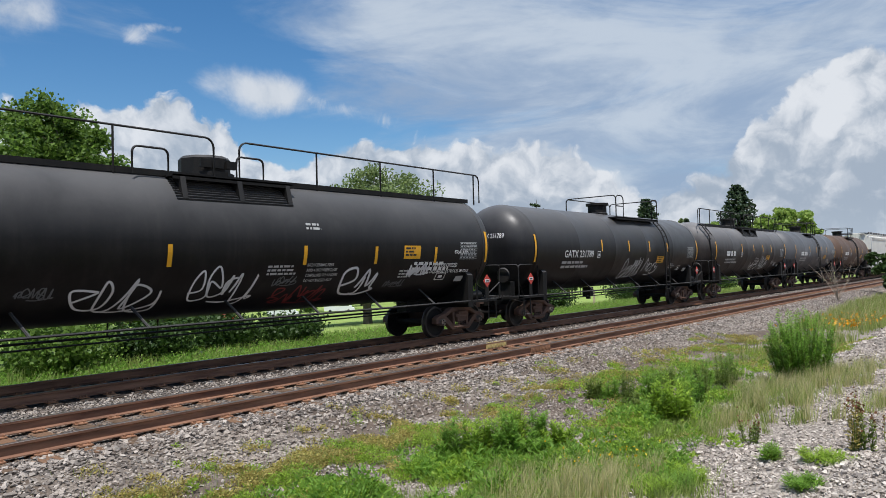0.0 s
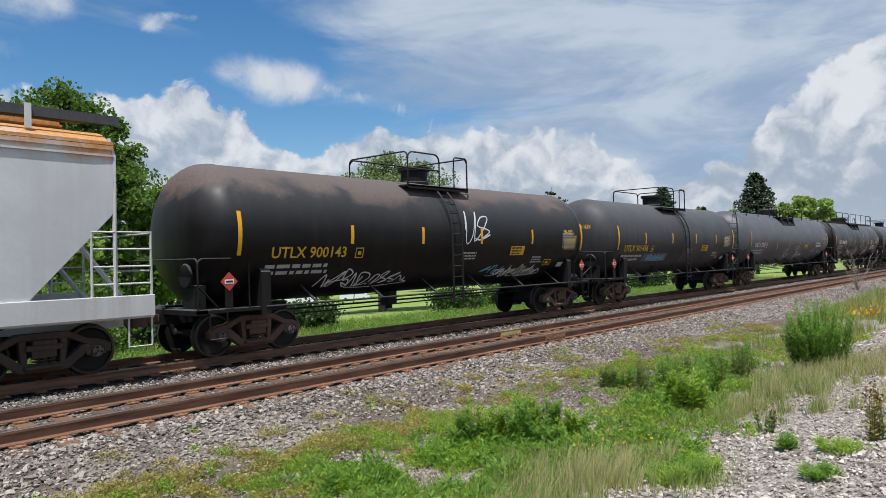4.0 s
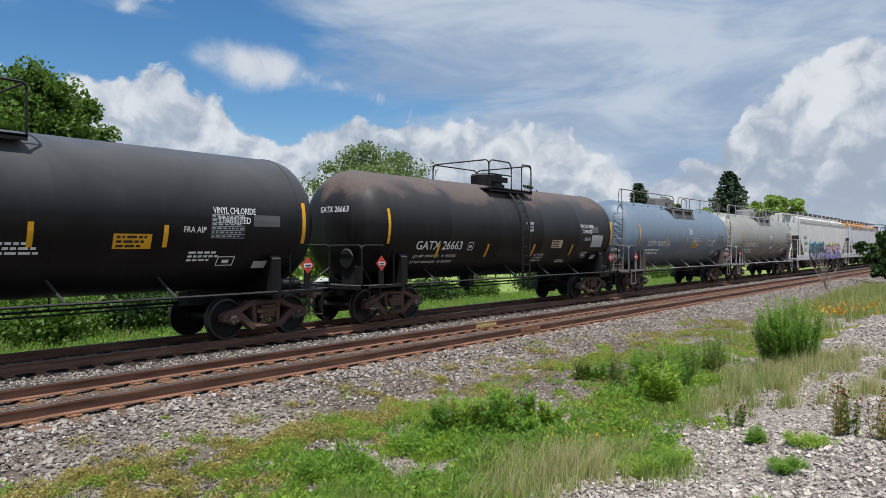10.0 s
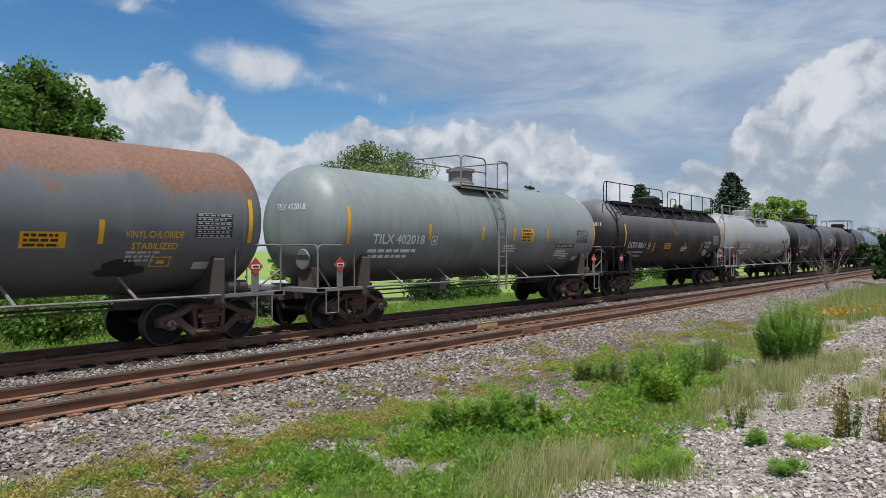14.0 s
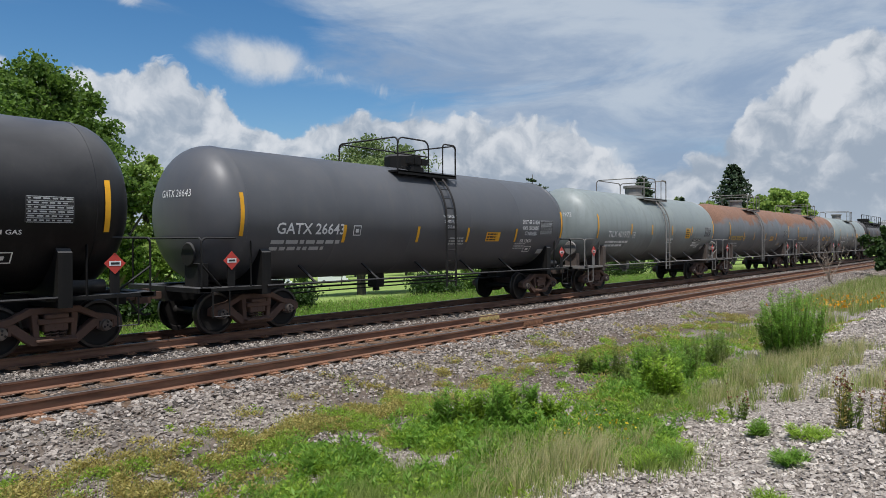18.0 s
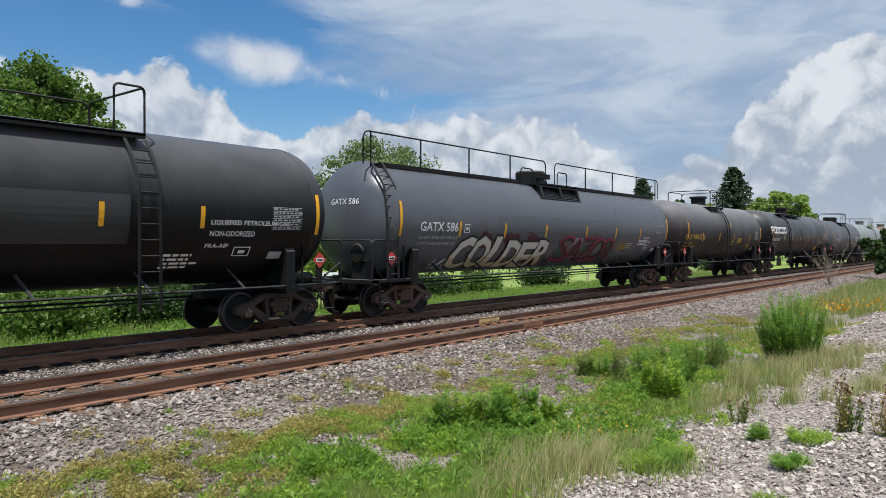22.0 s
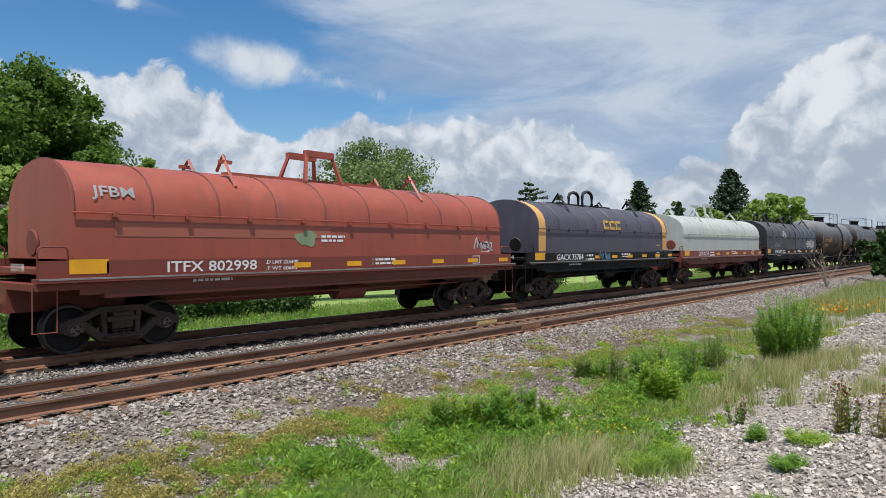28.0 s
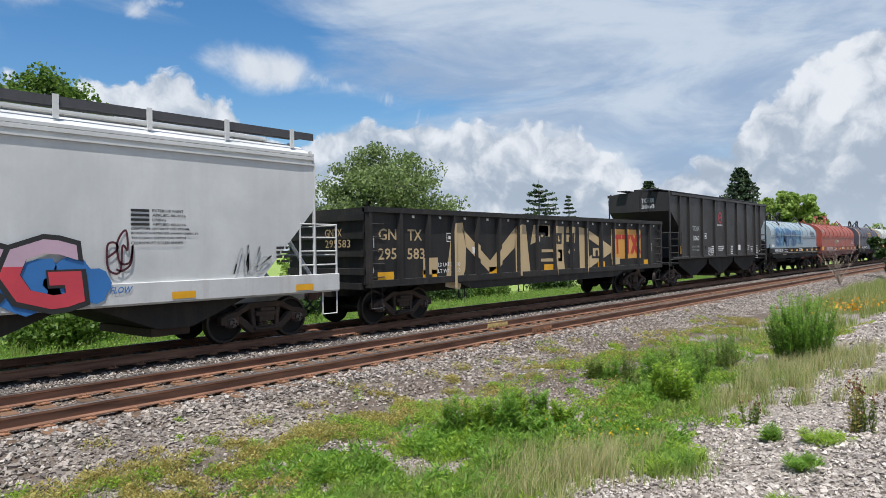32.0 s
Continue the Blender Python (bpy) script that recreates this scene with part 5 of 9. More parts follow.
def tag(car, x, z, w, h, mat, skin, seed, lw=0.04, n=3):
    """A sprayed scrawl: one looping cursive stroke with a tail under it."""
    rng = random.Random(seed)
    cell = h * rng.uniform(0.42, 0.55)
    count = max(2, int(w / cell))
    cell = w / count
    p = [Vector((-0.1 * cell, h * 0.3))]
    for k in range(count):
        u = k * cell
        kind = rng.choice(("loop", "peak", "bowl", "hook", "slash", "curl"))
        hi, lo = h * rng.uniform(0.6, 1.2), h * rng.uniform(-0.15, 0.3)
        q = {"loop": [(0.8, 0.5 * h), (0.55, hi), (-0.1, 0.7 * h), (0.1, lo), (0.95, lo), (1.2, 0.6 * h)],
             "peak": [(-0.2, lo), (0.35, hi), (0.55, lo), (1.0, hi * 0.8), (0.9, lo)],
             "bowl": [(0.1, hi), (-0.05, lo), (0.5, lo * 0.6), (1.1, hi), (0.8, lo)],
             "hook": [(0.4, hi), (0.0, lo), (0.2, 0.6 * h), (0.9, 0.7 * h), (0.6, lo)],
             "slash": [(1.1, hi), (-0.3, lo), (0.4, 0.45 * h), (1.2, 0.5 * h)],
             "curl": [(0.9, 0.8 * h), (0.3, hi), (0.1, 0.5 * h), (0.7, 0.4 * h), (0.9, 0.2 * h), (0.2, lo)]}[kind]
        p += [Vector((u + a * cell + rng.uniform(-.15, .15) * cell, b + rng.uniform(-.08, .08) * h)) for a, b in q]
    p += [Vector((w * 1.02, h * 0.1)), Vector((w * 0.6, -h * 0.12)), Vector((w * 0.3, -h * 0.05))]
    p = [p[0]] + p + [p[-1]]
    pts = []
    for i in range(len(p) - 3):
        a, b, c, d = p[i], p[i + 1], p[i + 2], p[i + 3]
        for j in range(6):
            t = j / 6
            pts.append(0.5 * ((2 * b) + (c - a) * t + (2 * a - 5 * b + 4 * c - d) * t * t + (3 * b - a - 3 * c + d) * t ** 3))
    bm = bmesh.new()
    prev = None
    for i in range(len(pts)):
        d = pts[min(i + 1, len(pts) - 1)] - pts[max(i - 1, 0)]
        if d.length < 1e-6:
            continue
        nrm = Vector((-d.y, d.x)).normalized() * lw * 0.5
        a, b = bm.verts.new((*(pts[i] + nrm), 0)), bm.verts.new((*(pts[i] - nrm), 0))
        if prev:
            bm.faces.new((prev[0], a, b, prev[1]))
        prev = (a, b)
    return part("graffiti", fit_mesh(bm, skin, x, z, 0.006, 0), mat, car, "sprayed graffiti tag")


def bold_piece(car, body, x, z, w, h, top, low, line, skin, split=0.5, rim=0.06, bold=0.05, seed=1, eps=0.012, label="broad sprayed letters with an outline"):
    """Fat overlapping sprayed letters, outlined, with a second colour in the lower part."""
    rng = random.Random(seed)
    share = [0.5 if ch in "I!1" else 1.0 for ch in body]
    unit = w / sum(share)
    for k, ch in enumerate(body):
        cw, start = unit * share[k], unit * sum(share[:k])
        dz, hh, sl = rng.uniform(-.05, .05) * h, h * rng.uniform(0.92, 1.04), rng.uniform(-0.1, 0.16)
        lw = cw * rng.uniform(1.08, 1.2) * (0.75 if share[k] < 1 else 1)
        for layer, (grow, mat) in enumerate(((rim, line), (0.0, top), (0.0, low))):
            if mat is None:
                continue
            bm = text_bm(ch, hh + 2 * grow, lw + 2 * grow, bold + grow * 0.2, sl)
            for v in bm.verts:
                v.co = (v.co.x + start - grow, v.co.y + dz - grow, 0)
            if layer and low:
                bmesh.ops.bisect_plane(bm, geom=list(bm.verts) + list(bm.edges) + list(bm.faces), plane_co=(0, split * h, 0), plane_no=(0, -1 if layer == 1 else 1, 0), clear_outer=True)
            if bm.faces:
                part("graffiti", fit_mesh(bm, skin, x, z, eps + 0.004 * k + (0.002 if layer else 0), h), mat, car, label)
            else:
                bm.free()


def blob_patch(car, x, z, w, h, mat, skin, seed, eps=0.004, label="soft sprayed colour cloud"):
    """An uneven rounded patch of sprayed paint."""
    rng = random.Random(seed)
    bm = bmesh.new()
    n = 26
    ph = [rng.uniform(0, 6.28) for _ in range(4)]
    rim = []
    for i in range(n):
        t = i / n * 6.283
        r = 1 + 0.14 * math.sin(3 * t + ph[0]) + 0.10 * math.sin(5 * t + ph[1]) + 0.06 * math.sin(8 * t + ph[2])
        rim.append((w * 0.5 * (1 + r * math.cos(t) * 0.9), h * 0.5 * (1 + r * math.sin(t) * 0.9)))
    mid = [(w * 0.5 + (a - w * 0.5) * 0.5, h * 0.5 + (b - h * 0.5) * 0.5) for a, b in rim]
    R = [bm.verts.new((a, b, 0)) for a, b in rim]
    Q = [bm.verts.new((a, b, 0)) for a, b in mid]
    for i in range(n):
        bm.faces.new((R[i], R[(i + 1) % n], Q[(i + 1) % n], Q[i]))
    bm.faces.new(Q)
    return part("graffiti", fit_mesh(bm, skin, x, z, eps, 0), mat, car, label)


# ---- tank cars
def placard(car, x, y, z, mat_bg):
    bm = bmesh.new()
    box(bm, x - 0.09, x + 0.09, y - 0.012, y + 0.012, z - 0.55, z - 0.1)
    part("placard_holder", bm, mat_bg, car)
    bm = bmesh.new()
    prism(bm, [(x - 0.2, z), (x, z - 0.2), (x + 0.2, z), (x, z + 0.2)], y - 0.024, y - 0.012)
    p = part("placard", bm, M_RED, car, "red diamond hazard placard")
    bm = bmesh.new()
    box(bm, x - 0.11, x + 0.11, y - 0.029, y - 0.025, z - 0.045, z + 0.045)
    part("number_panel", bm, M_WHITE, p)
    bm = bmesh.new()
    box(bm, x - 0.08, x + 0.08, y - 0.033, y - 0.030, z - 0.02, z + 0.02)
    part("number_bars", bm, M_BLACKINK, p)


def ladder_path(R, zc, z0, z1_angle):
    p = [(-(R + 0.14), z0), (-(R + 0.14), zc)]
    for i in range(1, 7):
        a = math.radians(z1_angle) * i / 6
        p.append((-(R + 0.14) * math.cos(a), zc + (R + 0.14) * math.sin(a)))
    return p


def ladder(car, x, path, mat, w=0.42, step=0.3):
    bm = bmesh.new()
    for s in (-1, 1):
        tube(bm, [(x + s * w / 2, y, z) for y, z in path], 0.032, 5)
    l = part("ladder", bm, mat, car, "steel side ladder")
    bm = bmesh.new()
    tube(bm, [(-w / 2, 0, 0), (w / 2, 0, 0)], 0.014, 5)
    rung = mesh_of("rung", bm, mat)
    d = 0.15
    for (ya, za), (yb, zb) in zip(path, path[1:]):
        seg = math.hypot(yb - ya, zb - za)
        while d < seg:
            part("rung", rung, None, l, at=pose(x, ya + (yb - ya) * d / seg, za + (zb - za) * d / seg))
            d += step
        d -= seg
    return l


def rails_at(car, name, curves, mat, r=0.022, label=""):
    for c in curves:
        bm = bmesh.new()
        tube(bm, c, r, 6)
        part(name, bm, mat, car, label)


def tank_car(L, R, zc, mat, label, style="ladder", fitmat=None, truckmat=None, xo=0.0, xl=None, housing="round", seams=4, rail=(-1, 1), plat=None, inset=0.62):
    car = tagged(new("tank_car"), label, "tank car", "cars of the freight train")
    fm = fitmat or M_BLACK
    um = M_UNDER if fitmat else M_BLACK
    h = L / 2
    hd = 0.57 * R
    x1 = h - inset
    xs = x1 - hd
    bm = bmesh.new()
    prof = []
    for i in range(13):
        a = math.pi / 2 * i / 12
        prof.append((-xs - hd * math.cos(a), R * math.sin(a) ** 0.86))
    ring = []
    for k in range(1, seams + 1):
        c = -xs + 2 * xs * k / (seams + 1)
        ring += [(c - 0.03, R), (c - 0.012, R + 0.003), (c + 0.012, R + 0.003), (c + 0.03, R)]
    prof += [(-xs + 0.03, R + 0.012), (-xs + 0.09, R + 0.012), (-xs + 0.1, R)] + ring + [(xs - 0.1, R), (xs - 0.09, R + 0.012), (xs - 0.03, R + 0.012)]
    prof += [(-a, r) for a, r in prof[12::-1]]
    lathe(bm, prof, "x", 56)
    bmesh.ops.translate(bm, verts=bm.verts, vec=(0, 0, zc))
    part("tank", mesh_of("tank", bm, mat, sharp=25), None, car)
    skin = tank_skin(R, zc)
    ib = 2.15
    for s in (-1, 1):
        truck(car, s * (h - ib), truckmat or M_TRUCK)
        # stub sill, saddle and draft box
        bm = bmesh.new()
        xa, xb = sorted((s * (h - 3.6), s * (h - 0.42)))
        box(bm, xa, xb, -0.2, 0.2, 0.74, 1.06)
        part("stub_sill", bm, um, car)
        bm = bmesh.new()
        xa, xb = sorted((s * (h - ib - 0.22), s * (h - ib + 0.22)))
        w = R * 0.93
        prism(bm, [(-w, 0.86), (w, 0.86), (w, zc - R * 0.55), (w * 0.93, zc - R * 0.5)] + [(0.85 * w * math.cos(t), zc - math.sqrt(max(0, R * R - (0.85 * w * math.cos(t)) ** 2)) + 0.02) for t in [0.3 + i * (math.pi - 0.6) / 8 for i in range(9)]] + [(-w * 0.93, zc - R * 0.5), (-w, zc - R * 0.55)], xa + 0.1, xb - 0.1, "x")
        part("bolster", bm, um, car)
        bm = bmesh.new()
        xa, xb = sorted((s * (h - ib - 0.3), s * (h - 0.5)))
        box(bm, xa, xb, -1.45, -1.02, 0.98, 1.05)
        box(bm, xa, xb, 1.02, 1.45, 0.98, 1.05)
        xa, xb = sorted((s * (h - 0.75), s * (h - 0.45)))
        box(bm, xa, xb, -1.45, 1.45, 0.96, 1.06)
        part("end_platform", bm, fm, car, "steel end platform with walkway")
        # end hand rails
        e = s * (h - 0.55)
        i2 = s * (h - 1.75)
        rails_at(car, "end_rail", [hoop((e, -1.42, 1.05), 1.05, (i2, -1.42, 1.05), 0.12), hoop((e, -1.42, 1.05), 1.05, (e, 1.42, 1.05), 0.12), [(e, -1.42, 1.55), (s * (h - 1.15), -1.2, 1.05)]], fm, 0.022, "bent steel grab rail")
        # sill step
        sx = s * (h - 1.0)
        rails_at(car, "step", [[(sx - 0.2, -1.44, 1.0), (sx - 0.2, -1.44, 0.45), (sx + 0.2, -1.44, 0.45), (sx + 0.2, -1.44, 1.0)]], fm, 0.02)
        bm = bmesh.new()
        prism(bm, [(s * (h - ib - 0.06), 1.0), (s * (h - ib + 0.12), 1.0), (s * (h - ib + 0.10), 1.62), (s * (h - ib + 0.0), 1.72), (s * (h - ib - 0.10), 1.62)], -1.42, -1.36)
        part("jacking_pad", bm, um, car)
        placard(car, s * (h - 1.25), -1.43, 1.62, fm)
    # brake gear on the rear end
    bm = bmesh.new()
    lathe(bm, [(-0.03, 0.24), (0.0, 0.27), (0.03, 0.24)], "x", 14)
    bmesh.ops.translate(bm, verts=bm.verts, vec=(-h + 0.68, -0.72, 1.75))
    part("brake_wheel", bm, fm, car)
    bm = bmesh.new()
    box(bm, -h + 0.75, -h + 1.0, -0.95, -0.45, 1.05, 1.55)
    part("brake_housing", bm, um, car)
    bm = bmesh.new()
    lathe(bm, [(-0.35, 0.02), (-0.34, 0.13), (0.34, 0.13), (0.35, 0.02)], "x", 12)
    bmesh.ops.translate(bm, verts=bm.verts, vec=(h - 1.7, -1.2, 1.2))
    part("air_reservoir", bm, um, car)
    # pipe along the lower side with struts
    rails_at(car, "side_rail", [[(-h + ib, -1.47, 1.04), (h - ib, -1.47, 1.04)]], fm, 0.028, "long grab rail along the lower side")
    k = -h + ib + 1.4
    while k < h - ib - 0.5:
        rails_at(car, "rail_strut", [[(k, -1.47, 1.04), (k - 0.14, -1.0, zc - math.sqrt(R * R - 1.0) + 0.01)]], fm, 0.03)
        k += 2.1
    # brake rod and valve gear under the belly
    bm = bmesh.new()
    tube(bm, [(-h + 3.5, -0.25, 0.72), (h - 3.5, -0.25, 0.78)], 0.02, 5)
    tube(bm, [(-h + 3.3, 0.35, 0.8), (h - 3.3, 0.35, 0.8)], 0.028, 5)
    for a in (-2.2, -1.1, 1.0, 2.0):
        tube(bm, [(a, 0.35, 0.8), (a, 0.3, 1.15)], 0.016, 4)
    part("brake_rod", bm, um, car)
    for a, b, c, d in ((-1.45, -1.15, -0.3, 0.74),) if style == "ladder" and seams else ():
        bm = bmesh.new()
        box(bm, a, b, c, c + 0.35, d, 1.11)
        lathe(bm, [(d - 0.12, 0.1), (d, 0.1)], "z", 10)
        bm.verts.ensure_lookup_table()
        bmesh.ops.translate(bm, verts=bm.verts[8:], vec=((a + b) / 2, c + 0.17, 0))
        part("bottom_valve", bm, fm, car)
    top = zc + R
    # housing over the valves
    bm = bmesh.new()
    if housing == "round":
        lathe(bm, [(top - 0.12, 0.44), (top + 0.02, 0.44), (top + 0.04, 0.40), (top + 0.34, 0.40), (top + 0.36, 0.48), (top + 0.46, 0.48), (top + 0.48, 0.2)], "z", 22)
    else:
        lathe(bm, [(top - 0.14, 0.66), (top + 0.02, 0.66), (top + 0.03, 0.57), (top + 0.34, 0.57), (top + 0.40, 0.52), (top + 0.41, 0.1)], "z", 10)
        for u in (-0.32, 0.0, 0.32):
            box(bm, u - 0.13, u + 0.13, -0.60, -0.5, top + 0.1, top + 0.28)
    bmesh.ops.translate(bm, verts=bm.verts, vec=(xo, 0, 0))
    part("valve_housing", bm, fm, car, "protective valve housing on the tank top")
    zp = zc + math.sqrt(R * R - 0.85 ** 2)
    pw = 0.95
    xa, xb = plat or ((xo - 1.5, xo + 1.05) if style == "ladder" else (xo - 1.45, xo + 1.55))
    for s in (-1, 1):
        bm = bmesh.new()
        box(bm, xa, xb, s * 0.95 - 0.27, s * 0.95 + 0.27, zp + 0.0, zp + 0.035)
        box(bm, xa, xb, s * 1.2 - 0.02, s * 1.2 + 0.02, zp - 0.06, zp + 0.05)
        n = int((xb - xa) / 0.12)
        for i in range(n):
            u = xa + (xb - xa) * (i + 0.5) / n
            box(bm, u - 0.015, u + 0.015, s * 0.95 - 0.25, s * 0.95 + 0.25, zp + 0.035, zp + 0.055)
        part("platform", bm, fm, car, "grated steel walkway on the tank top")
    if style == "ladder":
        y = -1.18
        rails_at(car, "hand_rail", [hoop((xa, y, zp), 0.95, (min(xo + 0.1, xb - 1.0) if plat else xo - 0.2, y, zp), 0.2), hoop((xb - 0.6, y, zp), 0.95, (xb, y, zp), 0.1), hoop((xa, y, zp), 0.95, (xa, -y, zp), 0.15),
                                    hoop((xa, -y, zp), 0.95, (xb, -y, zp), 0.2), hoop((xb, y, zp), 0.95, (xb, -y, zp), 0.15), [(xa, y, zp + 0.5), (min(xo + 0.1, xb - 1.0) if plat else xo - 0.2, y, zp + 0.5)]], fm, 0.024, "tubular safety rail")
        ladder(car, xl if xl is not None else xo, ladder_path(R, zc, 0.72, 47), fm)
    else:
        y = -1.12
        curves = [hoop((xo - 2.2, y + 0.1, zp), 0.55, (xo - 1.45, y + 0.1, zp), 0.12), hoop((xo + 0.1, y, zp), 0.55, (xo + 0.8, y, zp), 0.12)]
        # rails along the top with posts, broken at the housing
        rz, ry = zc + math.sqrt(R * R - 0.75 ** 2), -0.86
        up = 0.88 if style in ("long", "walk") else 0.62
        for side, u0, u1 in ((0, -x1 + 0.15, xo - 0.3), (1, xo + 0.35, x1 - 0.15)):
            if rail[side] == 0:
                continue
            curves.append(hoop((u0, ry, rz), up, (u1, ry, rz), 0.2))
            for i in range(1, 4):
                u = u0 + (u1 - u0) * i / 4
                curves.append([(u, ry, rz - 0.08), (u, ry, rz + up)])
            u = u0 + 0.28 if side == 0 else u1 - 0.28
            curves.append([(u, ry, rz - 0.08), (u, ry, rz + up)])
        rails_at(car, "hand_rail", curves, fm, 0.024, "tubular safety rail")
        for u in (xo - 1.25, xo + 0.1, xo + 1.4):
            bm = bmesh.new()
            a = math.radians(50)
            prism(bm, [(-1.22, zp + 0.0), (-0.9, zp), (-(R + 0.01) * math.cos(math.radians(34)), zc + (R + 0.01) * math.sin(math.radians(34)))], u - 0.06, u + 0.06, "x")
            part("bracket", bm, fm, car)
        # tread strips on the tank's shoulder below the walkway
        bm = bmesh.new()
        ta, tb = (-x1 + 0.9, x1 - 0.9) if style == "walk" else (xa, xb - 0.1)
        for i in range(8):
            a = math.radians(33 + 2.6 * i)
            yy, zz = -(R + 0.012) * math.cos(a), zc + (R + 0.012) * math.sin(a)
            box(bm, ta, tb, yy - 0.012, yy + 0.012, zz - 0.012, zz + 0.014)
        part("tread_plate", bm, fm, car, "ribbed anti-slip tread on the tank")
        if style in ("long", "walk"):
            bm = bmesh.new()
            zw = zc + math.sqrt(R * R - 0.75 ** 2) + 0.02
            box(bm, -x1 + 0.75, x1 - 0.75, -1.0 if style == "walk" else -0.85, -0.45, zw, zw + 0.045)
            box(bm, -x1 + 0.75, x1 - 0.75, -1.02 if style == "walk" else -0.87, -0.98 if style == "walk" else -0.83, zw - 0.06, zw + 0.06)
            part("running_board", bm, fm, car, "long grated running board")
            if style == "walk":
                u = -x1 + 1.2
                while u < x1 - 1:
                    bm = bmesh.new()
                    prism(bm, [(-1.0, zw), (-0.55, zw), (-1.24, zc + math.sqrt(max(0, R * R - 1.24 ** 2)))], u - 0.03, u + 0.03, "x")
                    part("bracket", bm, fm, car)
                    u += 1.25
            # ladder up the rear end
            px = -x1 + hd * 0.55
            ladder(car, px + 0.1, [(-(R - 0.1), 1.05), (-(R - 0.12), zc), (-(R * 0.86), zc + R * 0.5), (-0.9, zw + 0.05)], fm)
        else:
            bm = bmesh.new()
            for s in (-1, 1):
                tube(bm, [(-h + 0.62, s * 0.22 - 0.9, 1.05), (-h + 0.66, s * 0.22 - 0.9, zc + R * 0.45), (-h + 1.3, s * 0.22 - 0.6, top - 0.1)], 0.022, 5)
            l = part("ladder", bm, fm, car, "steel end ladder")
            for i in range(9):
                bm = bmesh.new()
                tube(bm, [(-h + 0.63, -1.12, 1.3 + 0.28 * i), (-h + 0.63, -0.68, 1.3 + 0.28 * i)], 0.014, 5)
                part("rung", bm, fm, l)
    coupler(car, L)
    return car, skin


def std_marks(car, skin, L, R, zc, mark, num, ink, small, plate=True, text_h=0.27, x=-0.62, tz=-0.36, tw=None, refl=None, seed=1, table=True, emergency="yellow", rows=2, head=True, rz=None, notice=None, tab=None, chem=None, mid=True, lines=()):
    """The usual marks on a tank's side: number, load limits, plate box, reflectors, test table, notice."""
    h = L / 2
    xt = x if abs(x) > 1 else x * h
    z = tz if tz > 0 else zc + tz
    if num is None:
        bars(car, xt, z + 0.02, 2.1, 1, text_h / 0.55, ink, skin, seed, name="mark_bars")
        end, head = xt + 2.2, False
    elif mark is None:
        bars(car, xt, z + 0.02, 0.75, 1, text_h / 0.55, ink, skin, seed, name="mark_bars")
        wn = 1.15
        letters(car, num, xt + 0.95, z, text_h, ink, skin, tw and tw * 0.55)
        end = xt + 0.95 + (tw * 0.55 if tw else 1.2)
    else:
        letters(car, mark + " " + num, xt, z, text_h, ink, skin, tw)
        end = xt + (tw or 2.2)
    for i, line in enumerate(lines):
        letters(car, line, xt + 0.02, z - 0.22 - 0.165 * i, 0.09, small, skin, 0.064 * len(line), name="load_lettering")
    if not lines:
        bars(car, xt - 0.1, z - 0.22, 2.1, rows, 0.17, small, skin, seed + 3)
    if plate:
        frame_box(car, end + 0.3, z - 0.02, 0.26, ink, skin)
    hd = 0.57 * R
    reflector(car, -(h - 1.45) - 0.05, zc - 0.5, 0.95, skin)
    reflector(car, (h - 1.45) - 0.05, zc - 0.5, 0.95, skin)
    for u in refl or (-0.30, -0.03, 0.2, 0.42):
        reflector(car, (u if refl else u * h) - 0.05, rz if rz else zc - 0.12, 0.45, skin)
    if table:
        grid_box(car, tab if tab else h - 2.75, zc - 0.4, 0.85, 0.5, M_BLACKINK if ink != M_BLACKINK else M_WHITE, M_STENCIL, skin, seed)
    if emergency:
        nx = notice if notice else 0.30 * h
        patch(car, nx, zc - 0.62, 0.75, 0.3, M_REFLECT if emergency == "yellow" else plain("cream_panel", (0.55, 0.47, 0.28), 0.6, 0, 0.2, 6, 0), skin, 0.005, "notice", "yellow emergency notice panel")
        bars(car, nx + 0.06, zc - 0.42, 0.6, 3, 0.09, M_BLACKINK, skin, seed + 9, 0.008)
    if mid:
        bars(car, 0.05 * h, zc - 0.55, 0.8, 3, 0.09, small, skin, seed + 5)
        bars(car, 0.48 * h, zc - 0.72, 0.7, 3, 0.09, small, skin, seed + 6)
    frame_box(car, h - 3.6, zc - 0.98, 0.24, ink, skin, 0.42)
    patch(car, h - 2.65, zc - 1.05, 0.36, 0.2, plain("grey_card", (0.5, 0.5, 0.48), 0.5, 0, 0.1, 6, 0), skin, 0.005, "card", "pale grey routing card")
    if chem:
        cx, cz, a, b = chem
        letters(car, a, cx, cz, 0.14, small if small != M_CREAM else M_WHITE, skin, 1.05)
        letters(car, b, cx + 0.12, cz - 0.2, 0.14, small if small != M_CREAM else M_WHITE, skin, 0.8)
    if head:
        # number on the rear head
        bm = text_bm((mark + " " if mark else "") + num, 0.16, 1.0)
        for v in bm.verts:
            y = -0.75 + v.co.x
            zz = zc + 0.35 + v.co.y
            q = min(0.999, math.hypot(y, zz - zc) / R)
            v.co = (-(h - 0.62 - hd) - hd * math.sqrt(1 - q ** 2.3) - 0.012, -y - 0.5, zz)
        for v in bm.verts:
            q = min(0.999, math.hypot(v.co.y, v.co.z - zc) / R)
            a = math.asin(min(1, q ** (1 / 0.86)))
            v.co.x = -(h - 0.62 - hd) - hd * math.cos(a) - 0.012
        part("head_lettering", bm, ink, car)


TRAIN = []   # (car, front end at time 0, length)


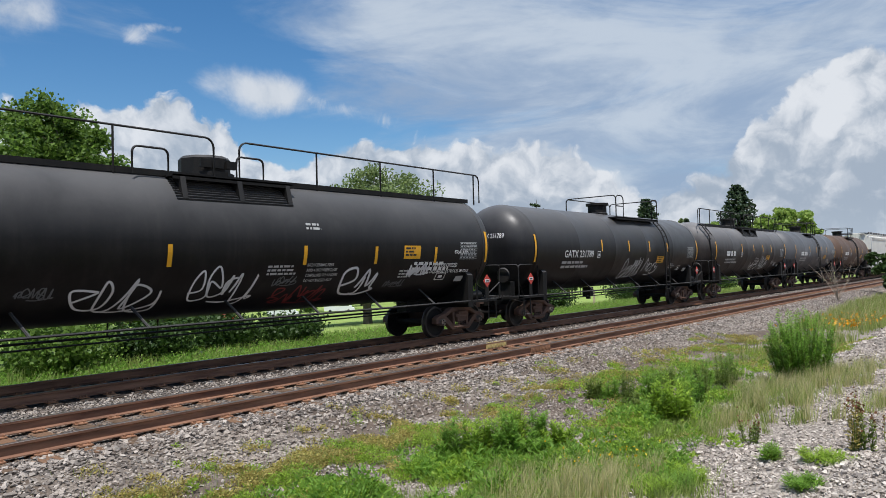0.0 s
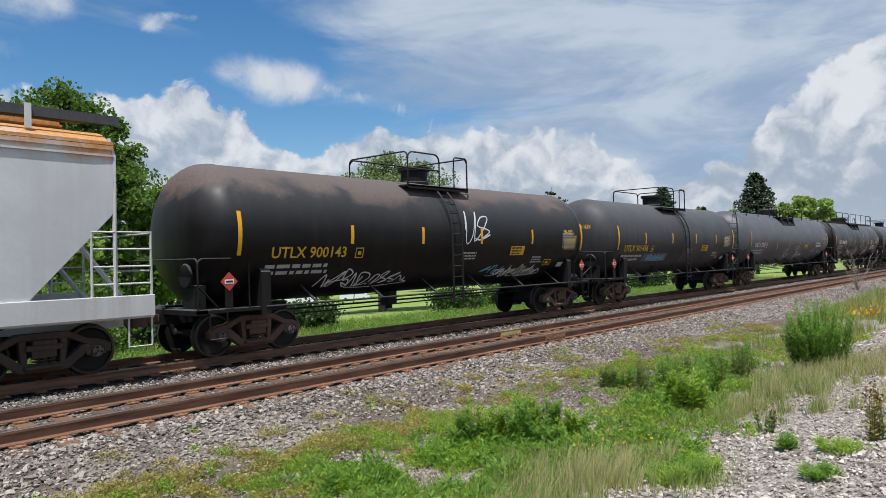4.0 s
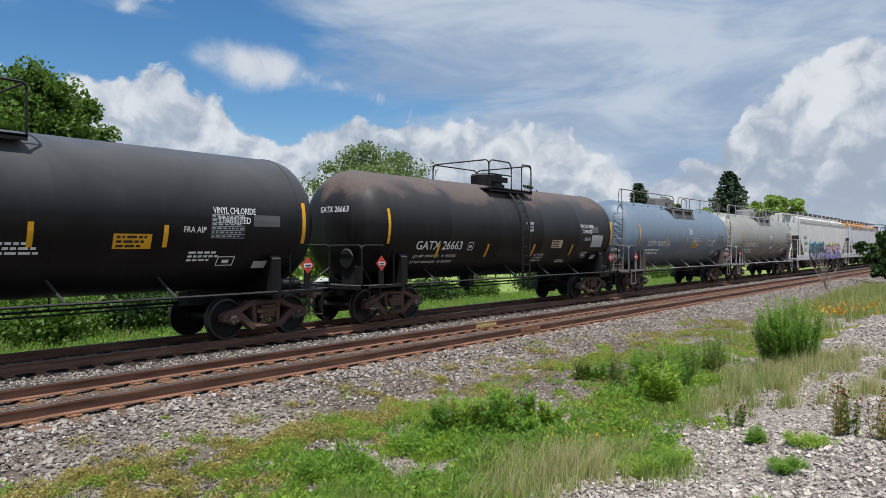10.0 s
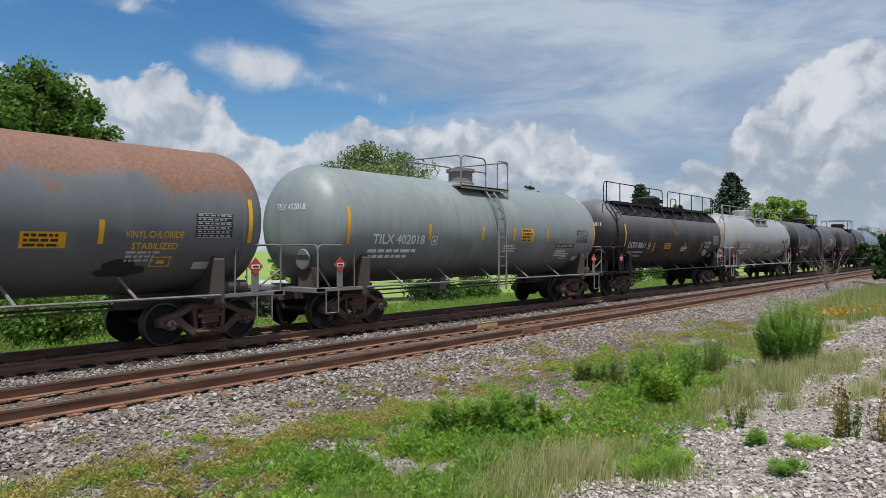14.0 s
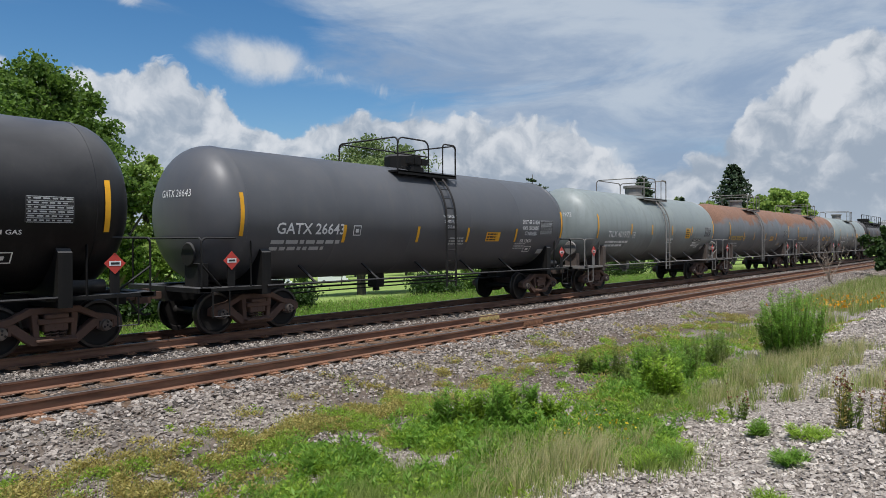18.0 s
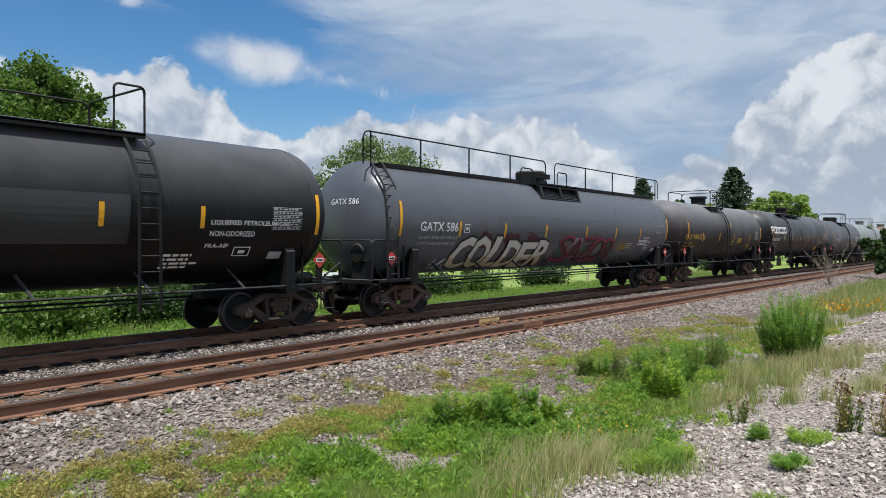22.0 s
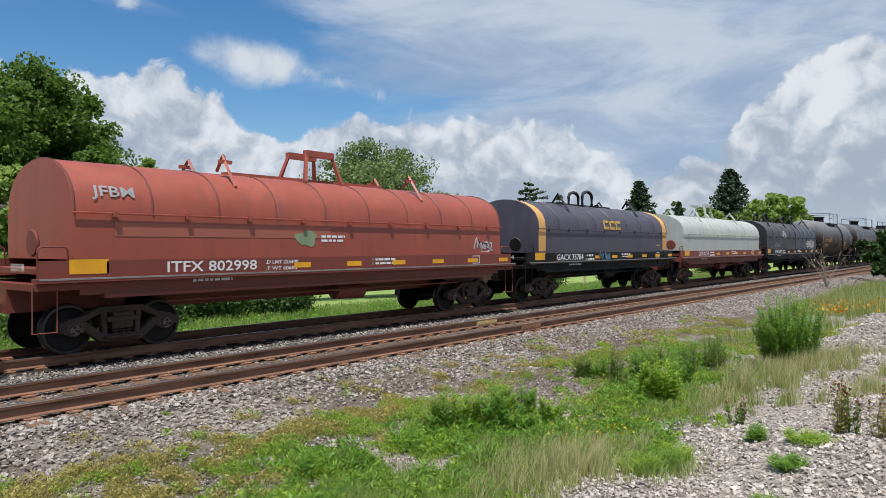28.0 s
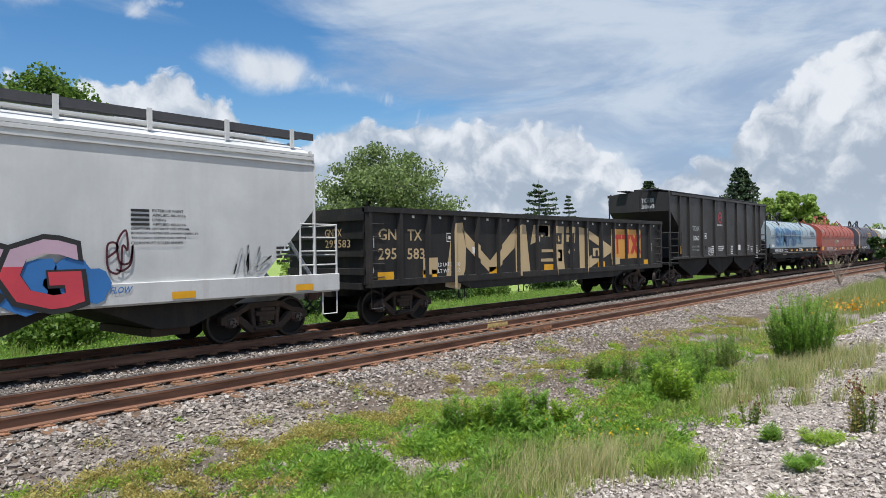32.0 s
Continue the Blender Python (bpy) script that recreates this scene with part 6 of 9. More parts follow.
# ---- covered hopper cars
def hopper_car(L, mat, sillmat, label, roofmat=None, ribs=False, bays=4, fm=None, eave=4.2, trims=True, truckmat=None, walk_mat=None):
    car = tagged(new("hopper_car"), label, "hopper car", "cars of the freight train")
    h = L / 2
    fm = fm or sillmat
    Y = 1.53
    xe = h - (0.6 if ribs else 1.15)
    zs = 1.42
    top = eave + (0.2 if ribs else 0.42)
    cut = 2.95 if not ribs else 3.5
    run = 1.45 if not ribs else 2.0
    st = [(-xe, cut), (-xe + run, zs), (xe - run, zs), (xe, cut)]
    if ribs:
        cut, run = 3.65, 1.42
        st = [(-xe, cut), (-xe + 1.38, 2.62), (-xe + run, zs), (xe - run, zs), (xe - 1.38, 2.62), (xe, cut)]
    bm = bmesh.new()
    rings = []
    for x, zb in st:
        bulge = 0.0 if ribs else 0.03
        sec = [(-Y, zb), (-Y - bulge, (zb + eave) / 2), (-Y, eave - 0.05), (-Y + 0.08, eave + 0.06), (-Y + 0.45, eave + (top - eave) * 0.6), (-0.7, top - 0.06), (0, top),
               (0.7, top - 0.06), (Y - 0.45, eave + (top - eave) * 0.6), (Y - 0.08, eave + 0.06), (Y, eave - 0.05), (Y + bulge, (zb + eave) / 2), (Y, zb)]
        rings.append([bm.verts.new((x, a, b)) for a, b in sec])
    for k, (a, b) in enumerate(zip(rings, rings[1:])):
        n = len(a)
        for i in range(n):
            f = bm.faces.new((a[i], b[i], b[(i + 1) % n], a[(i + 1) % n]))
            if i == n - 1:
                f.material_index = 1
    bm.faces.new(rings[0])
    bm.faces.new(rings[-1])
    # brown dirt on the slope sheets, darkened as well for the underside's shade
    grime_shade = mat if ribs else paint("slope_dirt_shade", (0.10, 0.082, 0.068), 0.85, (0.2, 0.13, 0.08), 0.5)
    part("body", mesh_of("body", bm, mat, grime_shade, sharp=20), None, car)
    skin = flat_skin(Y + 0.032 if not ribs else Y)
    for s in (-1, 1):
        truck(car, s * (h - (1.8 if ribs else 2.2)), truckmat or M_TRUCKG)
        bm = bmesh.new()
        if ribs:
            box(bm, -xe + 0.3, xe - 0.3, s * 1.5 - 0.05, s * 1.5 + 0.05, 1.36, 1.47)
        else:
            box(bm, -h + 0.42, h - 0.42, s * 1.53 - 0.06, s * 1.53 + 0.06, 1.05, 1.45)
            box(bm, -h + 0.42, h - 0.42, s * 1.45 - 0.1, s * 1.45 + 0.1, 1.02, 1.07)
        bmesh.ops.bevel(bm, geom=list(bm.edges), offset=0.012, segments=1, affect="EDGES")
        part("side_sill", bm, sillmat, car)
        if trims:
            for z, t in ((eave - 0.06, 0.035), (eave - 0.2, 0.02), (eave + 0.02, 0.03)):
                bm = bmesh.new()
                box(bm, -xe, xe, s * (Y + 0.015) - 0.03, s * (Y + 0.015) + 0.03, z - t, z + t)
                part("eave_trim", bm, mat, car)
        # end frame: deck, centre sill, slope braces
        e0, e1 = s * (h - 0.42), s * (h - 1.9)
        xa, xb = sorted((e0, e1))
        bm = bmesh.new()
        box(bm, xa, xb, -1.45, 1.45, 1.12, 1.2)
        xa, xb = sorted((e0, s * (h - 3.4)))
        box(bm, xa, xb, -0.25, 0.25, 0.78, 1.12)
        part("end_deck", bm, fm, car)
        for y in (-0.9, 0.9):
            bm = bmesh.new()
            tube(bm, [(s * (h - 0.6), y, 1.2), (s * (xe - 0.4), y, cut - 0.5)], 0.05, 6)
            part("slope_brace", bm, fm, car)
        # corner posts and ladders on both sides
        for sy in (-1, 1):
            y = sy * 1.52
            bm = bmesh.new()
            tube(bm, [(s * (xe + 0.02), y, 1.05), (s * (xe + 0.02), y, eave - 0.2), (s * (xe - 0.05), y * 0.97, eave + 0.12)], 0.045, 6)
            part("corner_post", bm, sillmat, car)
            bm = bmesh.new()
            xa, xb = s * (h - 0.46), s * (h - 1.55)
            tube(bm, [(xa, y, 1.05), (xa, y, 2.62), (xb, y, 2.62), (xb, y, 1.45)], 0.028, 6)
            l = part("ladder", bm, sillmat, car, "steel corner ladder")
            for k in range(4):
                bm = bmesh.new()
                tube(bm, [(xa, y, 1.35 + k * 0.32), (xb, y, 1.35 + k * 0.32)], 0.018, 5)
                part("rung", bm, sillmat, l)
            bm = bmesh.new()
            tube(bm, [(xa, y, 1.06), (xa, y, 0.5), (s * (h - 0.9), y, 0.5), (s * (h - 0.9), y, 1.06)], 0.02, 5)
            part("step", bm, sillmat, car)
        # cross rungs on the end
        rails_at(car, "end_rail", [[(s * (h - 0.46), -1.5, 2.6), (s * (h - 0.46), 1.5, 2.6)], [(s * (h - 0.46), -1.5, 1.9), (s * (h - 0.46), 1.5, 1.9)]], sillmat, 0.02)
        rails_at(car, "end_ladder", [[(s * (xe + 0.06), y, cut), (s * (xe + 0.06), y, top)] for y in (-0.55, -0.1)], mat, 0.03)
        # running boards on the roof
        bm = bmesh.new()
        lift = 0.02 if ribs else 0.10
        box(bm, -xe - 0.25, xe + 0.25, s * 0.75 - 0.25, s * 0.75 + 0.25, top + lift, top + lift + 0.03)
        if not ribs:
            box(bm, -xe - 0.25, xe + 0.25, s * 1.25 - 0.012, s * 1.25 + 0.012, top + 0.0, top + 0.17)
        part("running_board", bm, walk_mat or plain("walk_grating", (0.07, 0.07, 0.075), 0.7, 0.3, 0.3, 30), car, "dark grated roof walkway")
        k = -xe + 0.6
        while k < xe and not ribs:
            bm = bmesh.new()
            box(bm, k - 0.05, k + 0.05, s * 1.28 - 0.02, s * 1.28 + 0.02, eave + 0.2, top + 0.2)
            part("walk_bracket", bm, sillmat, car)
            k += 1.72
    # roof hatch
    bm = bmesh.new()
    box(bm, -xe + 0.4, xe - 0.4, -0.38, 0.38, top - 0.02, top + 0.12)
    bmesh.ops.bevel(bm, geom=list(bm.edges), offset=0.05, segments=2, affect="EDGES")
    part("hatch", bm, roofmat or mat, car)
    # discharge bays
    w = (2 * xe - 2 * run) / bays
    for i in range(bays):
        c = -xe + run + w * (i + 0.5)
        bm = bmesh.new()
        prism(bm, [(c - w * 0.5, 1.42), (c + w * 0.5, 1.42), (c + w * 0.46, 1.05), (c + 0.36, 0.5), (c - 0.36, 0.5), (c - w * 0.46, 1.05)], -1.3, 1.3)
        # bays take a dark colour for their shade under the pale body
        b = part("discharge_bay", bm, paint("bay_shade", (0.028, 0.026, 0.023), 0.8, (0.09, 0.07, 0.055), 0.4) if not ribs else M_BLACK, car)
        bm = bmesh.new()
        box(bm, c - 0.42, c + 0.42, -1.1, 1.1, 0.34, 0.5)
        part("gate", bm, M_TRUCKG, b)
    if ribs:
        for x in (-6.5, -5.3, -3.5, -1.7, 0.1, 1.9, 3.6, 5.3, 6.3):
            for s in (-1, 1):
                zb = zs if abs(x) < xe - run else zs + (cut - zs) * (abs(x) - xe + run) / run
                bm = bmesh.new()
                box(bm, x - 0.05, x + 0.05, s * (Y + 0.03) - 0.05, s * (Y + 0.03) + 0.05, zb, eave - 0.03)
                part("side_post", bm, mat, car)
        for s in (-1, 1):
            bm = bmesh.new()
            box(bm, -xe, xe, s * (Y + 0.02) - 0.07, s * (Y + 0.02) + 0.07, eave - 0.05, eave + 0.07)
            part("top_chord", bm, mat, car)
            bm = bmesh.new()
            box(bm, s * (xe + 0.01) - 0.02, s * (xe + 0.01) + 0.02, -1.5, 1.5, cut - 0.02, eave)
            part("end_sheet", bm, mat, car)
        for k in range(9):
            bm = bmesh.new()
            x = -xe + 1.0 + k * (2 * xe - 2) / 8
            box(bm, x - 0.42, x + 0.42, -0.5, 0.5, top + 0.02, top + 0.13)
            part("hatch", bm, mat, car)
    coupler(car, L)
    return car, skin


# ---- coil cars
def coil_car(L, hood_mat, frame_mat, label, hoods=1, hz=3.62, hood_len=None, lug="arch", truckmat=None, bandmat=None, seam_mat=None):
    car = tagged(new("coil_car"), label, "coil car", "cars of the freight train")
    h = L / 2
    for s in (-1, 1):
        truck(car, s * (h - 2.15), truckmat or M_TRUCKG)
        # side sill: web with two flanges
        bm = bmesh.new()
        box(bm, -h + 0.5, h - 0.5, s * 1.48 - 0.03, s * 1.48 + 0.03, 1.43, 1.74)
        part("side_sill", bm, frame_mat, car)
        bm = bmesh.new()
        box(bm, -h + 0.45, h - 0.45, s * 1.50 - 0.16, s * 1.50 + 0.16, 1.36, 1.43)
        part("deck_flange", bm, frame_mat, car)
        # pale strip painted in where the deck edge catches the sun
        bm = bmesh.new()
        box(bm, -h + 0.45, h - 0.45, s * 1.645 - 0.02, s * 1.645 + 0.022, 1.405, 1.436)
        part("edge_strip", bm, plain("sunlit_edge", (0.26, 0.235, 0.21), 0.6, 0.2, 0.4, 5), car, "pale strip painting the sunlit edge of the deck")
        bm = bmesh.new()
        box(bm, -h + 1.2, h - 1.2, s * 1.45 - 0.03, s * 1.45 + 0.03, 1.12, 1.36)
        part("lower_web", bm, frame_mat, car)
        bm = bmesh.new()
        box(bm, -h + 1.6, h - 1.6, s * 1.45 - 0.1, s * 1.45 + 0.1, 1.05, 1.12)
        part("lower_flange", bm, frame_mat, car)
        bm = bmesh.new()
        xa, xb = sorted((s * (h - 0.42), s * (h - 2.4)))
        box(bm, xa, xb, -1.5, 1.5, 1.22, 1.34)
        xa, xb = sorted((s * (h - 0.42), s * (h - 3.2)))
        box(bm, xa, xb, -0.3, 0.3, 0.78, 1.22)
        part("end_platform", bm, frame_mat, car)
        rails_at(car, "grab_rail", [hoop((s * (h - 0.5), -1.45, 1.36), 0.62, (s * (h - 1.0), -1.45, 1.36), 0.08), hoop((s * (h - 0.5), 1.45, 1.36), 0.62, (s * (h - 1.0), 1.45, 1.36), 0.08)], frame_mat, 0.018)
        rails_at(car, "step", [[(s * (h - 0.6) - 0.2, -1.5, 1.3), (s * (h - 0.6) - 0.2, -1.5, 0.5), (s * (h - 0.6) + 0.2, -1.5, 0.5), (s * (h - 0.6) + 0.2, -1.5, 1.3)]], frame_mat, 0.018)
        for k in range(8):
            x = -h + 1.7 + k * (L - 3.4) / 7
            bm = bmesh.new()
            prism(bm, [(x - 0.04, 1.42), (x + 0.04, 1.42), (x + 0.04, 1.72), (x - 0.04, 1.72)], s * 1.505, s * 1.516)
            part("stake", bm, frame_mat, car)
    bm = bmesh.new()
    box(bm, -h + 0.6, h - 0.6, -1.3, 1.3, 1.5, 1.6)
    box(bm, -h + 2.6, h - 2.6, -0.3, 0.3, 0.72, 1.5)
    part("trough", bm, frame_mat, car)
    bm = bmesh.new()
    lathe(bm, [(-0.5, 0.02), (-0.48, 0.2), (0.48, 0.2), (0.5, 0.02)], "x", 12)
    bmesh.ops.translate(bm, verts=bm.verts, vec=(0.4, -1.0, 0.85))
    part("air_reservoir", bm, frame_mat, car)
    bm = bmesh.new()
    tube(bm, [(-h + 3.0, -1.2, 0.9), (h - 3.0, -1.2, 0.9)], 0.025, 5)
    part("brake_pipe", bm, frame_mat, car)
    bm = bmesh.new()
    lathe(bm, [(-0.03, 0.22), (0.0, 0.25), (0.03, 0.22)], "x", 14)
    bmesh.ops.translate(bm, verts=bm.verts, vec=(-h + 0.62, -0.95, 2.05))
    part("brake_wheel", bm, frame_mat, car)
    Y, zsh, zb = 1.47, 2.58, 1.76
    ry = Y
    rz = hz - zsh

    def sec():
        p = [(-Y, zb), (-Y, zsh)]
        for i in range(1, 14):
            a = math.pi * i / 14
            p.append((-ry * math.cos(a), zsh + rz * math.sin(a) ** 0.8))
        return p + [(Y, zsh), (Y, zb)]
    total = hood_len or (L - 1.9)
    spans = [(-total / 2, total / 2)] if hoods == 1 else [(-total / 2, total * 0.03), (total * 0.04, total / 2)]
    for k, (xa, xb) in enumerate(spans):
        hm = hood_mat[k] if isinstance(hood_mat, tuple) else hood_mat
        bm = bmesh.new()
        prism(bm, sec(), xa, xb, "x")
        for f in bm.faces:
            f.smooth = True
        hood = part("hood", mesh_of("hood", bm, hm, sharp=30), None, car, "rounded steel coil cover")
        # raised ribs over the cover
        n = max(3, round((xb - xa) / 1.42))
        for i in range(n + 1):
            x = xa + 0.03 + (xb - xa - 0.06) * i / n
            bm = bmesh.new()
            tube(bm, [(x, a * 1.006, (b - zsh) * 1.006 + zsh) for a, b in sec()[1:-1]], 0.02, 4)
            part("seam", bm, seam_mat or hm, hood)
        for s in (-1, 1):
            bm = bmesh.new()
            tube(bm, [(xa - 0.02, s * (Y + 0.045), zsh + 0.02), (xb + 0.02, s * (Y + 0.045), zsh + 0.02)], 0.017, 5)
            part("clamp_rod", bm, hm, hood, "clamping rod along the cover")
            for i in range(n):
                x = xa + (xb - xa) * (i + 0.5) / n
                bm = bmesh.new()
                box(bm, x - 0.05, x + 0.05, s * (Y + 0.035) - 0.045, s * (Y + 0.035) + 0.045, zsh - 0.05, zsh + 0.06)
                part("clamp", bm, hm, hood)
            bm = bmesh.new()
            box(bm, xa, xb, s * Y - 0.03, s * Y + 0.03, zb - 0.02, zb + 0.05)
            part("lower_rim", bm, hm, hood)
        bm = bmesh.new()
        mid = (xa + xb) / 2
        lx = 2.6 if hoods == 1 else 1.6
        box(bm, mid - lx, mid + lx, -0.12, 0.12, hz - 0.03, hz + 0.07)
        part("lifting_beam", bm, hm if lug == "post" else frame_mat, hood)
        for u in (mid - lx - 0.5, mid + lx + 0.5):
            # A-shaped stacking brackets
            for sy in (-1, 1):
                bm = bmesh.new()
                z0 = zsh + rz * 0.66
                tube(bm, [(u, sy * 1.2, z0), (u - 0.02, sy * 0.82, hz + 0.2), (u + 0.02, sy * 0.70, hz + 0.36), (u + 0.02, sy * 0.45, hz + 0.02)], 0.045, 4)
                box(bm, u - 0.16, u + 0.16, sy * 0.80 - 0.04, sy * 0.80 + 0.04, hz + 0.16, hz + 0.24)
                part("stacking_bracket", bm, hm if lug == "post" else frame_mat, hood)
        for sy in (-1, 1):
            bm = bmesh.new()
            if lug == "arch":
                tube(bm, [(mid - 0.42, sy * 0.32, hz + 0.0), (mid - 0.42, sy * 0.32, hz + 0.42)] + [(mid + 0.42 * -math.cos(t * math.pi / 6), sy * 0.32, hz + 0.42 + 0.2 * math.sin(t * math.pi / 6)) for t in range(1, 6)] + [(mid + 0.42, sy * 0.32, hz + 0.42), (mid + 0.42, sy * 0.32, hz)], 0.07, 6)
            else:
                tube(bm, [(mid - 0.62, sy * 0.55, hz - 0.06), (mid - 0.42, sy * 0.35, hz + 0.7), (mid + 0.42, sy * 0.35, hz + 0.7), (mid + 0.62, sy * 0.55, hz - 0.06)], 0.06, 4)
                box(bm, mid - 0.46, mid + 0.46, sy * 0.35 - 0.08, sy * 0.35 + 0.08, hz + 0.62, hz + 0.78)
            part("lifting_lug", bm, hm if lug == "post" else frame_mat, hood)
        if bandmat:
            for u0, u1 in ((xa + 0.02, xa + 0.5), (xb - 0.5, xb - 0.02)):
                bm = bmesh.new()
                p = [(a * 1.004, (b - zb) * 1.003 + zb) for a, b in sec()]
                lo = [bm.verts.new((u0, a, b)) for a, b in p]
                hi = [bm.verts.new((u1, a, b)) for a, b in p]
                for i in range(len(p) - 1):
                    bm.faces.new((lo[i], hi[i], hi[i + 1], lo[i + 1]))
                part("band", bm, bandmat, hood, "yellow painted end band")

    def skin(x, z0, dv, eps):
        z = z0 + dv
        if z < zb:
            return (x, -(1.51 + eps), z)
        if z <= zsh:
            return (x, -(Y + 0.003 + eps), z)
        t = min(1, ((z - zsh) / rz) ** (1 / 0.8))
        return (x, -(ry * math.sqrt(1 - t * t) + 0.012 + eps), z + eps * t + 0.008)
    coupler(car, L)
    return car, skin


# ---- gondola
RIBS = {}


def gondola(L, mat, label):
    car = tagged(new("gondola_car"), label, "gondola car", "cars of the freight train")
    h = L / 2
    Y, z0, z1 = 1.48, 1.12, 2.98
    xe = h - 0.55
    for s in (-1, 1):
        truck(car, s * (h - 2.35), M_TRUCKG)
        bm = bmesh.new()
        box(bm, -xe, xe, s * Y - 0.02, s * Y + 0.02, z0, z1)
        part("side_wall", bm, mat, car)
        bm = bmesh.new()
        box(bm, -xe - 0.03, xe + 0.03, s * (Y + 0.04) - 0.1, s * (Y + 0.04) + 0.1, z1 - 0.02, z1 + 0.12)
        part("top_rail", bm, mat, car)
        bm = bmesh.new()
        prism(bm, [(-xe, z0 - 0.08), (xe, z0 - 0.08), (xe, z0 + 0.1), (-xe, z0 + 0.1)], s * (Y + 0.05) - 0.07, s * (Y + 0.05) + 0.07)
        prism(bm, [(-xe + 3.6, z0 - 0.08), (-xe + 4.4, z0 - 0.32), (xe - 4.4, z0 - 0.32), (xe - 3.6, z0 - 0.08)], s * (Y + 0.02) - 0.03, s * (Y + 0.02) + 0.03)
        part("side_sill", bm, mat, car)
        n = 17
        for i in range(n):
            x = -xe + 0.08 + (2 * xe - 0.16) * i / (n - 1)
            bm = bmesh.new()
            prism(bm, [(x - 0.10, s * (Y + 0.02)), (x - 0.055, s * (Y + 0.13)), (x + 0.055, s * (Y + 0.13)), (x + 0.10, s * (Y + 0.02))], z0 + 0.02, z1 - 0.02, "z")
            part("side_post", bm, mat, car)
            if s < 0 and 0 < i < n - 1:
                bm = bmesh.new()
                xx = x + xe / (n - 1)
                box(bm, xx - 0.05, xx + 0.05, -(Y + 0.028), -(Y + 0.02), z1 - 0.13, z1 - 0.06)
                part("lading_strap_mark", bm, M_WHITE, car)
        # end wall
        e = s * xe
        bm = bmesh.new()
        box(bm, e - 0.03, e + 0.03, -Y, Y, z0, z1 + 0.1)
        part("end_wall", bm, mat, car)
        for k in range(4):
            bm = bmesh.new()
            z = z0 + 0.25 + k * 0.46
            box(bm, min(e, e + s * 0.14), max(e, e + s * 0.14), -Y, Y, z, z + 0.16)
            part("end_beam", bm, mat, car)
        bm = bmesh.new()
        xa, xb = sorted((e, s * (h - 0.42)))
        box(bm, xa, xb, -1.4, 1.4, 1.0, 1.16)
        xa, xb = sorted((s * (h - 0.42), s * (h - 3.4)))
        box(bm, xa, xb, -0.3, 0.3, 0.78, 1.1)
        part("end_platform", bm, mat, car)
        for k in range(5):
            bm = bmesh.new()
            x = s * (xe - 0.35)
            tube(bm, [(x - 0.2, -(Y + 0.04), 1.3 + 0.34 * k), (x - 0.2, -(Y + 0.12), 1.3 + 0.34 * k), (x + 0.2, -(Y + 0.12), 1.3 + 0.34 * k), (x + 0.2, -(Y + 0.04), 1.3 + 0.34 * k)], 0.014, 5)
            part("grab_iron", bm, mat, car)
        rails_at(car, "step", [[(s * (xe - 0.35) - 0.2, -1.52, 1.05), (s * (xe - 0.35) - 0.2, -1.52, 0.5), (s * (xe - 0.35) + 0.2, -1.52, 0.5), (s * (xe - 0.35) + 0.2, -1.52, 1.05)]], mat, 0.018)
    bm = bmesh.new()
    box(bm, -xe, xe, -Y, Y, z0 - 0.02, z0 + 0.05)
    box(bm, -h + 3.0, h - 3.0, -0.35, 0.35, 0.72, z0)
    part("floor", bm, mat, car)
    for x in (-5.2, -2.0, 1.4, 4.6):
        rails_at(car, "hanger", [[(x, -1.3, z0 - 0.1), (x, -1.3, 0.55), (x + 0.3, -1.3, 0.55), (x + 0.3, -1.3, z0 - 0.1)]], mat, 0.018)
    coupler(car, L)
    RIBS[car] = ([-xe + 0.08 + (2 * xe - 0.16) * i / 16 for i in range(17)], Y + 0.13)
    return car, flat_skin(Y + 0.02)


def wild_piece(car, x, z, w, h, fill, line, skin, seed, n=5, label="large illegible sprayed piece with dark outlines"):
    """Angular overlapping shapes with an outline, as in a sprayed piece."""
    rng = random.Random(seed)
    for k in range(n):
        cx = w * (k + 0.5) / n
        ww = w / n * 0.62
        pts = []
        m = 11
        for i in range(m):
            t = i / m * 6.283
            r = rng.uniform(0.55, 1.05)
            pts.append((cx + ww * r * math.cos(t), h * 0.5 + h * 0.5 * r * math.sin(t)))
        for grow, mat, eps in ((0.07, line, 0.008 + 0.0012 * k), (0.0, fill[k % len(fill)], 0.0145 + 0.0012 * k)):
            bm = bmesh.new()
            c0 = (cx, h * 0.5)
            bm.faces.new([bm.verts.new((a + (a - c0[0]) * grow / ww * 0.8 if grow else a, b + (b - c0[1]) * grow / (h * 0.5) * 0.8 if grow else b, 0)) for a, b in pts])
            part("graffiti", fit_mesh(bm, skin, x, z, eps, 0), mat, car, label)
        bm = bmesh.new()
        a, b = rng.uniform(-0.25, 0.05) * ww, rng.uniform(0.3, 0.55) * h
        bm.faces.new([bm.verts.new((cx + a + u * ww, b + v * h, 0)) for u, v in ((0, 0), (0.35, 0.04), (0.42, 0.16), (0.1, 0.2))])
        part("graffiti", fit_mesh(bm, skin, x, z, 0.021 + 0.0012 * k, 0), line, car, label)


def ribbon(pts, wide):
    """A thick bent stroke as one outline, with mitred corners."""
    left, right = [], []
    n = len(pts)
    for i, (x, y) in enumerate(pts):
        a, b = pts[max(0, i - 1)], pts[min(n - 1, i + 1)]
        dx, dy = b[0] - a[0], b[1] - a[1]
        l = math.hypot(dx, dy) or 1
        nx, ny = -dy / l * wide / 2, dx / l * wide / 2
        left.append((x + nx, y + ny))
        right.append((x - nx, y - ny))
    return left, right


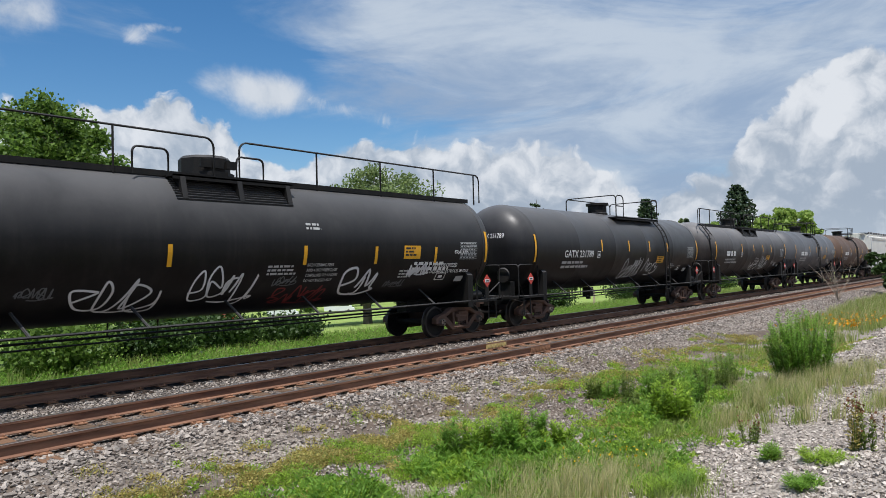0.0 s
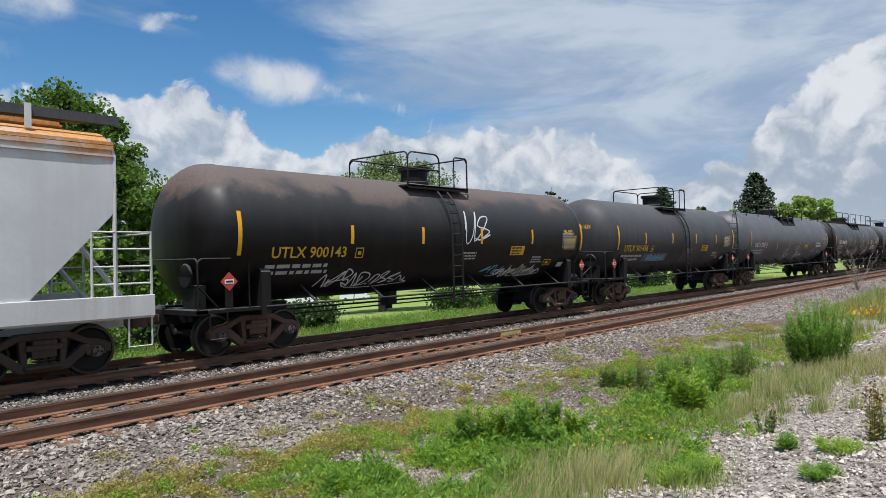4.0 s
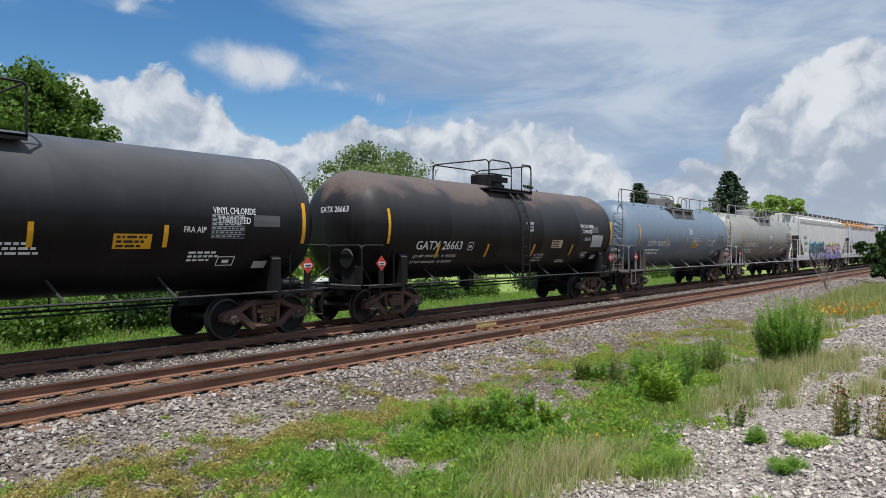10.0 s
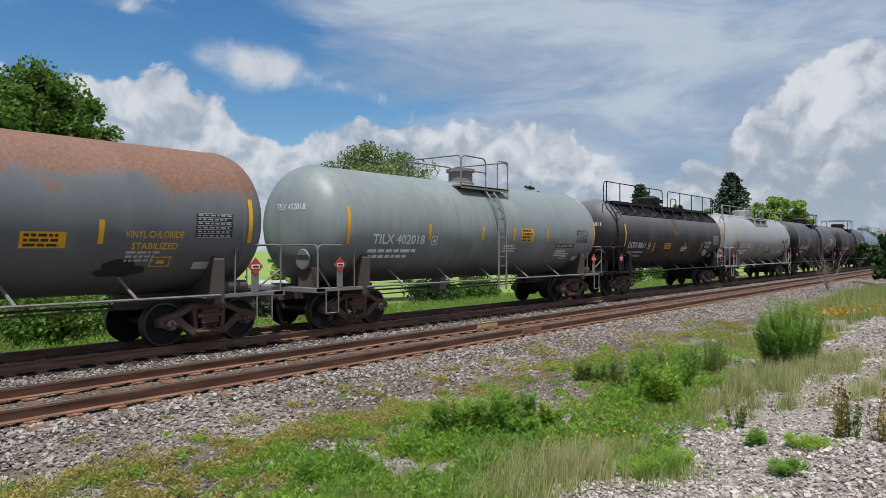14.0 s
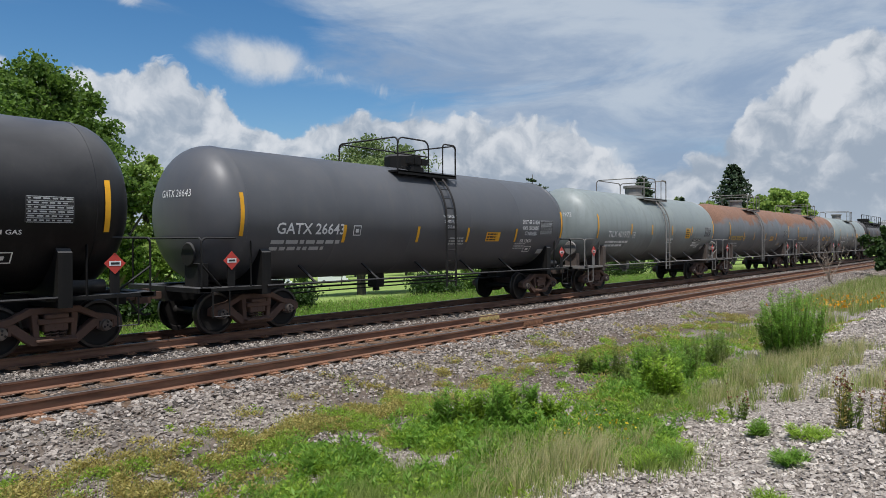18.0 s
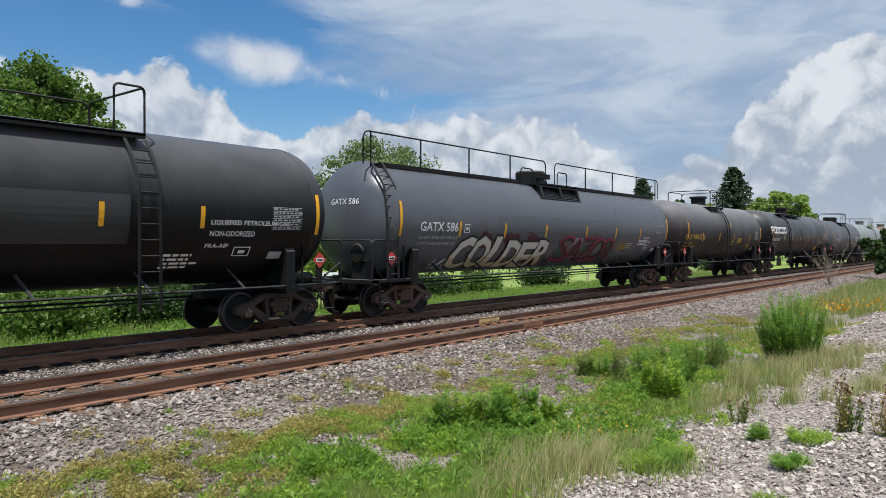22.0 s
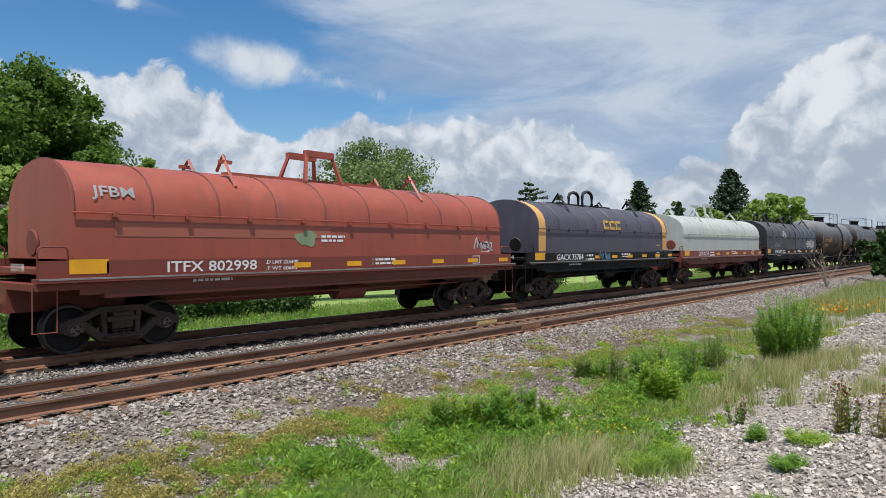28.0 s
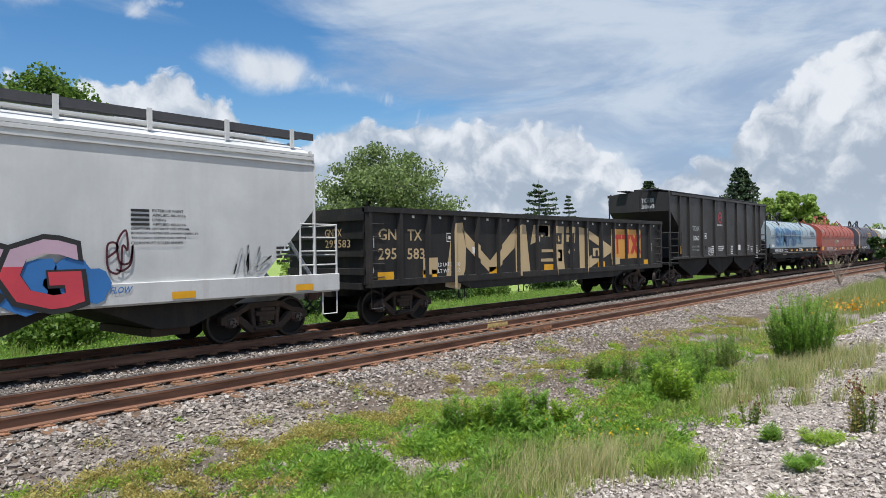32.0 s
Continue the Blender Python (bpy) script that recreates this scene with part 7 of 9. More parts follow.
def throw_up(car, strokes, x, z, w, h, wide, fill, line, skin, rim=0.07, low=None, split=0.45, eps=0.01):
    """Sprayed letters from broad strokes, outlined, with a second colour in the lower part."""
    for k, st in enumerate(strokes):
        pts = [(a * w, b * h) for a, b in st]
        for grow, mat, e in ((2 * rim, line, eps), (0.0, fill, eps + 0.006 + 0.0006 * k)):
            for half in ((0, 1) if low and not grow else (0,)):
                bm = bmesh.new()
                L, R = ribbon(pts, wide + grow)
                if grow:
                    for side in (L, R):
                        for i, j in ((0, 1), (-1, -2)):
                            dx, dy = pts[i][0] - pts[j][0], pts[i][1] - pts[j][1]
                            l = math.hypot(dx, dy)
                            side[i] = (side[i][0] + dx / l * rim, side[i][1] + dy / l * rim)
                a = [bm.verts.new((p, q, 0)) for p, q in L]
                b = [bm.verts.new((p, q, 0)) for p, q in R]
                for i in range(len(a) - 1):
                    bm.faces.new((a[i], a[i + 1], b[i + 1], b[i]))
                if low and not grow:
                    bmesh.ops.bisect_plane(bm, geom=list(bm.verts) + list(bm.edges) + list(bm.faces), plane_co=(0, split * h, 0), plane_no=(0, 1 if half else -1, 0), clear_outer=True)
                    if not bm.faces:
                        bm.free()
                        continue
                part("graffiti", fit_mesh(bm, skin, x, z, e, h), low if half else mat, car, "broad sprayed letters with a dark outline")


# ---------------------------------------------------------------- the train, front to rear
FRONT = [19.0, -0.96, -21.12, -36.95, -53.9, -73.59, -94.4, -109.24, -124.32, -140.37, -156.95, -172.17, -187.37, -203.3, -219.2, -235.16, -251.43, -267.86, -287.32, -302.76, -323.92, -343.44, -359.9, -376.5, -391.7, -405.85, -421.3, -435.25, -451.6, -471.0, -491.5]
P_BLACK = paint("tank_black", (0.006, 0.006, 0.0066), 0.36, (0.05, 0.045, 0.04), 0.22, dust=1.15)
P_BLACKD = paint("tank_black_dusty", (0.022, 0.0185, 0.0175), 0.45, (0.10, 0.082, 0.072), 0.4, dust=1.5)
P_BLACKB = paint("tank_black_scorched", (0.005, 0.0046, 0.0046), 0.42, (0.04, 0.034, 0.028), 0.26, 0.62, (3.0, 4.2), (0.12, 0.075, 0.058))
P_DGREY = paint("tank_dark_grey", (0.084, 0.087, 0.094), 0.45, (0.13, 0.12, 0.11), 0.3)
P_SLATE = paint("tank_slate", (0.088, 0.094, 0.105), 0.34, (0.12, 0.115, 0.11), 0.22)
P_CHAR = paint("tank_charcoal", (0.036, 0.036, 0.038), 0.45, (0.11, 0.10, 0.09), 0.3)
P_BLUE = paint("tank_blue_grey", (0.153, 0.207, 0.262), 0.4, (0.06, 0.06, 0.06), 0.26, grime_shade=0.7)
P_LGREY = paint("tank_light_grey", (0.272, 0.266, 0.237), 0.45, (0.065, 0.053, 0.043), 0.28, 0.06, (5, 6), grime_shade=0.75)
P_PALE = paint("tank_pale_grey", (0.301, 0.303, 0.294), 0.45, (0.08, 0.062, 0.05), 0.25, grime_shade=0.75)
P_GREEN = paint("tank_green_grey", (0.239, 0.270, 0.257), 0.42, (0.055, 0.05, 0.043), 0.26, grime_shade=0.8)
P_RUST = paint("tank_rusty_grey", (0.14, 0.15, 0.155), 0.5, (0.09, 0.08, 0.07), 0.4, 0.85, (2.75, 3.9), (0.21, 0.115, 0.075), grime_shade=0.6)
P_WHITE = paint("hopper_white", (0.68, 0.67, 0.61), 0.5, (0.30, 0.27, 0.22), 0.3)
P_WHITE2 = paint("hopper_grey_white", (0.57, 0.58, 0.58), 0.5, (0.30, 0.26, 0.20), 0.35, 0.62, (3.3, 4.6), (0.52, 0.25, 0.08))
P_WHITE3 = paint("hopper_clean_grey", (0.58, 0.59, 0.575), 0.5, (0.33, 0.31, 0.28), 0.22)
P_SILL = paint("sill_white", (0.55, 0.555, 0.54), 0.5, (0.26, 0.22, 0.18), 0.4)
P_HBLACK = paint("hopper_black", (0.034, 0.032, 0.031), 0.42, (0.07, 0.06, 0.05), 0.25)
P_GBLACK = paint("gondola_black", (0.02, 0.02, 0.02), 0.5, (0.10, 0.075, 0.055), 0.35)
P_CRED = paint("coil_red", (0.33, 0.075, 0.045), 0.5, (0.14, 0.06, 0.045), 0.5)
P_CREDF = paint("coil_red_frame", (0.20, 0.045, 0.03), 0.55, (0.10, 0.06, 0.045), 0.5)
P_CBLUE = paint("coil_pale_blue", (0.27, 0.34, 0.38), 0.5, (0.33, 0.31, 0.27), 0.35)
P_CGREY = paint("coil_pale_grey", (0.42, 0.44, 0.40), 0.5, (0.22, 0.18, 0.13), 0.35)
P_CDARK = paint("coil_dark", (0.030, 0.031, 0.035), 0.45, (0.10, 0.09, 0.08), 0.35)
P_CNAVY = paint("coil_navy", (0.032, 0.040, 0.058), 0.45, (0.10, 0.09, 0.085), 0.35)
P_CVIO = paint("coil_faded_navy", (0.060, 0.058, 0.080), 0.5, (0.13, 0.10, 0.085), 0.4)
P_BROWN = paint("tank_brown", (0.10, 0.06, 0.04), 0.55, (0.06, 0.045, 0.035), 0.4)
P_CAR_ORANGE = paint("hopper_orange", (0.42, 0.20, 0.09), 0.5, (0.3, 0.25, 0.2), 0.3)
F_GREY = paint("fitting_grey", (0.20, 0.19, 0.175), 0.55, (0.10, 0.07, 0.05), 0.5)
F_PALE = paint("fitting_pale", (0.33, 0.33, 0.32), 0.55, (0.12, 0.08, 0.06), 0.5)
G_WHITE = plain("spray_white", (0.62, 0.63, 0.64), 0.6, 0, 0.2, 5, 0)
G_GREY = plain("spray_grey", (0.11, 0.115, 0.12), 0.6, 0, 0.2, 5, 0)
G_RED = plain("spray_red", (0.16, 0.02, 0.02), 0.6, 0, 0.2, 5, 0)
G_TEAL = plain("spray_teal", (0.02, 0.24, 0.30), 0.6, 0, 0.35, 2, 0)
G_LILAC = plain("spray_lilac", (0.37, 0.30, 0.42), 0.6, 0, 0.15, 2, 0)
G_PURPLE = plain("spray_purple", (0.19, 0.13, 0.40), 0.6, 0, 0.2, 2, 0)
G_PINK = plain("spray_pink", (0.48, 0.33, 0.40), 0.6, 0, 0.15, 2, 0)
G_DKBLUE = plain("spray_dark_blue", (0.02, 0.025, 0.09), 0.6, 0, 0.2, 2, 0)
G_LIME = plain("spray_lime", (0.45, 0.50, 0.08), 0.6, 0, 0.3, 2, 0)
G_ORANGE = plain("spray_orange", (0.62, 0.30, 0.04), 0.6, 0, 0.3, 2, 0)
G_BLUE = plain("spray_blue", (0.06, 0.13, 0.25), 0.6, 0, 0.3, 2, 0)
G_SKY = plain("spray_sky", (0.16, 0.33, 0.46), 0.6, 0, 0.25, 2, 0)
G_PALEG = plain("spray_pale_green", (0.42, 0.47, 0.36), 0.6, 0, 0.2, 3, 0)
G_CREAM = plain("spray_cream", (0.50, 0.44, 0.30), 0.6, 0, 0.3, 3, 0)
G_TAN = plain("spray_tan", (0.50, 0.37, 0.20), 0.6, 0, 0.2, 2, 0)
G_MAROON = plain("spray_maroon", (0.07, 0.012, 0.02), 0.6, 0, 0.3, 3, 0)
G_CRIMSON = plain("spray_crimson", (0.30, 0.03, 0.08), 0.6, 0, 0.25, 3, 0)
G_RRED = plain("spray_bright_red", (0.55, 0.05, 0.07), 0.6, 0, 0.25, 3, 0)
G_RBLUE = plain("spray_bright_blue", (0.03, 0.16, 0.42), 0.6, 0, 0.25, 3, 0)
G_BLACK = M_BLACKINK
S_GREY = plain("stain_grey", (0.33, 0.37, 0.41), 0.6, 0, 0.25, 3, 0)


def span(i):
    return FRONT[i] - FRONT[i + 1]


def add(i, car):
    TRAIN.append((car, FRONT[i], span(i)))


def panel_patch(car, x0, x1, z, h, skin, mat=None):
    patch(car, x0, z, x1 - x0, h, mat or M_PANEL, skin, 0.003, "repaint_patch", "patch of a different tone on the side")


def ahead():
    """Cars that have already passed."""
    ends = [19.0, 36.95, 53.6, 69.6, 85.6, 104.6, 124.0]
    kinds = [(P_BLACK, "black steel tank car with top platform"), (P_BLACKD, "dusty black steel tank car"), (P_DGREY, "grey steel tank car"), (P_BROWN, "brown steel tank car")]
    for k in range(4):
        L = ends[k + 1] - ends[k]
        car, skin = tank_car(L, 1.56, 2.68, kinds[k][0], kinds[k][1], "ladder" if k != 1 else "long", xo=0.0, plat=(-0.6, 3.6) if k == 0 else None, xl=3.4 if k == 0 else None)
        std_marks(car, skin, L, 1.56, 2.68, "GATX", "231789" if k == 0 else None, M_WHITE, M_CREAM, x=-0.62, tw=2.2, seed=200 + k)
        if k < 2:
            tag(car, -0.4, 1.55, 1.6, 0.75, G_WHITE, skin, 31 + k)
            tag(car, 1.6, 1.6, 1.3, 0.7, G_WHITE, skin, 35 + k)
        TRAIN.append((car, ends[k + 1], L))
    for k, (m, lab) in enumerate(((P_WHITE, "white covered hopper car"), (P_CAR_ORANGE, "orange-brown covered hopper car"))):
        L = ends[5 + k] - ends[4 + k]
        car, skin = hopper_car(L, m, P_SILL, lab)
        TRAIN.append((car, ends[5 + k], L))


def train():
    ahead()
    # 0: black LPG tank with scrawls
    R, zc = 1.6, 2.70
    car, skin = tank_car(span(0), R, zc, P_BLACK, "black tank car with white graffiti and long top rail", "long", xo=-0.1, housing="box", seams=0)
    std_marks(car, skin, span(0), R, zc, "CGTX", "64608", M_WHITE, M_CREAM, x=-7.6, tz=2.36, tw=2.2, refl=(-5.2, -1.85, 1.5, 3.8, 6.15), rz=2.2, notice=None, emergency=None, seed=5)
    patch(car, 4.84, 2.32, 0.66, 0.36, M_REFLECT, skin, 0.005, "notice", "yellow emergency notice panel")
    bars(car, 4.9, 2.58, 0.5, 3, 0.09, M_BLACKINK, skin, 8, 0.008)
    for x, z, w, h, m, sd, lw in ((-7.2, 1.5, 1.7, 0.4, G_WHITE, 1, 0.04), (-4.5, 1.68, 0.6, 0.24, G_GREY, 8, 0.025), (-3.5, 1.42, 1.5, 0.8, G_WHITE, 2, 0.05), (-1.25, 1.5, 1.5, 0.75, G_WHITE, 4, 0.045), (0.85, 1.35, 1.6, 0.55, G_RED, 5, 0.045), (2.9, 1.5, 1.1, 0.8, G_WHITE, 6, 0.07),
                                  (5.15, 1.92, 0.8, 0.28, G_WHITE, 7, 0.05), (0.75, 1.76, 0.6, 0.2, G_GREY, 9, 0.025), (4.4, 1.6, 0.7, 0.2, G_GREY, 10, 0.025)):
        tag(car, x, z, w, h, m, skin, sd, lw)
    for i, tx in enumerate(("INCH CERAMIC FIBER", "AND 4 INCH FIBERGLASS", "COMPRESSED TO 4 INCHES", "DO NOT EXCEED 450 F")):
        letters(car, tx, 1.6, 2.16 - 0.12 * i, 0.08, M_CREAM, skin, 0.045 * len(tx), name="small_lettering")
    bars(car, 1.55, 3.12, 0.5, 2, 0.1, M_CREAM, skin, 3)
    bars(car, 5.3, 2.15, 1.6, 2, 0.16, M_WHITE, skin, 4)
    letters(car, "NON ODORIZED", 6.1, 2.08, 0.12, M_WHITE, skin, 1.1), letters(car, "LIQUEFIED PETROLEUM GAS", 6.05, 1.9, 0.12, M_WHITE, skin, 1.75), letters(car, "FRA AIP", 7.0, 2.45, 0.11, M_WHITE, skin, 0.6)
    add(0, car)
    # 1: dark grey LPG tank
    car, skin = tank_car(span(1), R, zc, P_DGREY, "dark grey tank car with bracketed top walkway and graffiti", "rail", xo=-0.3, housing="box", seams=0)
    std_marks(car, skin, span(1), R, zc, "GATX", "576", M_WHITE, M_CREAM, x=-7.95, tz=2.18, tw=1.75, refl=(-6.1, -3.66, -1.05, 1.29, 3.28, 5.46), rz=2.05, notice=2.65, seed=6)
    panel_patch(car, -4.4, 3.6, 2.15, 0.85, skin, plain("grey_panel", (0.066, 0.069, 0.076), 0.45, 0, 0.15, 2, 0))
    for x, z, w, h, m, sd in ((-5.7, 1.6, 2.6, 0.6, G_GREY, 11), (-1.5, 1.45, 0.9, 0.75, G_WHITE, 12), (1.0, 1.45, 1.0, 0.5, G_WHITE, 13), (2.1, 1.55, 0.55, 0.3, G_WHITE, 14), (3.0, 1.7, 1.0, 0.3, G_GREY, 15)):
        tag(car, x, z, w, h, m, skin, sd, n=4)
    bars(car, 5.6, 2.35, 1.3, 2, 0.19, M_WHITE, skin, 4)
    add(1, car)
    # 2, 3: dusty black tanks with yellow lettering
    R, zc = 1.58, 2.66
    car, skin = tank_car(span(2), R, zc, P_CHAR, "charcoal tank car with yellow lettering and side ladder", "ladder", seams=1)
    std_marks(car, skin, span(2), R, zc, "UTLX", "901436", M_YELLOW, M_CREAM, x=-5.9, tz=2.08, tw=2.15, refl=(-4.06, -1.34, 1.35, 3.93), rz=2.4, seed=7, notice=2.2)
    panel_patch(car, -4.0, -1.6, 1.65, 0.4, skin, plain("blue_grey_patch", (0.07, 0.085, 0.10), 0.5, 0, 0.2, 3, 0))
    tag(car, -3.6, 1.7, 1.8, 0.25, G_SKY, skin, 21, n=5)
    grid_box(car, 5.0, 2.25, 0.75, 0.45, M_BLACKINK, M_YELLOW, skin, 3)
    add(2, car)
    car, skin = tank_car(span(3), R, zc, P_BLACKB, "scorched black tank car with white graffiti and side ladder", "ladder", seams=1, xl=-0.1)
    std_marks(car, skin, span(3), R, zc, "UTLX", "900143", M_YELLOW, M_CREAM, x=-6.2, tz=2.08, tw=2.15, refl=(-3.9, -1.36, 1.21, 3.89), rz=2.4, seed=8, notice=2.75, head=False)
    letters(car, "SR-4811", 5.85, 2.75, 0.13, M_YELLOW, skin, 0.62)
    grid_box(car, 5.85, 2.2, 0.85, 0.48, M_BLACKINK, M_YELLOW, skin, 3)
    for x, z, w, h, m, sd in ((-4.6, 1.35, 3.0, 0.6, G_WHITE, 22), (0.5, 2.6, 1.1, 0.7, G_WHITE, 23), (1.7, 1.45, 1.0, 0.5, G_SKY, 24), (2.4, 1.4, 2.4, 0.4, G_WHITE, 25)):
        tag(car, x, z, w, h, m, skin, sd, n=4)
    add(3, car)
    # 4: rust-streaked white hopper
    car, skin = hopper_car(span(4), P_WHITE2, P_SILL, "light grey covered hopper car with orange rust streaks")
    letters(car, "UTCX", -7.7, 2.45, 0.24, M_BLACKINK, skin, 0.78)
    letters(car, "49247", -7.8, 1.98, 0.24, M_BLACKINK, skin, 0.9)
    letters(car, "LD LMT 222400 LB", -7.85, 1.72, 0.085, M_BLACKINK, skin, 1.2), letters(car, "LT WT 65200 LB", -7.85, 1.56, 0.085, M_BLACKINK, skin, 1.15)
    patch(car, -5.75, 1.5, 5.7, 0.62, S_GREY, skin, 0.004, "stain", "grey overpainted band")
    patch(car, 1.0, 1.5, 4.4, 0.62, S_GREY, skin, 0.004, "stain", "grey overpainted band")
    tag(car, -4.4, 1.55, 1.8, 0.5, G_GREY, skin, 41, n=5), tag(car, -1.9, 1.6, 1.3, 0.4, G_GREY, skin, 42), tag(car, 1.4, 1.55, 2.4, 0.45, G_GREY, skin, 43, n=5)
    frame_box(car, -5.95, 2.2, 0.26, M_BLACKINK, skin)
    bars(car, -0.1, 1.95, 0.5, 5, 0.1, M_BLACKINK, skin, 4)
    for x in (-7.98, -4.2, 0.6, 4.6):
        reflector(car, x, 1.5, 0.8 if x < -7 else 0.4, skin)
    bars(car, -9.0, 1.3, 15, 1, 0.1, M_BLACKINK, flat_skin(1.6), 9)
    end_letters(car, "UTCX", "49247", -(span(4) / 2 - 1.15) - 0.01, 3.55)
    add(4, car)
    # 5: white hopper with two sprayed pieces
    car, skin = hopper_car(span(5), P_WHITE, P_SILL, "off-white covered hopper car with purple and blue graffiti")
    letters(car, "MLLX", -7.86, 2.7, 0.25, M_BLACKINK, skin, 0.98)
    letters(car, "26265", -7.87, 2.24, 0.25, M_BLACKINK, skin, 1.08)
    letters(car, "LD LMT 219900", -7.9, 1.9, 0.085, M_BLACKINK, skin, 1.05), letters(car, "LT WT 66100", -7.9, 1.72, 0.085, M_BLACKINK, skin, 1.05)
    frame_box(car, -5.9, 2.45, 0.26, M_BLACKINK, skin)
    for x, z, w, hh, sd in ((-6.3, 1.5, 1.7, 0.95, 51), (-5.0, 1.5, 1.9, 1.1, 52), (-3.4, 1.5, 1.9, 1.0, 53), (-1.9, 1.6, 1.6, 1.0, 54)):
        blob_patch(car, x, z, w, hh, G_TEAL, skin, sd)
    gr = plain("spray_grey", (0.24, 0.24, 0.27), 0.6, 0, 0.15, 2, 0)
    wild_piece(car, -6.3, 1.02, 6.2, 0.75, (gr, G_LILAC, G_TEAL), G_DKBLUE, flat_skin(1.6), 59, 7)
    throw_up(car, (((0.01, 0.55), (0.05, 0.12), (0.10, 0.6)), ((0.10, 0.1), (0.16, 0.72), (0.22, 0.95), (0.30, 0.82), (0.20, 0.52), (0.31, 0.45), (0.27, 0.12), (0.14, 0.1)),
                   ((0.40, 0.12), (0.45, 0.9), (0.56, 0.8), (0.57, 0.45), (0.50, 0.12), (0.38, 0.1)), ((0.65, 0.08), (0.69, 0.88), (0.80, 0.95), (0.82, 0.62), (0.71, 0.5), (0.86, 0.1)),
                   ((0.87, 0.62), (0.91, 0.18), (0.95, 0.6), (1.0, 0.15))), -6.2, 1.08, 6.2, 1.15, 0.32, gr, G_DKBLUE, flat_skin(1.6), 0.07, G_LILAC, 0.42, 0.03)
    letters(car, "23", -0.75, 1.72, 0.2, G_DKBLUE, flat_skin(1.6), 0.4)
    for x, w, m, sd in ((1.2, 1.1, G_LIME, 55), (2.6, 1.0, G_ORANGE, 56), (3.9, 1.2, G_LIME, 57), (5.3, 0.9, G_LIME, 58)):
        blob_patch(car, x, 1.8, w, 0.7, m, skin, sd)
    bold_piece(car, "BIZER", 0.2, 1.04, 6.3, 1.16, G_PINK, G_PURPLE, G_BLACK, flat_skin(1.6), 0.5, 0.07, 0.035, 3)
    letters(car, "2023", 6.85, 1.28, 0.22, G_BLACK, flat_skin(1.6), 0.7)
    grid_box(car, 7.6, 1.55, 0.6, 0.35, M_BLACKINK, M_WHITE, skin, 5)
    for x in (-8.5, -5.4, 0.3, 7.0, 8.6):
        reflector(car, x, 1.5, 0.75, skin)
    bars(car, -5.5, 1.3, 3, 2, 0.09, M_BLACKINK, flat_skin(1.6), 9)
    end_letters(car, "MLLX", "26265", -(span(5) / 2 - 1.15) - 0.01, 3.7)
    add(5, car)
    # 6, 7: insulated vinyl chloride tanks
    R, zc = 1.56, 2.64
    vc = ("VINYL CHLORIDE", "STABILIZED")
    car, skin = tank_car(span(6), R, zc, P_LGREY, "weathered light grey tank car with rust-brown stains", "rail", F_PALE, xo=-0.1, housing="box")
    std_marks(car, skin, span(6), R, zc, "OCPX", "80052", M_WHITE, M_WHITE, x=-5.4, tz=2.07, tw=2.35, refl=(-4.1, -1.28, 1.38, 3.3), rz=2.1, seed=9, notice=0.0, emergency="cream")
    patch(car, 4.55, 2.62, 0.9, 0.36, M_BLACKINK, skin, 0.004, "sign_patch")
    letters(car, vc[0], 4.62, 2.84, 0.1, M_WHITE, skin, 0.78, 0.008), letters(car, vc[1], 4.7, 2.67, 0.1, M_WHITE, skin, 0.6, 0.008)
    bars(car, 0.2, 2.75, 0.5, 3, 0.1, M_WHITE, skin, 3)
    add(6, car)
    car, skin = tank_car(span(7), R, zc, P_BLUE, "blue-grey insulated tank car with white lettering", "rail", F_GREY, xo=-0.1, housing="box")
    std_marks(car, skin, span(7), R, zc, "OCPX", "80001", M_WHITE, M_WHITE, x=-5.15, tz=2.1, tw=2.05, refl=(-2.95, -0.34, 2.67), rz=2.1, seed=10, notice=0.5, chem=(2.87, 2.3, *vc), tab=4.4, mid=False)
    bars(car, 0.0, 2.9, 0.5, 3, 0.1, M_WHITE, skin, 3)
    for i, tx in enumerate(("CERAMIC FIBER AND", "4 IN FIBERGLASS INSULATION", "COMPRESSED", "DO NOT EXCEED 450 F")):
        letters(car, tx, 0.53, 2.45 - 0.11 * i, 0.075, M_WHITE, skin, 0.05 * len(tx), name="small_lettering")
    add(7, car)
    # 8, 9: black vinyl chloride tanks
    car, skin = tank_car(span(8), R, zc, P_BLACKB, "black tank car with brown scorched patches and side ladder", "ladder", housing="box", xl=-0.1)
    std_marks(car, skin, span(8), R, zc, "GATX", "26663", M_WHITE, M_WHITE, x=-5.4, tz=1.98, tw=2.1, refl=(-4.4, -1.95, 0.8, 3.5), rz=1.75, seed=12, notice=1.95, emergency="cream", chem=(4.0, 2.78, *vc), table=False, mid=False, lines=('LD LMT 180700 LBS   81 950 KGS', 'LT WT  82300 LBS   37 350 KGS'))
    patch(car, 4.85, 2.6, 0.6, 0.25, plain("grey_smudge", (0.10, 0.10, 0.105), 0.5, 0, 0.2, 4, 0), skin, 0.004, "stain")
    for i, (tx, w) in enumerate((("WATER WEIGHTS", 0.5), ("214319 LBS", 0.38), ("97213 KGS", 0.36))):
        letters(car, tx, 0.17 + 0.06 * (i > 0), 2.82 - 0.12 * i, 0.085, M_WHITE, skin, w, name="small_lettering")
    for i, tx in enumerate(("0.65 INCH CERAMIC FIBER", "AND 4 INCH FIBERGLASS", "COMPRESSED TO 2 INCHES")):
        letters(car, tx, 0.98, 1.76 - 0.1 * i, 0.07, M_WHITE, skin, 0.66, name="small_lettering")
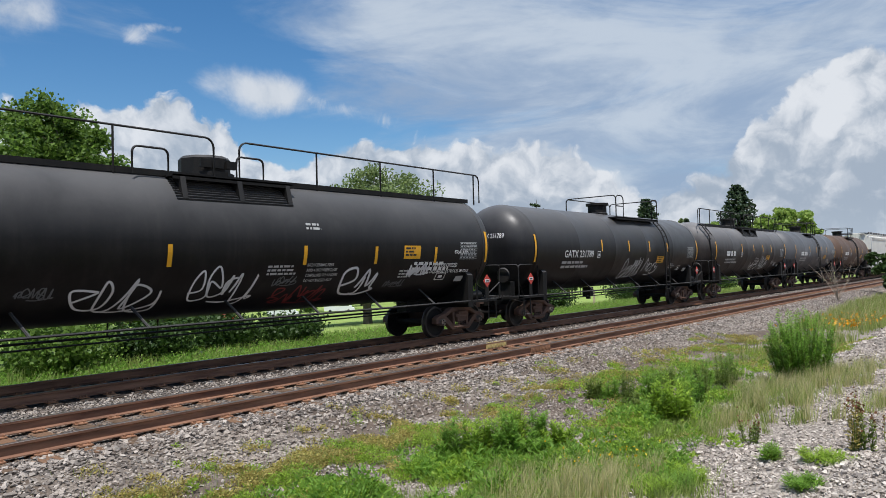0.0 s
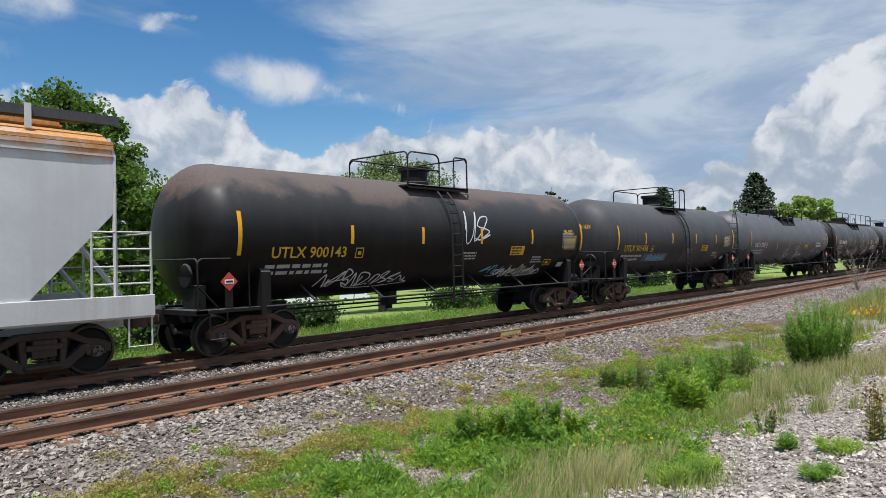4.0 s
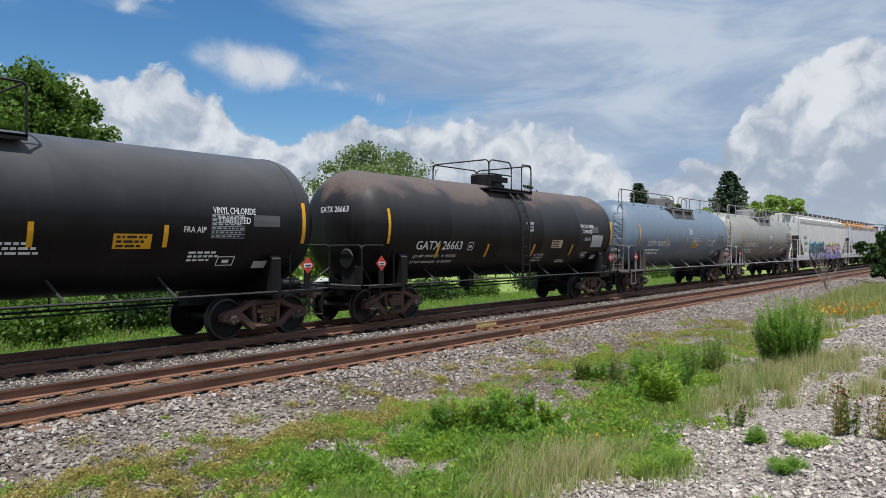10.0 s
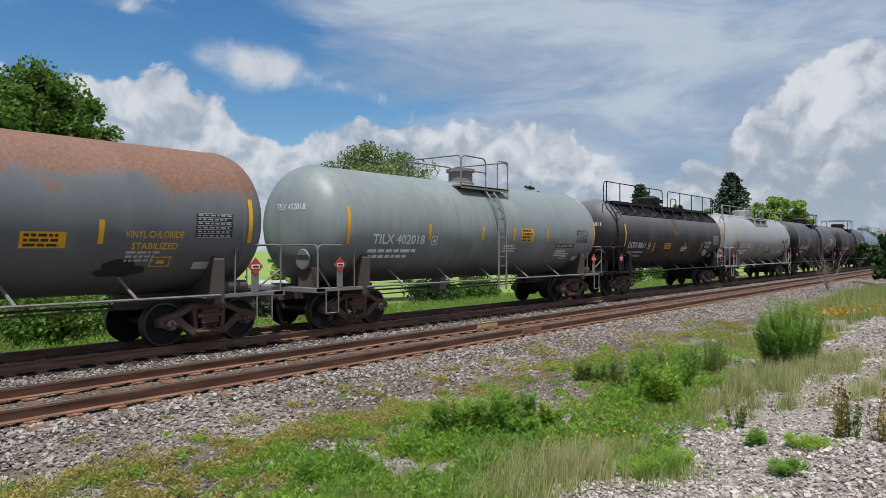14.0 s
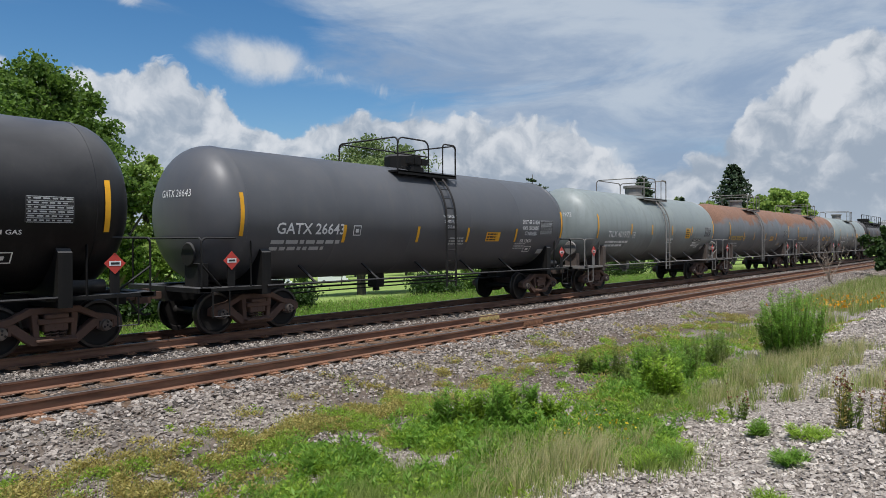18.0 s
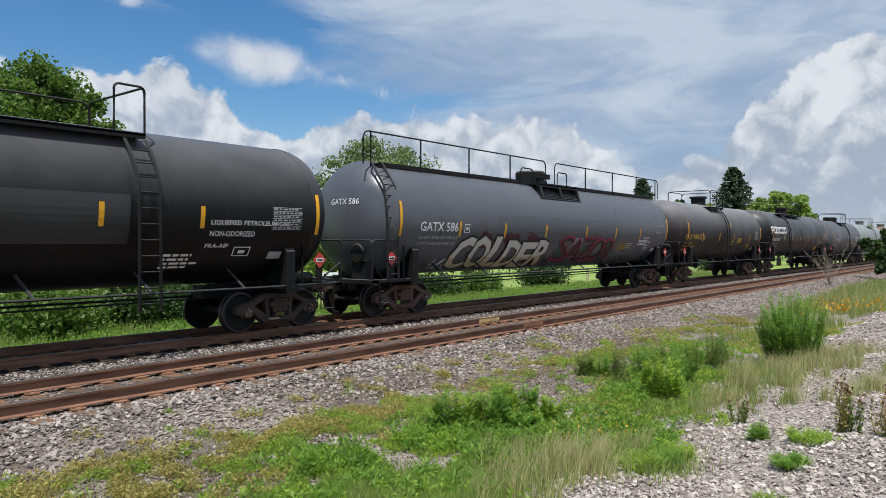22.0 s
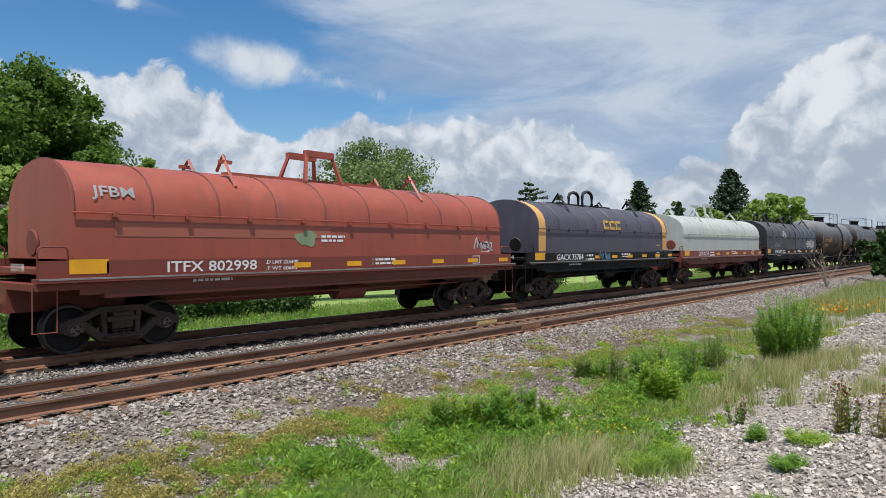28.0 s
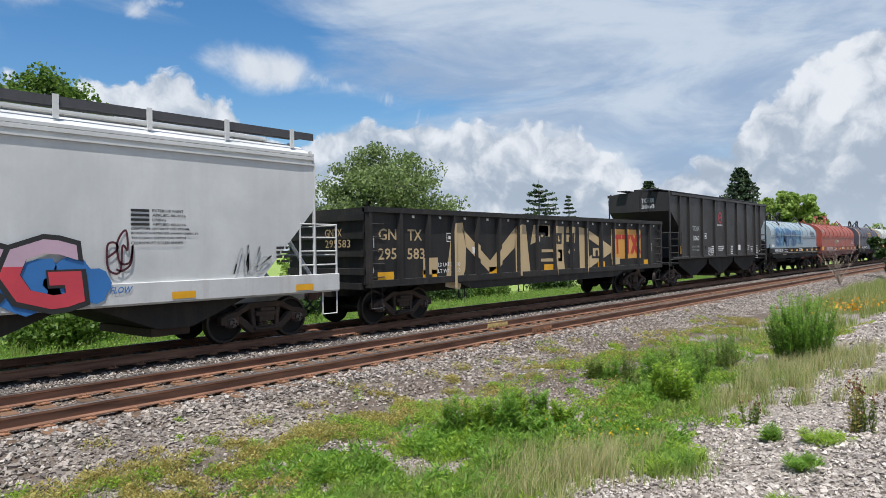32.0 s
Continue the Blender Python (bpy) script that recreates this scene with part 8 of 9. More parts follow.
    bars(car, 2.78, 1.56, 0.75, 2, 0.08, M_WHITE, skin, 21)
    letters(car, "FRA AIP", 4.35, 2.3, 0.12, M_WHITE, skin, 0.5)
    grid_box(car, 4.95, 2.05, 0.9, 0.48, plain("pale_table", (0.6, 0.59, 0.55), 0.6, 0, 0.1, 5, 0), M_STENCIL, skin, 5)
    add(8, car)
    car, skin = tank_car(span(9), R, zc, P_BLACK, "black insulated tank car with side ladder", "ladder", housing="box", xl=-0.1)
    std_marks(car, skin, span(9), R, zc, "GATX", "26650", M_WHITE, M_WHITE, x=-6.1, tz=2.02, tw=2.0, refl=(-4.03, -1.52, 0.97, 3.42), rz=2.05, seed=13, notice=2.39, chem=(4.45, 2.75, *vc), tab=4.39)
    patch(car, 5.45, 2.5, 0.7, 0.25, plain("grey_smudge", (0.10, 0.10, 0.105), 0.5, 0, 0.2, 4, 0), skin, 0.003, "stain")
    letters(car, "FRA AIP", 3.8, 2.35, 0.12, M_WHITE, skin, 0.5)
    add(9, car)
    # 10: pale grey
    car, skin = tank_car(span(10), R, zc, P_PALE, "pale grey insulated tank car with rusty manway streak", "rail", F_PALE, xo=-0.1, housing="box")
    std_marks(car, skin, span(10), R, zc, "OCPX", "80085", M_WHITE, M_WHITE, x=-5.34, tz=2.1, tw=2.2, refl=(-3.1, -1.18, 1.5, 4.0), rz=1.95, seed=14, notice=2.6, emergency="cream", tab=4.75)
    patch(car, 4.05, 2.42, 0.5, 0.2, M_BLACKINK, skin, 0.005, "sign_patch")
    patch(car, 4.8, 2.12, 0.85, 0.28, M_BLACKINK, skin, 0.006, "sign_patch")
    letters(car, vc[0], 4.85, 2.28, 0.09, M_WHITE, skin, 0.75, 0.011), letters(car, vc[1], 4.93, 2.15, 0.09, M_WHITE, skin, 0.58, 0.011)
    blob_patch(car, -6.05, 1.6, 0.5, 1.0, plain("brown_stain", (0.16, 0.085, 0.05), 0.7, 0, 0.4, 5, 0), skin, 60, label="brown rust stain")
    letters(car, "FIBERGLASS INSULATION", 2.35, 1.82, 0.08, M_WHITE, skin, 1.3), letters(car, "DO NOT EXCEED 450F", 2.35, 1.69, 0.08, M_WHITE, skin, 1.15)
    patch(car, 5.15, 1.92, 1.0, 0.36, M_BLACKINK, skin, 0.004, "sign_patch")
    letters(car, vc[0], 5.2, 2.12, 0.12, M_WHITE, skin, 0.9, 0.008), letters(car, vc[1], 5.3, 1.96, 0.12, M_WHITE, skin, 0.7, 0.008)
    patch(car, 0.55, 1.75, 1.1, 0.28, plain("worn_panel", (0.12, 0.12, 0.115), 0.6, 0, 0.3, 4, 0), skin, 0.004, "repaint_patch", "dark grey touch-up patch")
    add(10, car)
    # 11: black with a full-length running board
    car, skin = tank_car(span(11), R, zc, P_BLACKD, "dusty black tank car with full-length roof walkway", "walk", xo=-0.2, housing="box")
    std_marks(car, skin, span(11), R, zc, "OCPX", "80011", M_WHITE, M_WHITE, x=-5.78, tz=2.06, tw=1.8, refl=(-3.0, 0.82, 3.26), rz=1.9, seed=15, notice=-1.8, chem=(3.55, 2.27, *vc), lines=("LD LMT 179000 LBS 81200 KGS", "LT WT 84000 LBS 38100 KGS", "NEW 10-90"))
    patch(car, 5.1, 2.3, 0.75, 0.25, plain("grey_smudge", (0.10, 0.10, 0.105), 0.5, 0, 0.2, 4, 0), skin, 0.003, "stain")
    blob_patch(car, -0.75, 2.5, 0.7, 1.2, plain("dust_streak", (0.10, 0.065, 0.045), 0.7, 0, 0.4, 5, 0), skin, 61, label="brown dust streak")
    add(11, car)
    # 12: green-grey
    car, skin = tank_car(span(12), R, zc, P_GREEN, "green-grey insulated tank car with side ladder", "ladder", F_GREY)
    std_marks(car, skin, span(12), R, zc, "TILX", "402018", M_WHITE, M_WHITE, x=-5.64, tz=2.14, tw=2.05, refl=(-3.4, -0.85, 0.9, 3.04), rz=2.28, tab=5.14, seed=16, emergency=None)
    patch(car, 1.35, 2.26, 0.76, 0.45, M_REFLECT, skin, 0.005, "notice", "yellow emergency notice panel")
    bars(car, 1.4, 2.6, 0.66, 4, 0.11, M_BLACKINK, skin, 3, 0.008)
    patch(car, 3.72, 2.06, 1.35, 0.15, M_BLACKINK, skin, 0.004, "sign_patch")
    letters(car, vc[0] + " " + vc[1], 3.78, 2.09, 0.09, M_WHITE, skin, 1.22, 0.008)
    add(12, car)
    # 13, 14: rust over grey
    for i, num, seed in ((13, "903257", 17), (14, "903237", 18)):
        car, skin = tank_car(span(i), R, zc, P_RUST, "grey tank car with a broad rust-brown top" if i == 13 else "heavily rusted grey tank car", "ladder", F_GREY, xo=-0.55, xl=-0.5, truckmat=M_TRUCK)
        std_marks(car, skin, span(i), R, zc, "UTLX", num, M_YELLOW, M_CREAM, x=-6.2, tz=2.06, tw=2.1, refl=(-3.85, -1.74, 0.74, 3.3), rz=2.1, seed=seed, notice=1.95)
        if i == 13:
            letters(car, vc[0], 3.75, 2.22, 0.14, M_YELLOW, skin, 1.2), letters(car, vc[1], 3.9, 2.0, 0.14, M_YELLOW, skin, 0.95)
            for x, w in ((-2.15, 0.35), (-0.7, 0.3), (1.05, 0.35)):
                patch(car, x, 1.5, w, 0.35, M_BLACKINK, skin, 0.004, "repaint_patch", "black touch-up patch")
            blob_patch(car, 3.3, 1.45, 1.0, 0.5, M_BLACKINK, skin, 63, label="black tar stain")
        add(i, car)
    # 15: green-grey twin
    car, skin = tank_car(span(15), R, zc, P_GREEN, "green-grey insulated tank car with rusty top fittings", "ladder", F_GREY)
    std_marks(car, skin, span(15), R, zc, "TILX", "401972", M_WHITE, M_WHITE, x=-5.75, tz=2.17, tw=2.0, refl=(-3.62, -1.43, 0.93, 3.5), rz=2.3, seed=19, emergency=None)
    patch(car, 2.7, 2.15, 0.6, 0.5, M_REFLECT, skin, 0.005, "notice", "yellow emergency notice panel")
    bars(car, 2.75, 2.53, 0.5, 4, 0.11, M_BLACKINK, skin, 3, 0.008)
    patch(car, 3.85, 2.0, 1.15, 0.15, M_BLACKINK, skin, 0.004, "sign_patch")
    letters(car, vc[0] + " " + vc[1], 3.9, 2.03, 0.09, M_WHITE, skin, 1.05, 0.008)
    add(15, car)
    # 16: charcoal
    car, skin = tank_car(span(16), R, zc, P_DGREY, "dark grey insulated tank car with side ladder", "ladder", housing="box", xl=0.2)
    std_marks(car, skin, span(16), R, zc, "GATX", "26643", M_WHITE, M_CREAM, x=-5.84, tz=2.19, tw=2.05, refl=(-3.78, -1.03, 1.24, 3.86), rz=2.0, seed=20, notice=2.2, tab=5.3)
    letters(car, vc[0], 4.2, 2.4, 0.13, M_WHITE, skin, 1.0), letters(car, vc[1], 4.4, 2.22, 0.13, M_WHITE, skin, 0.75)
    letters(car, "DOT-SP 21134", 4.2, 2.6, 0.13, M_WHITE, skin, 1.05)
    letters(car, "SR 13450", 4.2, 1.98, 0.12, M_WHITE, skin, 0.7)
    for i, tx in enumerate(("WATER CAPY", "214335 LBS", "97250 KGS")):
        letters(car, tx, 0.02 + 0.05 * i, 2.7 - 0.15 * i, 0.09, M_WHITE, skin, 0.62 - 0.04 * i)
    add(16, car)
    # 17: long black tank with a large white mark
    R, zc = 1.62, 2.72
    car, skin = tank_car(span(17), R, zc, P_BLACK, "long black tank car with a big white company mark", "ladder", xo=0.0, plat=(-5.2, 1.1), xl=-4.5, seams=0)
    logo_bars(car, -8.75, 2.72, 3.85, 0.46, skin)
    letters(car, "PROX 92651", -8.33, 2.2, 0.24, M_WHITE, skin, 1.85)
    letters(car, "LD LMT 163600 LB  74  200 KG", -8.36, 2.0, 0.1, M_CREAM, skin, 1.9), letters(car, "LT WT  99400 LB  45  100 KG", -8.36, 1.82, 0.1, M_CREAM, skin, 1.9)
    letters(car, "LIQUEFIED PETROLEUM GAS", 5.13, 2.13, 0.1, M_WHITE, skin, 1.75), letters(car, "NOT-ODORIZED", 5.13, 1.96, 0.1, M_WHITE, skin, 0.95)
    frame_box(car, -5.4, 2.28, 0.26, M_WHITE, skin)
    for x in (-5.55, -3.2, -0.82, 1.93, 4.91):
        reflector(car, x, 2.2, 0.45, skin)
    reflector(car, span(17) / 2 - 1.5, 2.2, 0.95, skin), reflector(car, -span(17) / 2 + 1.4, 2.2, 0.95, skin)
    grid_box(car, 6.9, 2.35, 0.8, 0.45, M_BLACKINK, M_STENCIL, skin, 4)
    patch(car, 5.1, 1.55, 0.85, 0.32, M_REFLECT, skin, 0.005, "notice", "yellow emergency notice panel")
    frame_box(car, 6.4, 1.66, 0.24, M_WHITE, skin, 0.4)
    add(17, car)
    # 18
    R, zc = 1.58, 2.68
    car, skin = tank_car(span(18), R, zc, P_BLACKD, "dusty black tank car with yellow lettering and side ladder", "ladder", xo=-0.5, plat=(-2.0, 0.1), xl=-0.5, seams=1)
    std_marks(car, skin, span(18), R, zc, "UTLX", "900653", M_YELLOW, M_YELLOW, x=-6.62, tz=2.24, tw=2.25, refl=(-4.15, -1.53, 1.06, 3.98), rz=2.15, seed=22, notice=1.7, lines=("THE TANK CAR PEOPLE", "LD LMT 180200 LB  81 750 KG", "LT WT  82800 LB  37 550 KG"))
    bars(car, 0.2, 3.1, 0.35, 2, 0.12, M_YELLOW, skin, 3)
    add(18, car)
    # 19: charcoal with large cream letters
    R, zc = 1.62, 2.72
    car, skin = tank_car(span(19), R, zc, P_SLATE, "slate grey tank car with cream graffiti letters along the side", "long", xo=-0.2, housing="box", seams=0)
    std_marks(car, skin, span(19), R, zc, "GATX", "586", M_WHITE, M_CREAM, x=-8.34, tz=2.36, tw=1.7, refl=(-6.54, -4.18, -1.65, 1.31, 3.82, 6.2), rz=2.22, seed=23, emergency=None, lines=('LD LMT 153700 LBS 69700 KGS', 'LT WT 109300 LBS 49600 KGS'))
    panel_patch(car, -4.6, 4.3, 2.05, 0.9, skin, plain("charcoal_panel", (0.075, 0.081, 0.092), 0.42, 0, 0.15, 2, 0))
    for x, w, sd in ((-5.6, 0.9, 71), (-4.2, 1.0, 72), (-2.9, 0.9, 73)):
        blob_patch(car, x, 1.85, w, 0.6, G_MAROON, skin, sd)
    bold_piece(car, "COLDER", -6.6, 1.26, 5.4, 1.28, plain("spray_ivory", (0.62, 0.60, 0.52), 0.6, 0, 0.15, 3, 0), G_CREAM, G_BLACK, skin, 0.45, 0.07, 0.03, 5, 0.02)
    for x, w, sd in ((-0.7, 1.0, 74), (1.2, 1.0, 75), (3.2, 1.0, 76)):
        blob_patch(car, x, 1.5, w, 0.6, plain("spray_green", (0.03, 0.09, 0.07), 0.6, 0, 0.3, 3, 0), skin, sd)
    bold_piece(car, "SAZOR", -0.5, 1.42, 4.4, 0.98, plain("spray_wine", (0.035, 0.010, 0.014), 0.6, 0, 0.3, 3, 0), None, G_CRIMSON, skin, 0.5, 0.09, 0.0, 6, 0.02)
    tag(car, -7.2, 1.3, 0.8, 0.6, G_WHITE, skin, 77)
    bars(car, 6.2, 2.1, 1.2, 2, 0.16, M_WHITE, skin, 3)
    patch(car, 4.4, 1.75, 0.8, 0.34, plain("dull_yellow_panel", (0.22, 0.17, 0.03), 0.6, 0, 0.3, 5, 0), skin, 0.005, "notice", "faded yellow notice panel")
    letters(car, "LIQUEFIED", 6.6, 2.2, 0.1, M_WHITE, skin, 0.7), letters(car, "PETROLEUM GAS", 6.45, 2.05, 0.1, M_WHITE, skin, 1.0)
    add(19, car)
    # 20: clean black LPG tank
    car, skin = tank_car(span(20), R, zc, P_BLACK, "clean black tank car with top platform and side ladder", "ladder", xo=0.0, plat=(-0.7, 4.3), xl=4.1, seams=0, truckmat=M_TRUCKG)
    std_marks(car, skin, span(20), R, zc, "GATX", "231751", M_WHITE, M_WHITE, x=-7.32, tz=1.94, tw=2.35, refl=(-5.18, -2.21, 0.42, 3.26, 5.3), rz=2.32, seed=24, emergency=None, mid=False, lines=("LD LMT 151700 LB  68800 KG", "LT WT 111300 LB  50500 KG"))
    panel_patch(car, -3.6, 3.8, 2.0, 0.95, skin)
    letters(car, "LIQUEFIED PETROLEUM GAS", 5.5, 2.38, 0.12, M_WHITE, skin, 2.0), letters(car, "NON-ODORIZED", 5.5, 2.16, 0.12, M_WHITE, skin, 1.1)
    letters(car, "FRA-AIP", 5.45, 1.92, 0.1, M_WHITE, skin, 0.55)
    bars(car, 4.6, 1.75, 0.8, 4, 0.11, M_WHITE, skin, 3)
    add(20, car)
    # 21
    R, zc = 1.58, 2.66
    car, skin = tank_car(span(21), R, zc, P_BLACKD, "black tank car with yellow lettering and side ladder", "ladder", xo=-0.5, xl=0.9, plat=(-2.2, 1.5), seams=1)
    std_marks(car, skin, span(21), R, zc, "UTLX", "669930", M_YELLOW, M_YELLOW, x=-5.66, tz=2.3, tw=2.25, refl=(-3.31, -1.03, 1.89, 4.08), rz=2.3, seed=25, notice=2.85, plate=False)
    tag(car, -3.1, 1.65, 1.2, 0.3, G_GREY, skin, 81, n=5)
    add(21, car)
    # 22: coil car with two dark covers
    car, skin = coil_car(span(22), (P_CDARK, P_CNAVY), M_BLACK, "black coil car with two dark rounded covers and graffiti", 2, 3.72)
    coil_marks(car, skin, "WFRX", "383973", -5.49, 1.48, span(22), M_WHITE, M_BLACKINK, 1.95)
    tag(car, -6.4, 1.9, 1.0, 0.3, G_GREY, skin, 82), letters(car, "613 CAN", -5.3, 1.93, 0.26, plain("chalk_white", (0.3, 0.31, 0.32), 0.7, 0, 0.2, 4, 0), skin, 1.2)
    tag(car, -3.3, 2.62, 1.0, 0.4, G_WHITE, skin, 83, n=2)
    blob_patch(car, 3.9, 1.78, 2.9, 0.75, plain("spray_tan", (0.30, 0.26, 0.17), 0.6, 0, 0.2, 3, 0), skin, 84)
    throw_up(car, (((0.16, 0.85), (0.05, 0.85), (0.05, 0.52), (0.15, 0.48), (0.14, 0.12), (0.02, 0.12)), ((0.24, 0.9), (0.24, 0.15), (0.36, 0.15), (0.37, 0.9)), ((0.45, 0.08), (0.46, 0.85), (0.52, 0.4), (0.58, 0.85), (0.60, 0.08)),
                   ((0.68, 0.85), (0.73, 0.2), (0.79, 0.85)), ((0.87, 0.1), (0.87, 0.88), (0.96, 0.8), (0.88, 0.5), (0.98, 0.35), (0.88, 0.1))), 4.0, 1.86, 2.7, 0.58, 0.13, plain("spray_pale_blue", (0.50, 0.56, 0.60), 0.6, 0, 0.2, 3, 0), G_BLACK, skin, 0.045)
    add(22, car)
    # 23: pale grey cover on red frame
    car, skin = coil_car(span(23), P_CGREY, P_CREDF, "red-framed coil car with a pale grey rounded cover", 1, 3.62, lug="post")
    coil_marks(car, skin, "CGX", "801245", -4.6, 1.48, span(23), M_WHITE, None, 1.6)
    add(23, car)
    # 24: navy cover with yellow bands
    car, skin = coil_car(span(24), P_CVIO, M_BLACK, "coil car with a faded navy cover and yellow bands", 1, 3.66, bandmat=plain("band_yellow", (0.62, 0.34, 0.10), 0.6, 0, 0.15, 4, 0), hood_len=11.6)
    coil_marks(car, skin, "GACX", "75784", -4.58, 1.47, span(24), M_WHITE, M_BLACKINK, 2.0)
    logo_shape(car, skin)
    bars(car, 4.6, 2.0, 0.5, 1, 0.1, M_YELLOW, skin, 3)
    tag(car, -1.3, 1.45, 1.0, 0.3, G_SKY, skin, 85, n=4)
    add(24, car)
    # 25: red coil car
    car, skin = coil_car(span(25), P_CRED, P_CREDF, "rust-red coil car with a ribbed rounded cover", 1, 3.66, lug="post", hood_len=13.3, seam_mat=paint("coil_red_seam", (0.13, 0.035, 0.025), 0.6, (0.10, 0.06, 0.045), 0.4))
    coil_marks(car, skin, "ITFX", "802998", -4.88, 1.48, span(25), M_WHITE, None, 2.1, ("LD LMT 225400", "LT WT 60600"))
    letters(car, "JFBM", -6.3, 2.84, 0.26, plain("chalk_white", (0.3, 0.31, 0.32), 0.7, 0, 0.2, 4, 0), skin, 0.8)
    panel_patch(car, -5.9, -0.6, 2.18, 0.26, skin, plain("faded_red", (0.36, 0.11, 0.07), 0.6, 0, 0.15, 3, 0))
    blob_patch(car, -1.7, 1.98, 0.7, 0.4, plain("lichen_green", (0.22, 0.28, 0.16), 0.7, 0, 0.4, 6, 0), skin, 86, label="pale green scuff")
    bars(car, -0.9, 2.2, 1.0, 2, 0.1, M_WHITE, skin, 3)
    tag(car, 5.3, 1.85, 0.9, 0.35, G_WHITE, skin, 87, n=4)
    add(25, car)
    # 26: pale blue coil car with graffiti
    car, skin = coil_car(span(26), P_CBLUE, M_BLACK, "pale blue coil car with large blue graffiti on its cover", 1, 3.64, hood_len=12.5, seam_mat=paint("coil_blue_seam", (0.16, 0.20, 0.22), 0.6, (0.2, 0.18, 0.15), 0.4))
    coil_marks(car, skin, "WFRX", "382137", -5.49, 1.47, span(26), M_WHITE, M_BLACKINK, 2.05, ("LD LMT 224800", "LT WT 61200"))
    for k in range(22):
        rr = random.Random(300 + k)
        blob_patch(car, rr.uniform(-5.4, 1.8), rr.uniform(2.75, 3.35) if k % 2 else rr.uniform(1.9, 2.6), rr.uniform(0.12, 0.26), rr.uniform(0.1, 0.2), G_PALEG, skin, 300 + k)
    blob_patch(car, -5.4, 1.85, 5.4, 1.15, plain("spray_haze", (0.22, 0.36, 0.46), 0.6, 0, 0.2, 2, 0), skin, 88)
    bold_piece(car, "S!MPS", -5.2, 1.9, 5.0, 1.15, G_BLUE, None, G_SKY, skin, 0.5, 0.07, 0.03, 8, 0.02)
    throw_up(car, (((0.05, 0.9), (0.12, 0.1), (0.25, 0.9)), ((0.4, 0.9), (0.36, 0.12), (0.58, 0.15), (0.62, 0.85)), ((0.75, 0.95), (0.78, 0.1), (0.98, 0.12))), 0.0, 1.98, 1.9, 1.05, 0.20, G_SKY, G_BLUE, skin, 0.05)
    tag(car, 4.3, 2.6, 1.2, 0.4, G_GREY, skin, 89, n=4)
    patch(car, -6.0, 1.82, 0.6, 0.16, M_WHITE, skin, 0.006, "notice")
    add(26, car)
    # 27: black carbon hopper
    car, skin = hopper_car(span(27), P_HBLACK, P_HBLACK, "black ribbed covered hopper car with a red round emblem", None, True, 3, M_BLACK, 4.42, False)
    letters(car, "TCHX", -4.8, 2.72, 0.25, M_STENCIL, skin, 0.93)
    letters(car, "3060", -4.73, 2.24, 0.25, M_WHITE, skin, 0.8)
    letters(car, "LD LMT 163600", -4.85, 1.9, 0.085, M_STENCIL, skin, 0.95), letters(car, "LT WT 56400", -4.85, 1.73, 0.085, M_STENCIL, skin, 0.95)
    frame_box(car, -3.15, 2.34, 0.28, M_WHITE, skin)
    bm = bmesh.new()
    for r0, r1 in ((0.22, 0.29),):
        for i in range(30):
            a, b = i * 0.2094, (i + 1) * 0.2094
            bm.faces.new([bm.verts.new((r * math.cos(t), r * math.sin(t), 0)) for r, t in ((r0, a), (r1, a), (r1, b), (r0, b))])
    bm.faces.new([bm.verts.new((a, b, 0)) for a, b in ((-0.14, -0.06), (-0.02, 0.06), (-0.04, 0.12), (0.14, 0.05), (0.03, -0.04), (0.04, -0.12))])
    emb = plain("emblem_red", (0.50, 0.03, 0.045), 0.5, 0, 0.15, 5, 0)
    part("emblem", fit_mesh(bm, skin, -0.8, 3.46, 0.006, 0), emb, car, "red round emblem")
    bars(car, -1.25, 3.02, 0.9, 1, 0.16, M_STENCIL, skin, 5)
    for x in (-6.4, -3.4, 0.2, 2.0, 5.3):
        reflector(car, x, 1.6, 0.5, skin)
    for x in (-3.1, 0.0, 3.4):
        blob_patch(car, x, 1.78, 0.2, 0.22, M_BLACK, skin, int(x * 10) + 99, label="round inspection port")
    tag(car, -2.65, 1.52, 0.7, 0.4, G_WHITE, skin, 90, n=2)
    for x, w, r in ((-2.15, 0.5, 4), (-1.1, 0.9, 3), (0.9, 0.4, 6), (3.75, 0.5, 3), (5.45, 0.45, 8)):
        bars(car, x, 1.9, w, r, 0.1, M_WHITE, skin, 6)
    patch(car, 2.1, 1.7, 0.5, 0.3, M_WHITE, skin, 0.005, "notice")
    frame_box(car, 4.5, 1.6, 0.3, M_WHITE, skin, 0.45)
    end_letters(car, "TCHX", "3060", -(span(27) / 2 - 0.6) - 0.04, 4.05, M_WHITE)
    add(27, car)
    # 28: black gondola with tan letters
    car, skin = gondola(span(28), P_GBLACK, "black ribbed gondola car with tan graffiti letters")
    for t, x, z, w in (("GN", -8.7, 2.25, 0.66), ("TX", -7.6, 2.24, 0.58), ("295", -8.72, 1.74, 0.68), ("583", -7.62, 1.73, 0.7)):
        letters(car, t, x, z, 0.3, G_TAN, skin, w)
    for x0, z0, x1, z1 in ((-6.98, 1.3, -6.36, 1.76), (-1.18, 2.38, -0.3, 2.76), (4.4, 1.28, 5.1, 1.56)):
        poly_shape(car, [(x0, z0), (x1, z0), (x1, z1), (x0, z1)], G_TAN, skin)
    # a tall M, a bar and a pointed D
    poly_shape(car, [(-5.67, 2.74), (-6.05, 0.92), (-5.38, 0.8), (-5.1, 1.4), (-5.05, 2.1), (-5.2, 2.77)], G_TAN, skin)
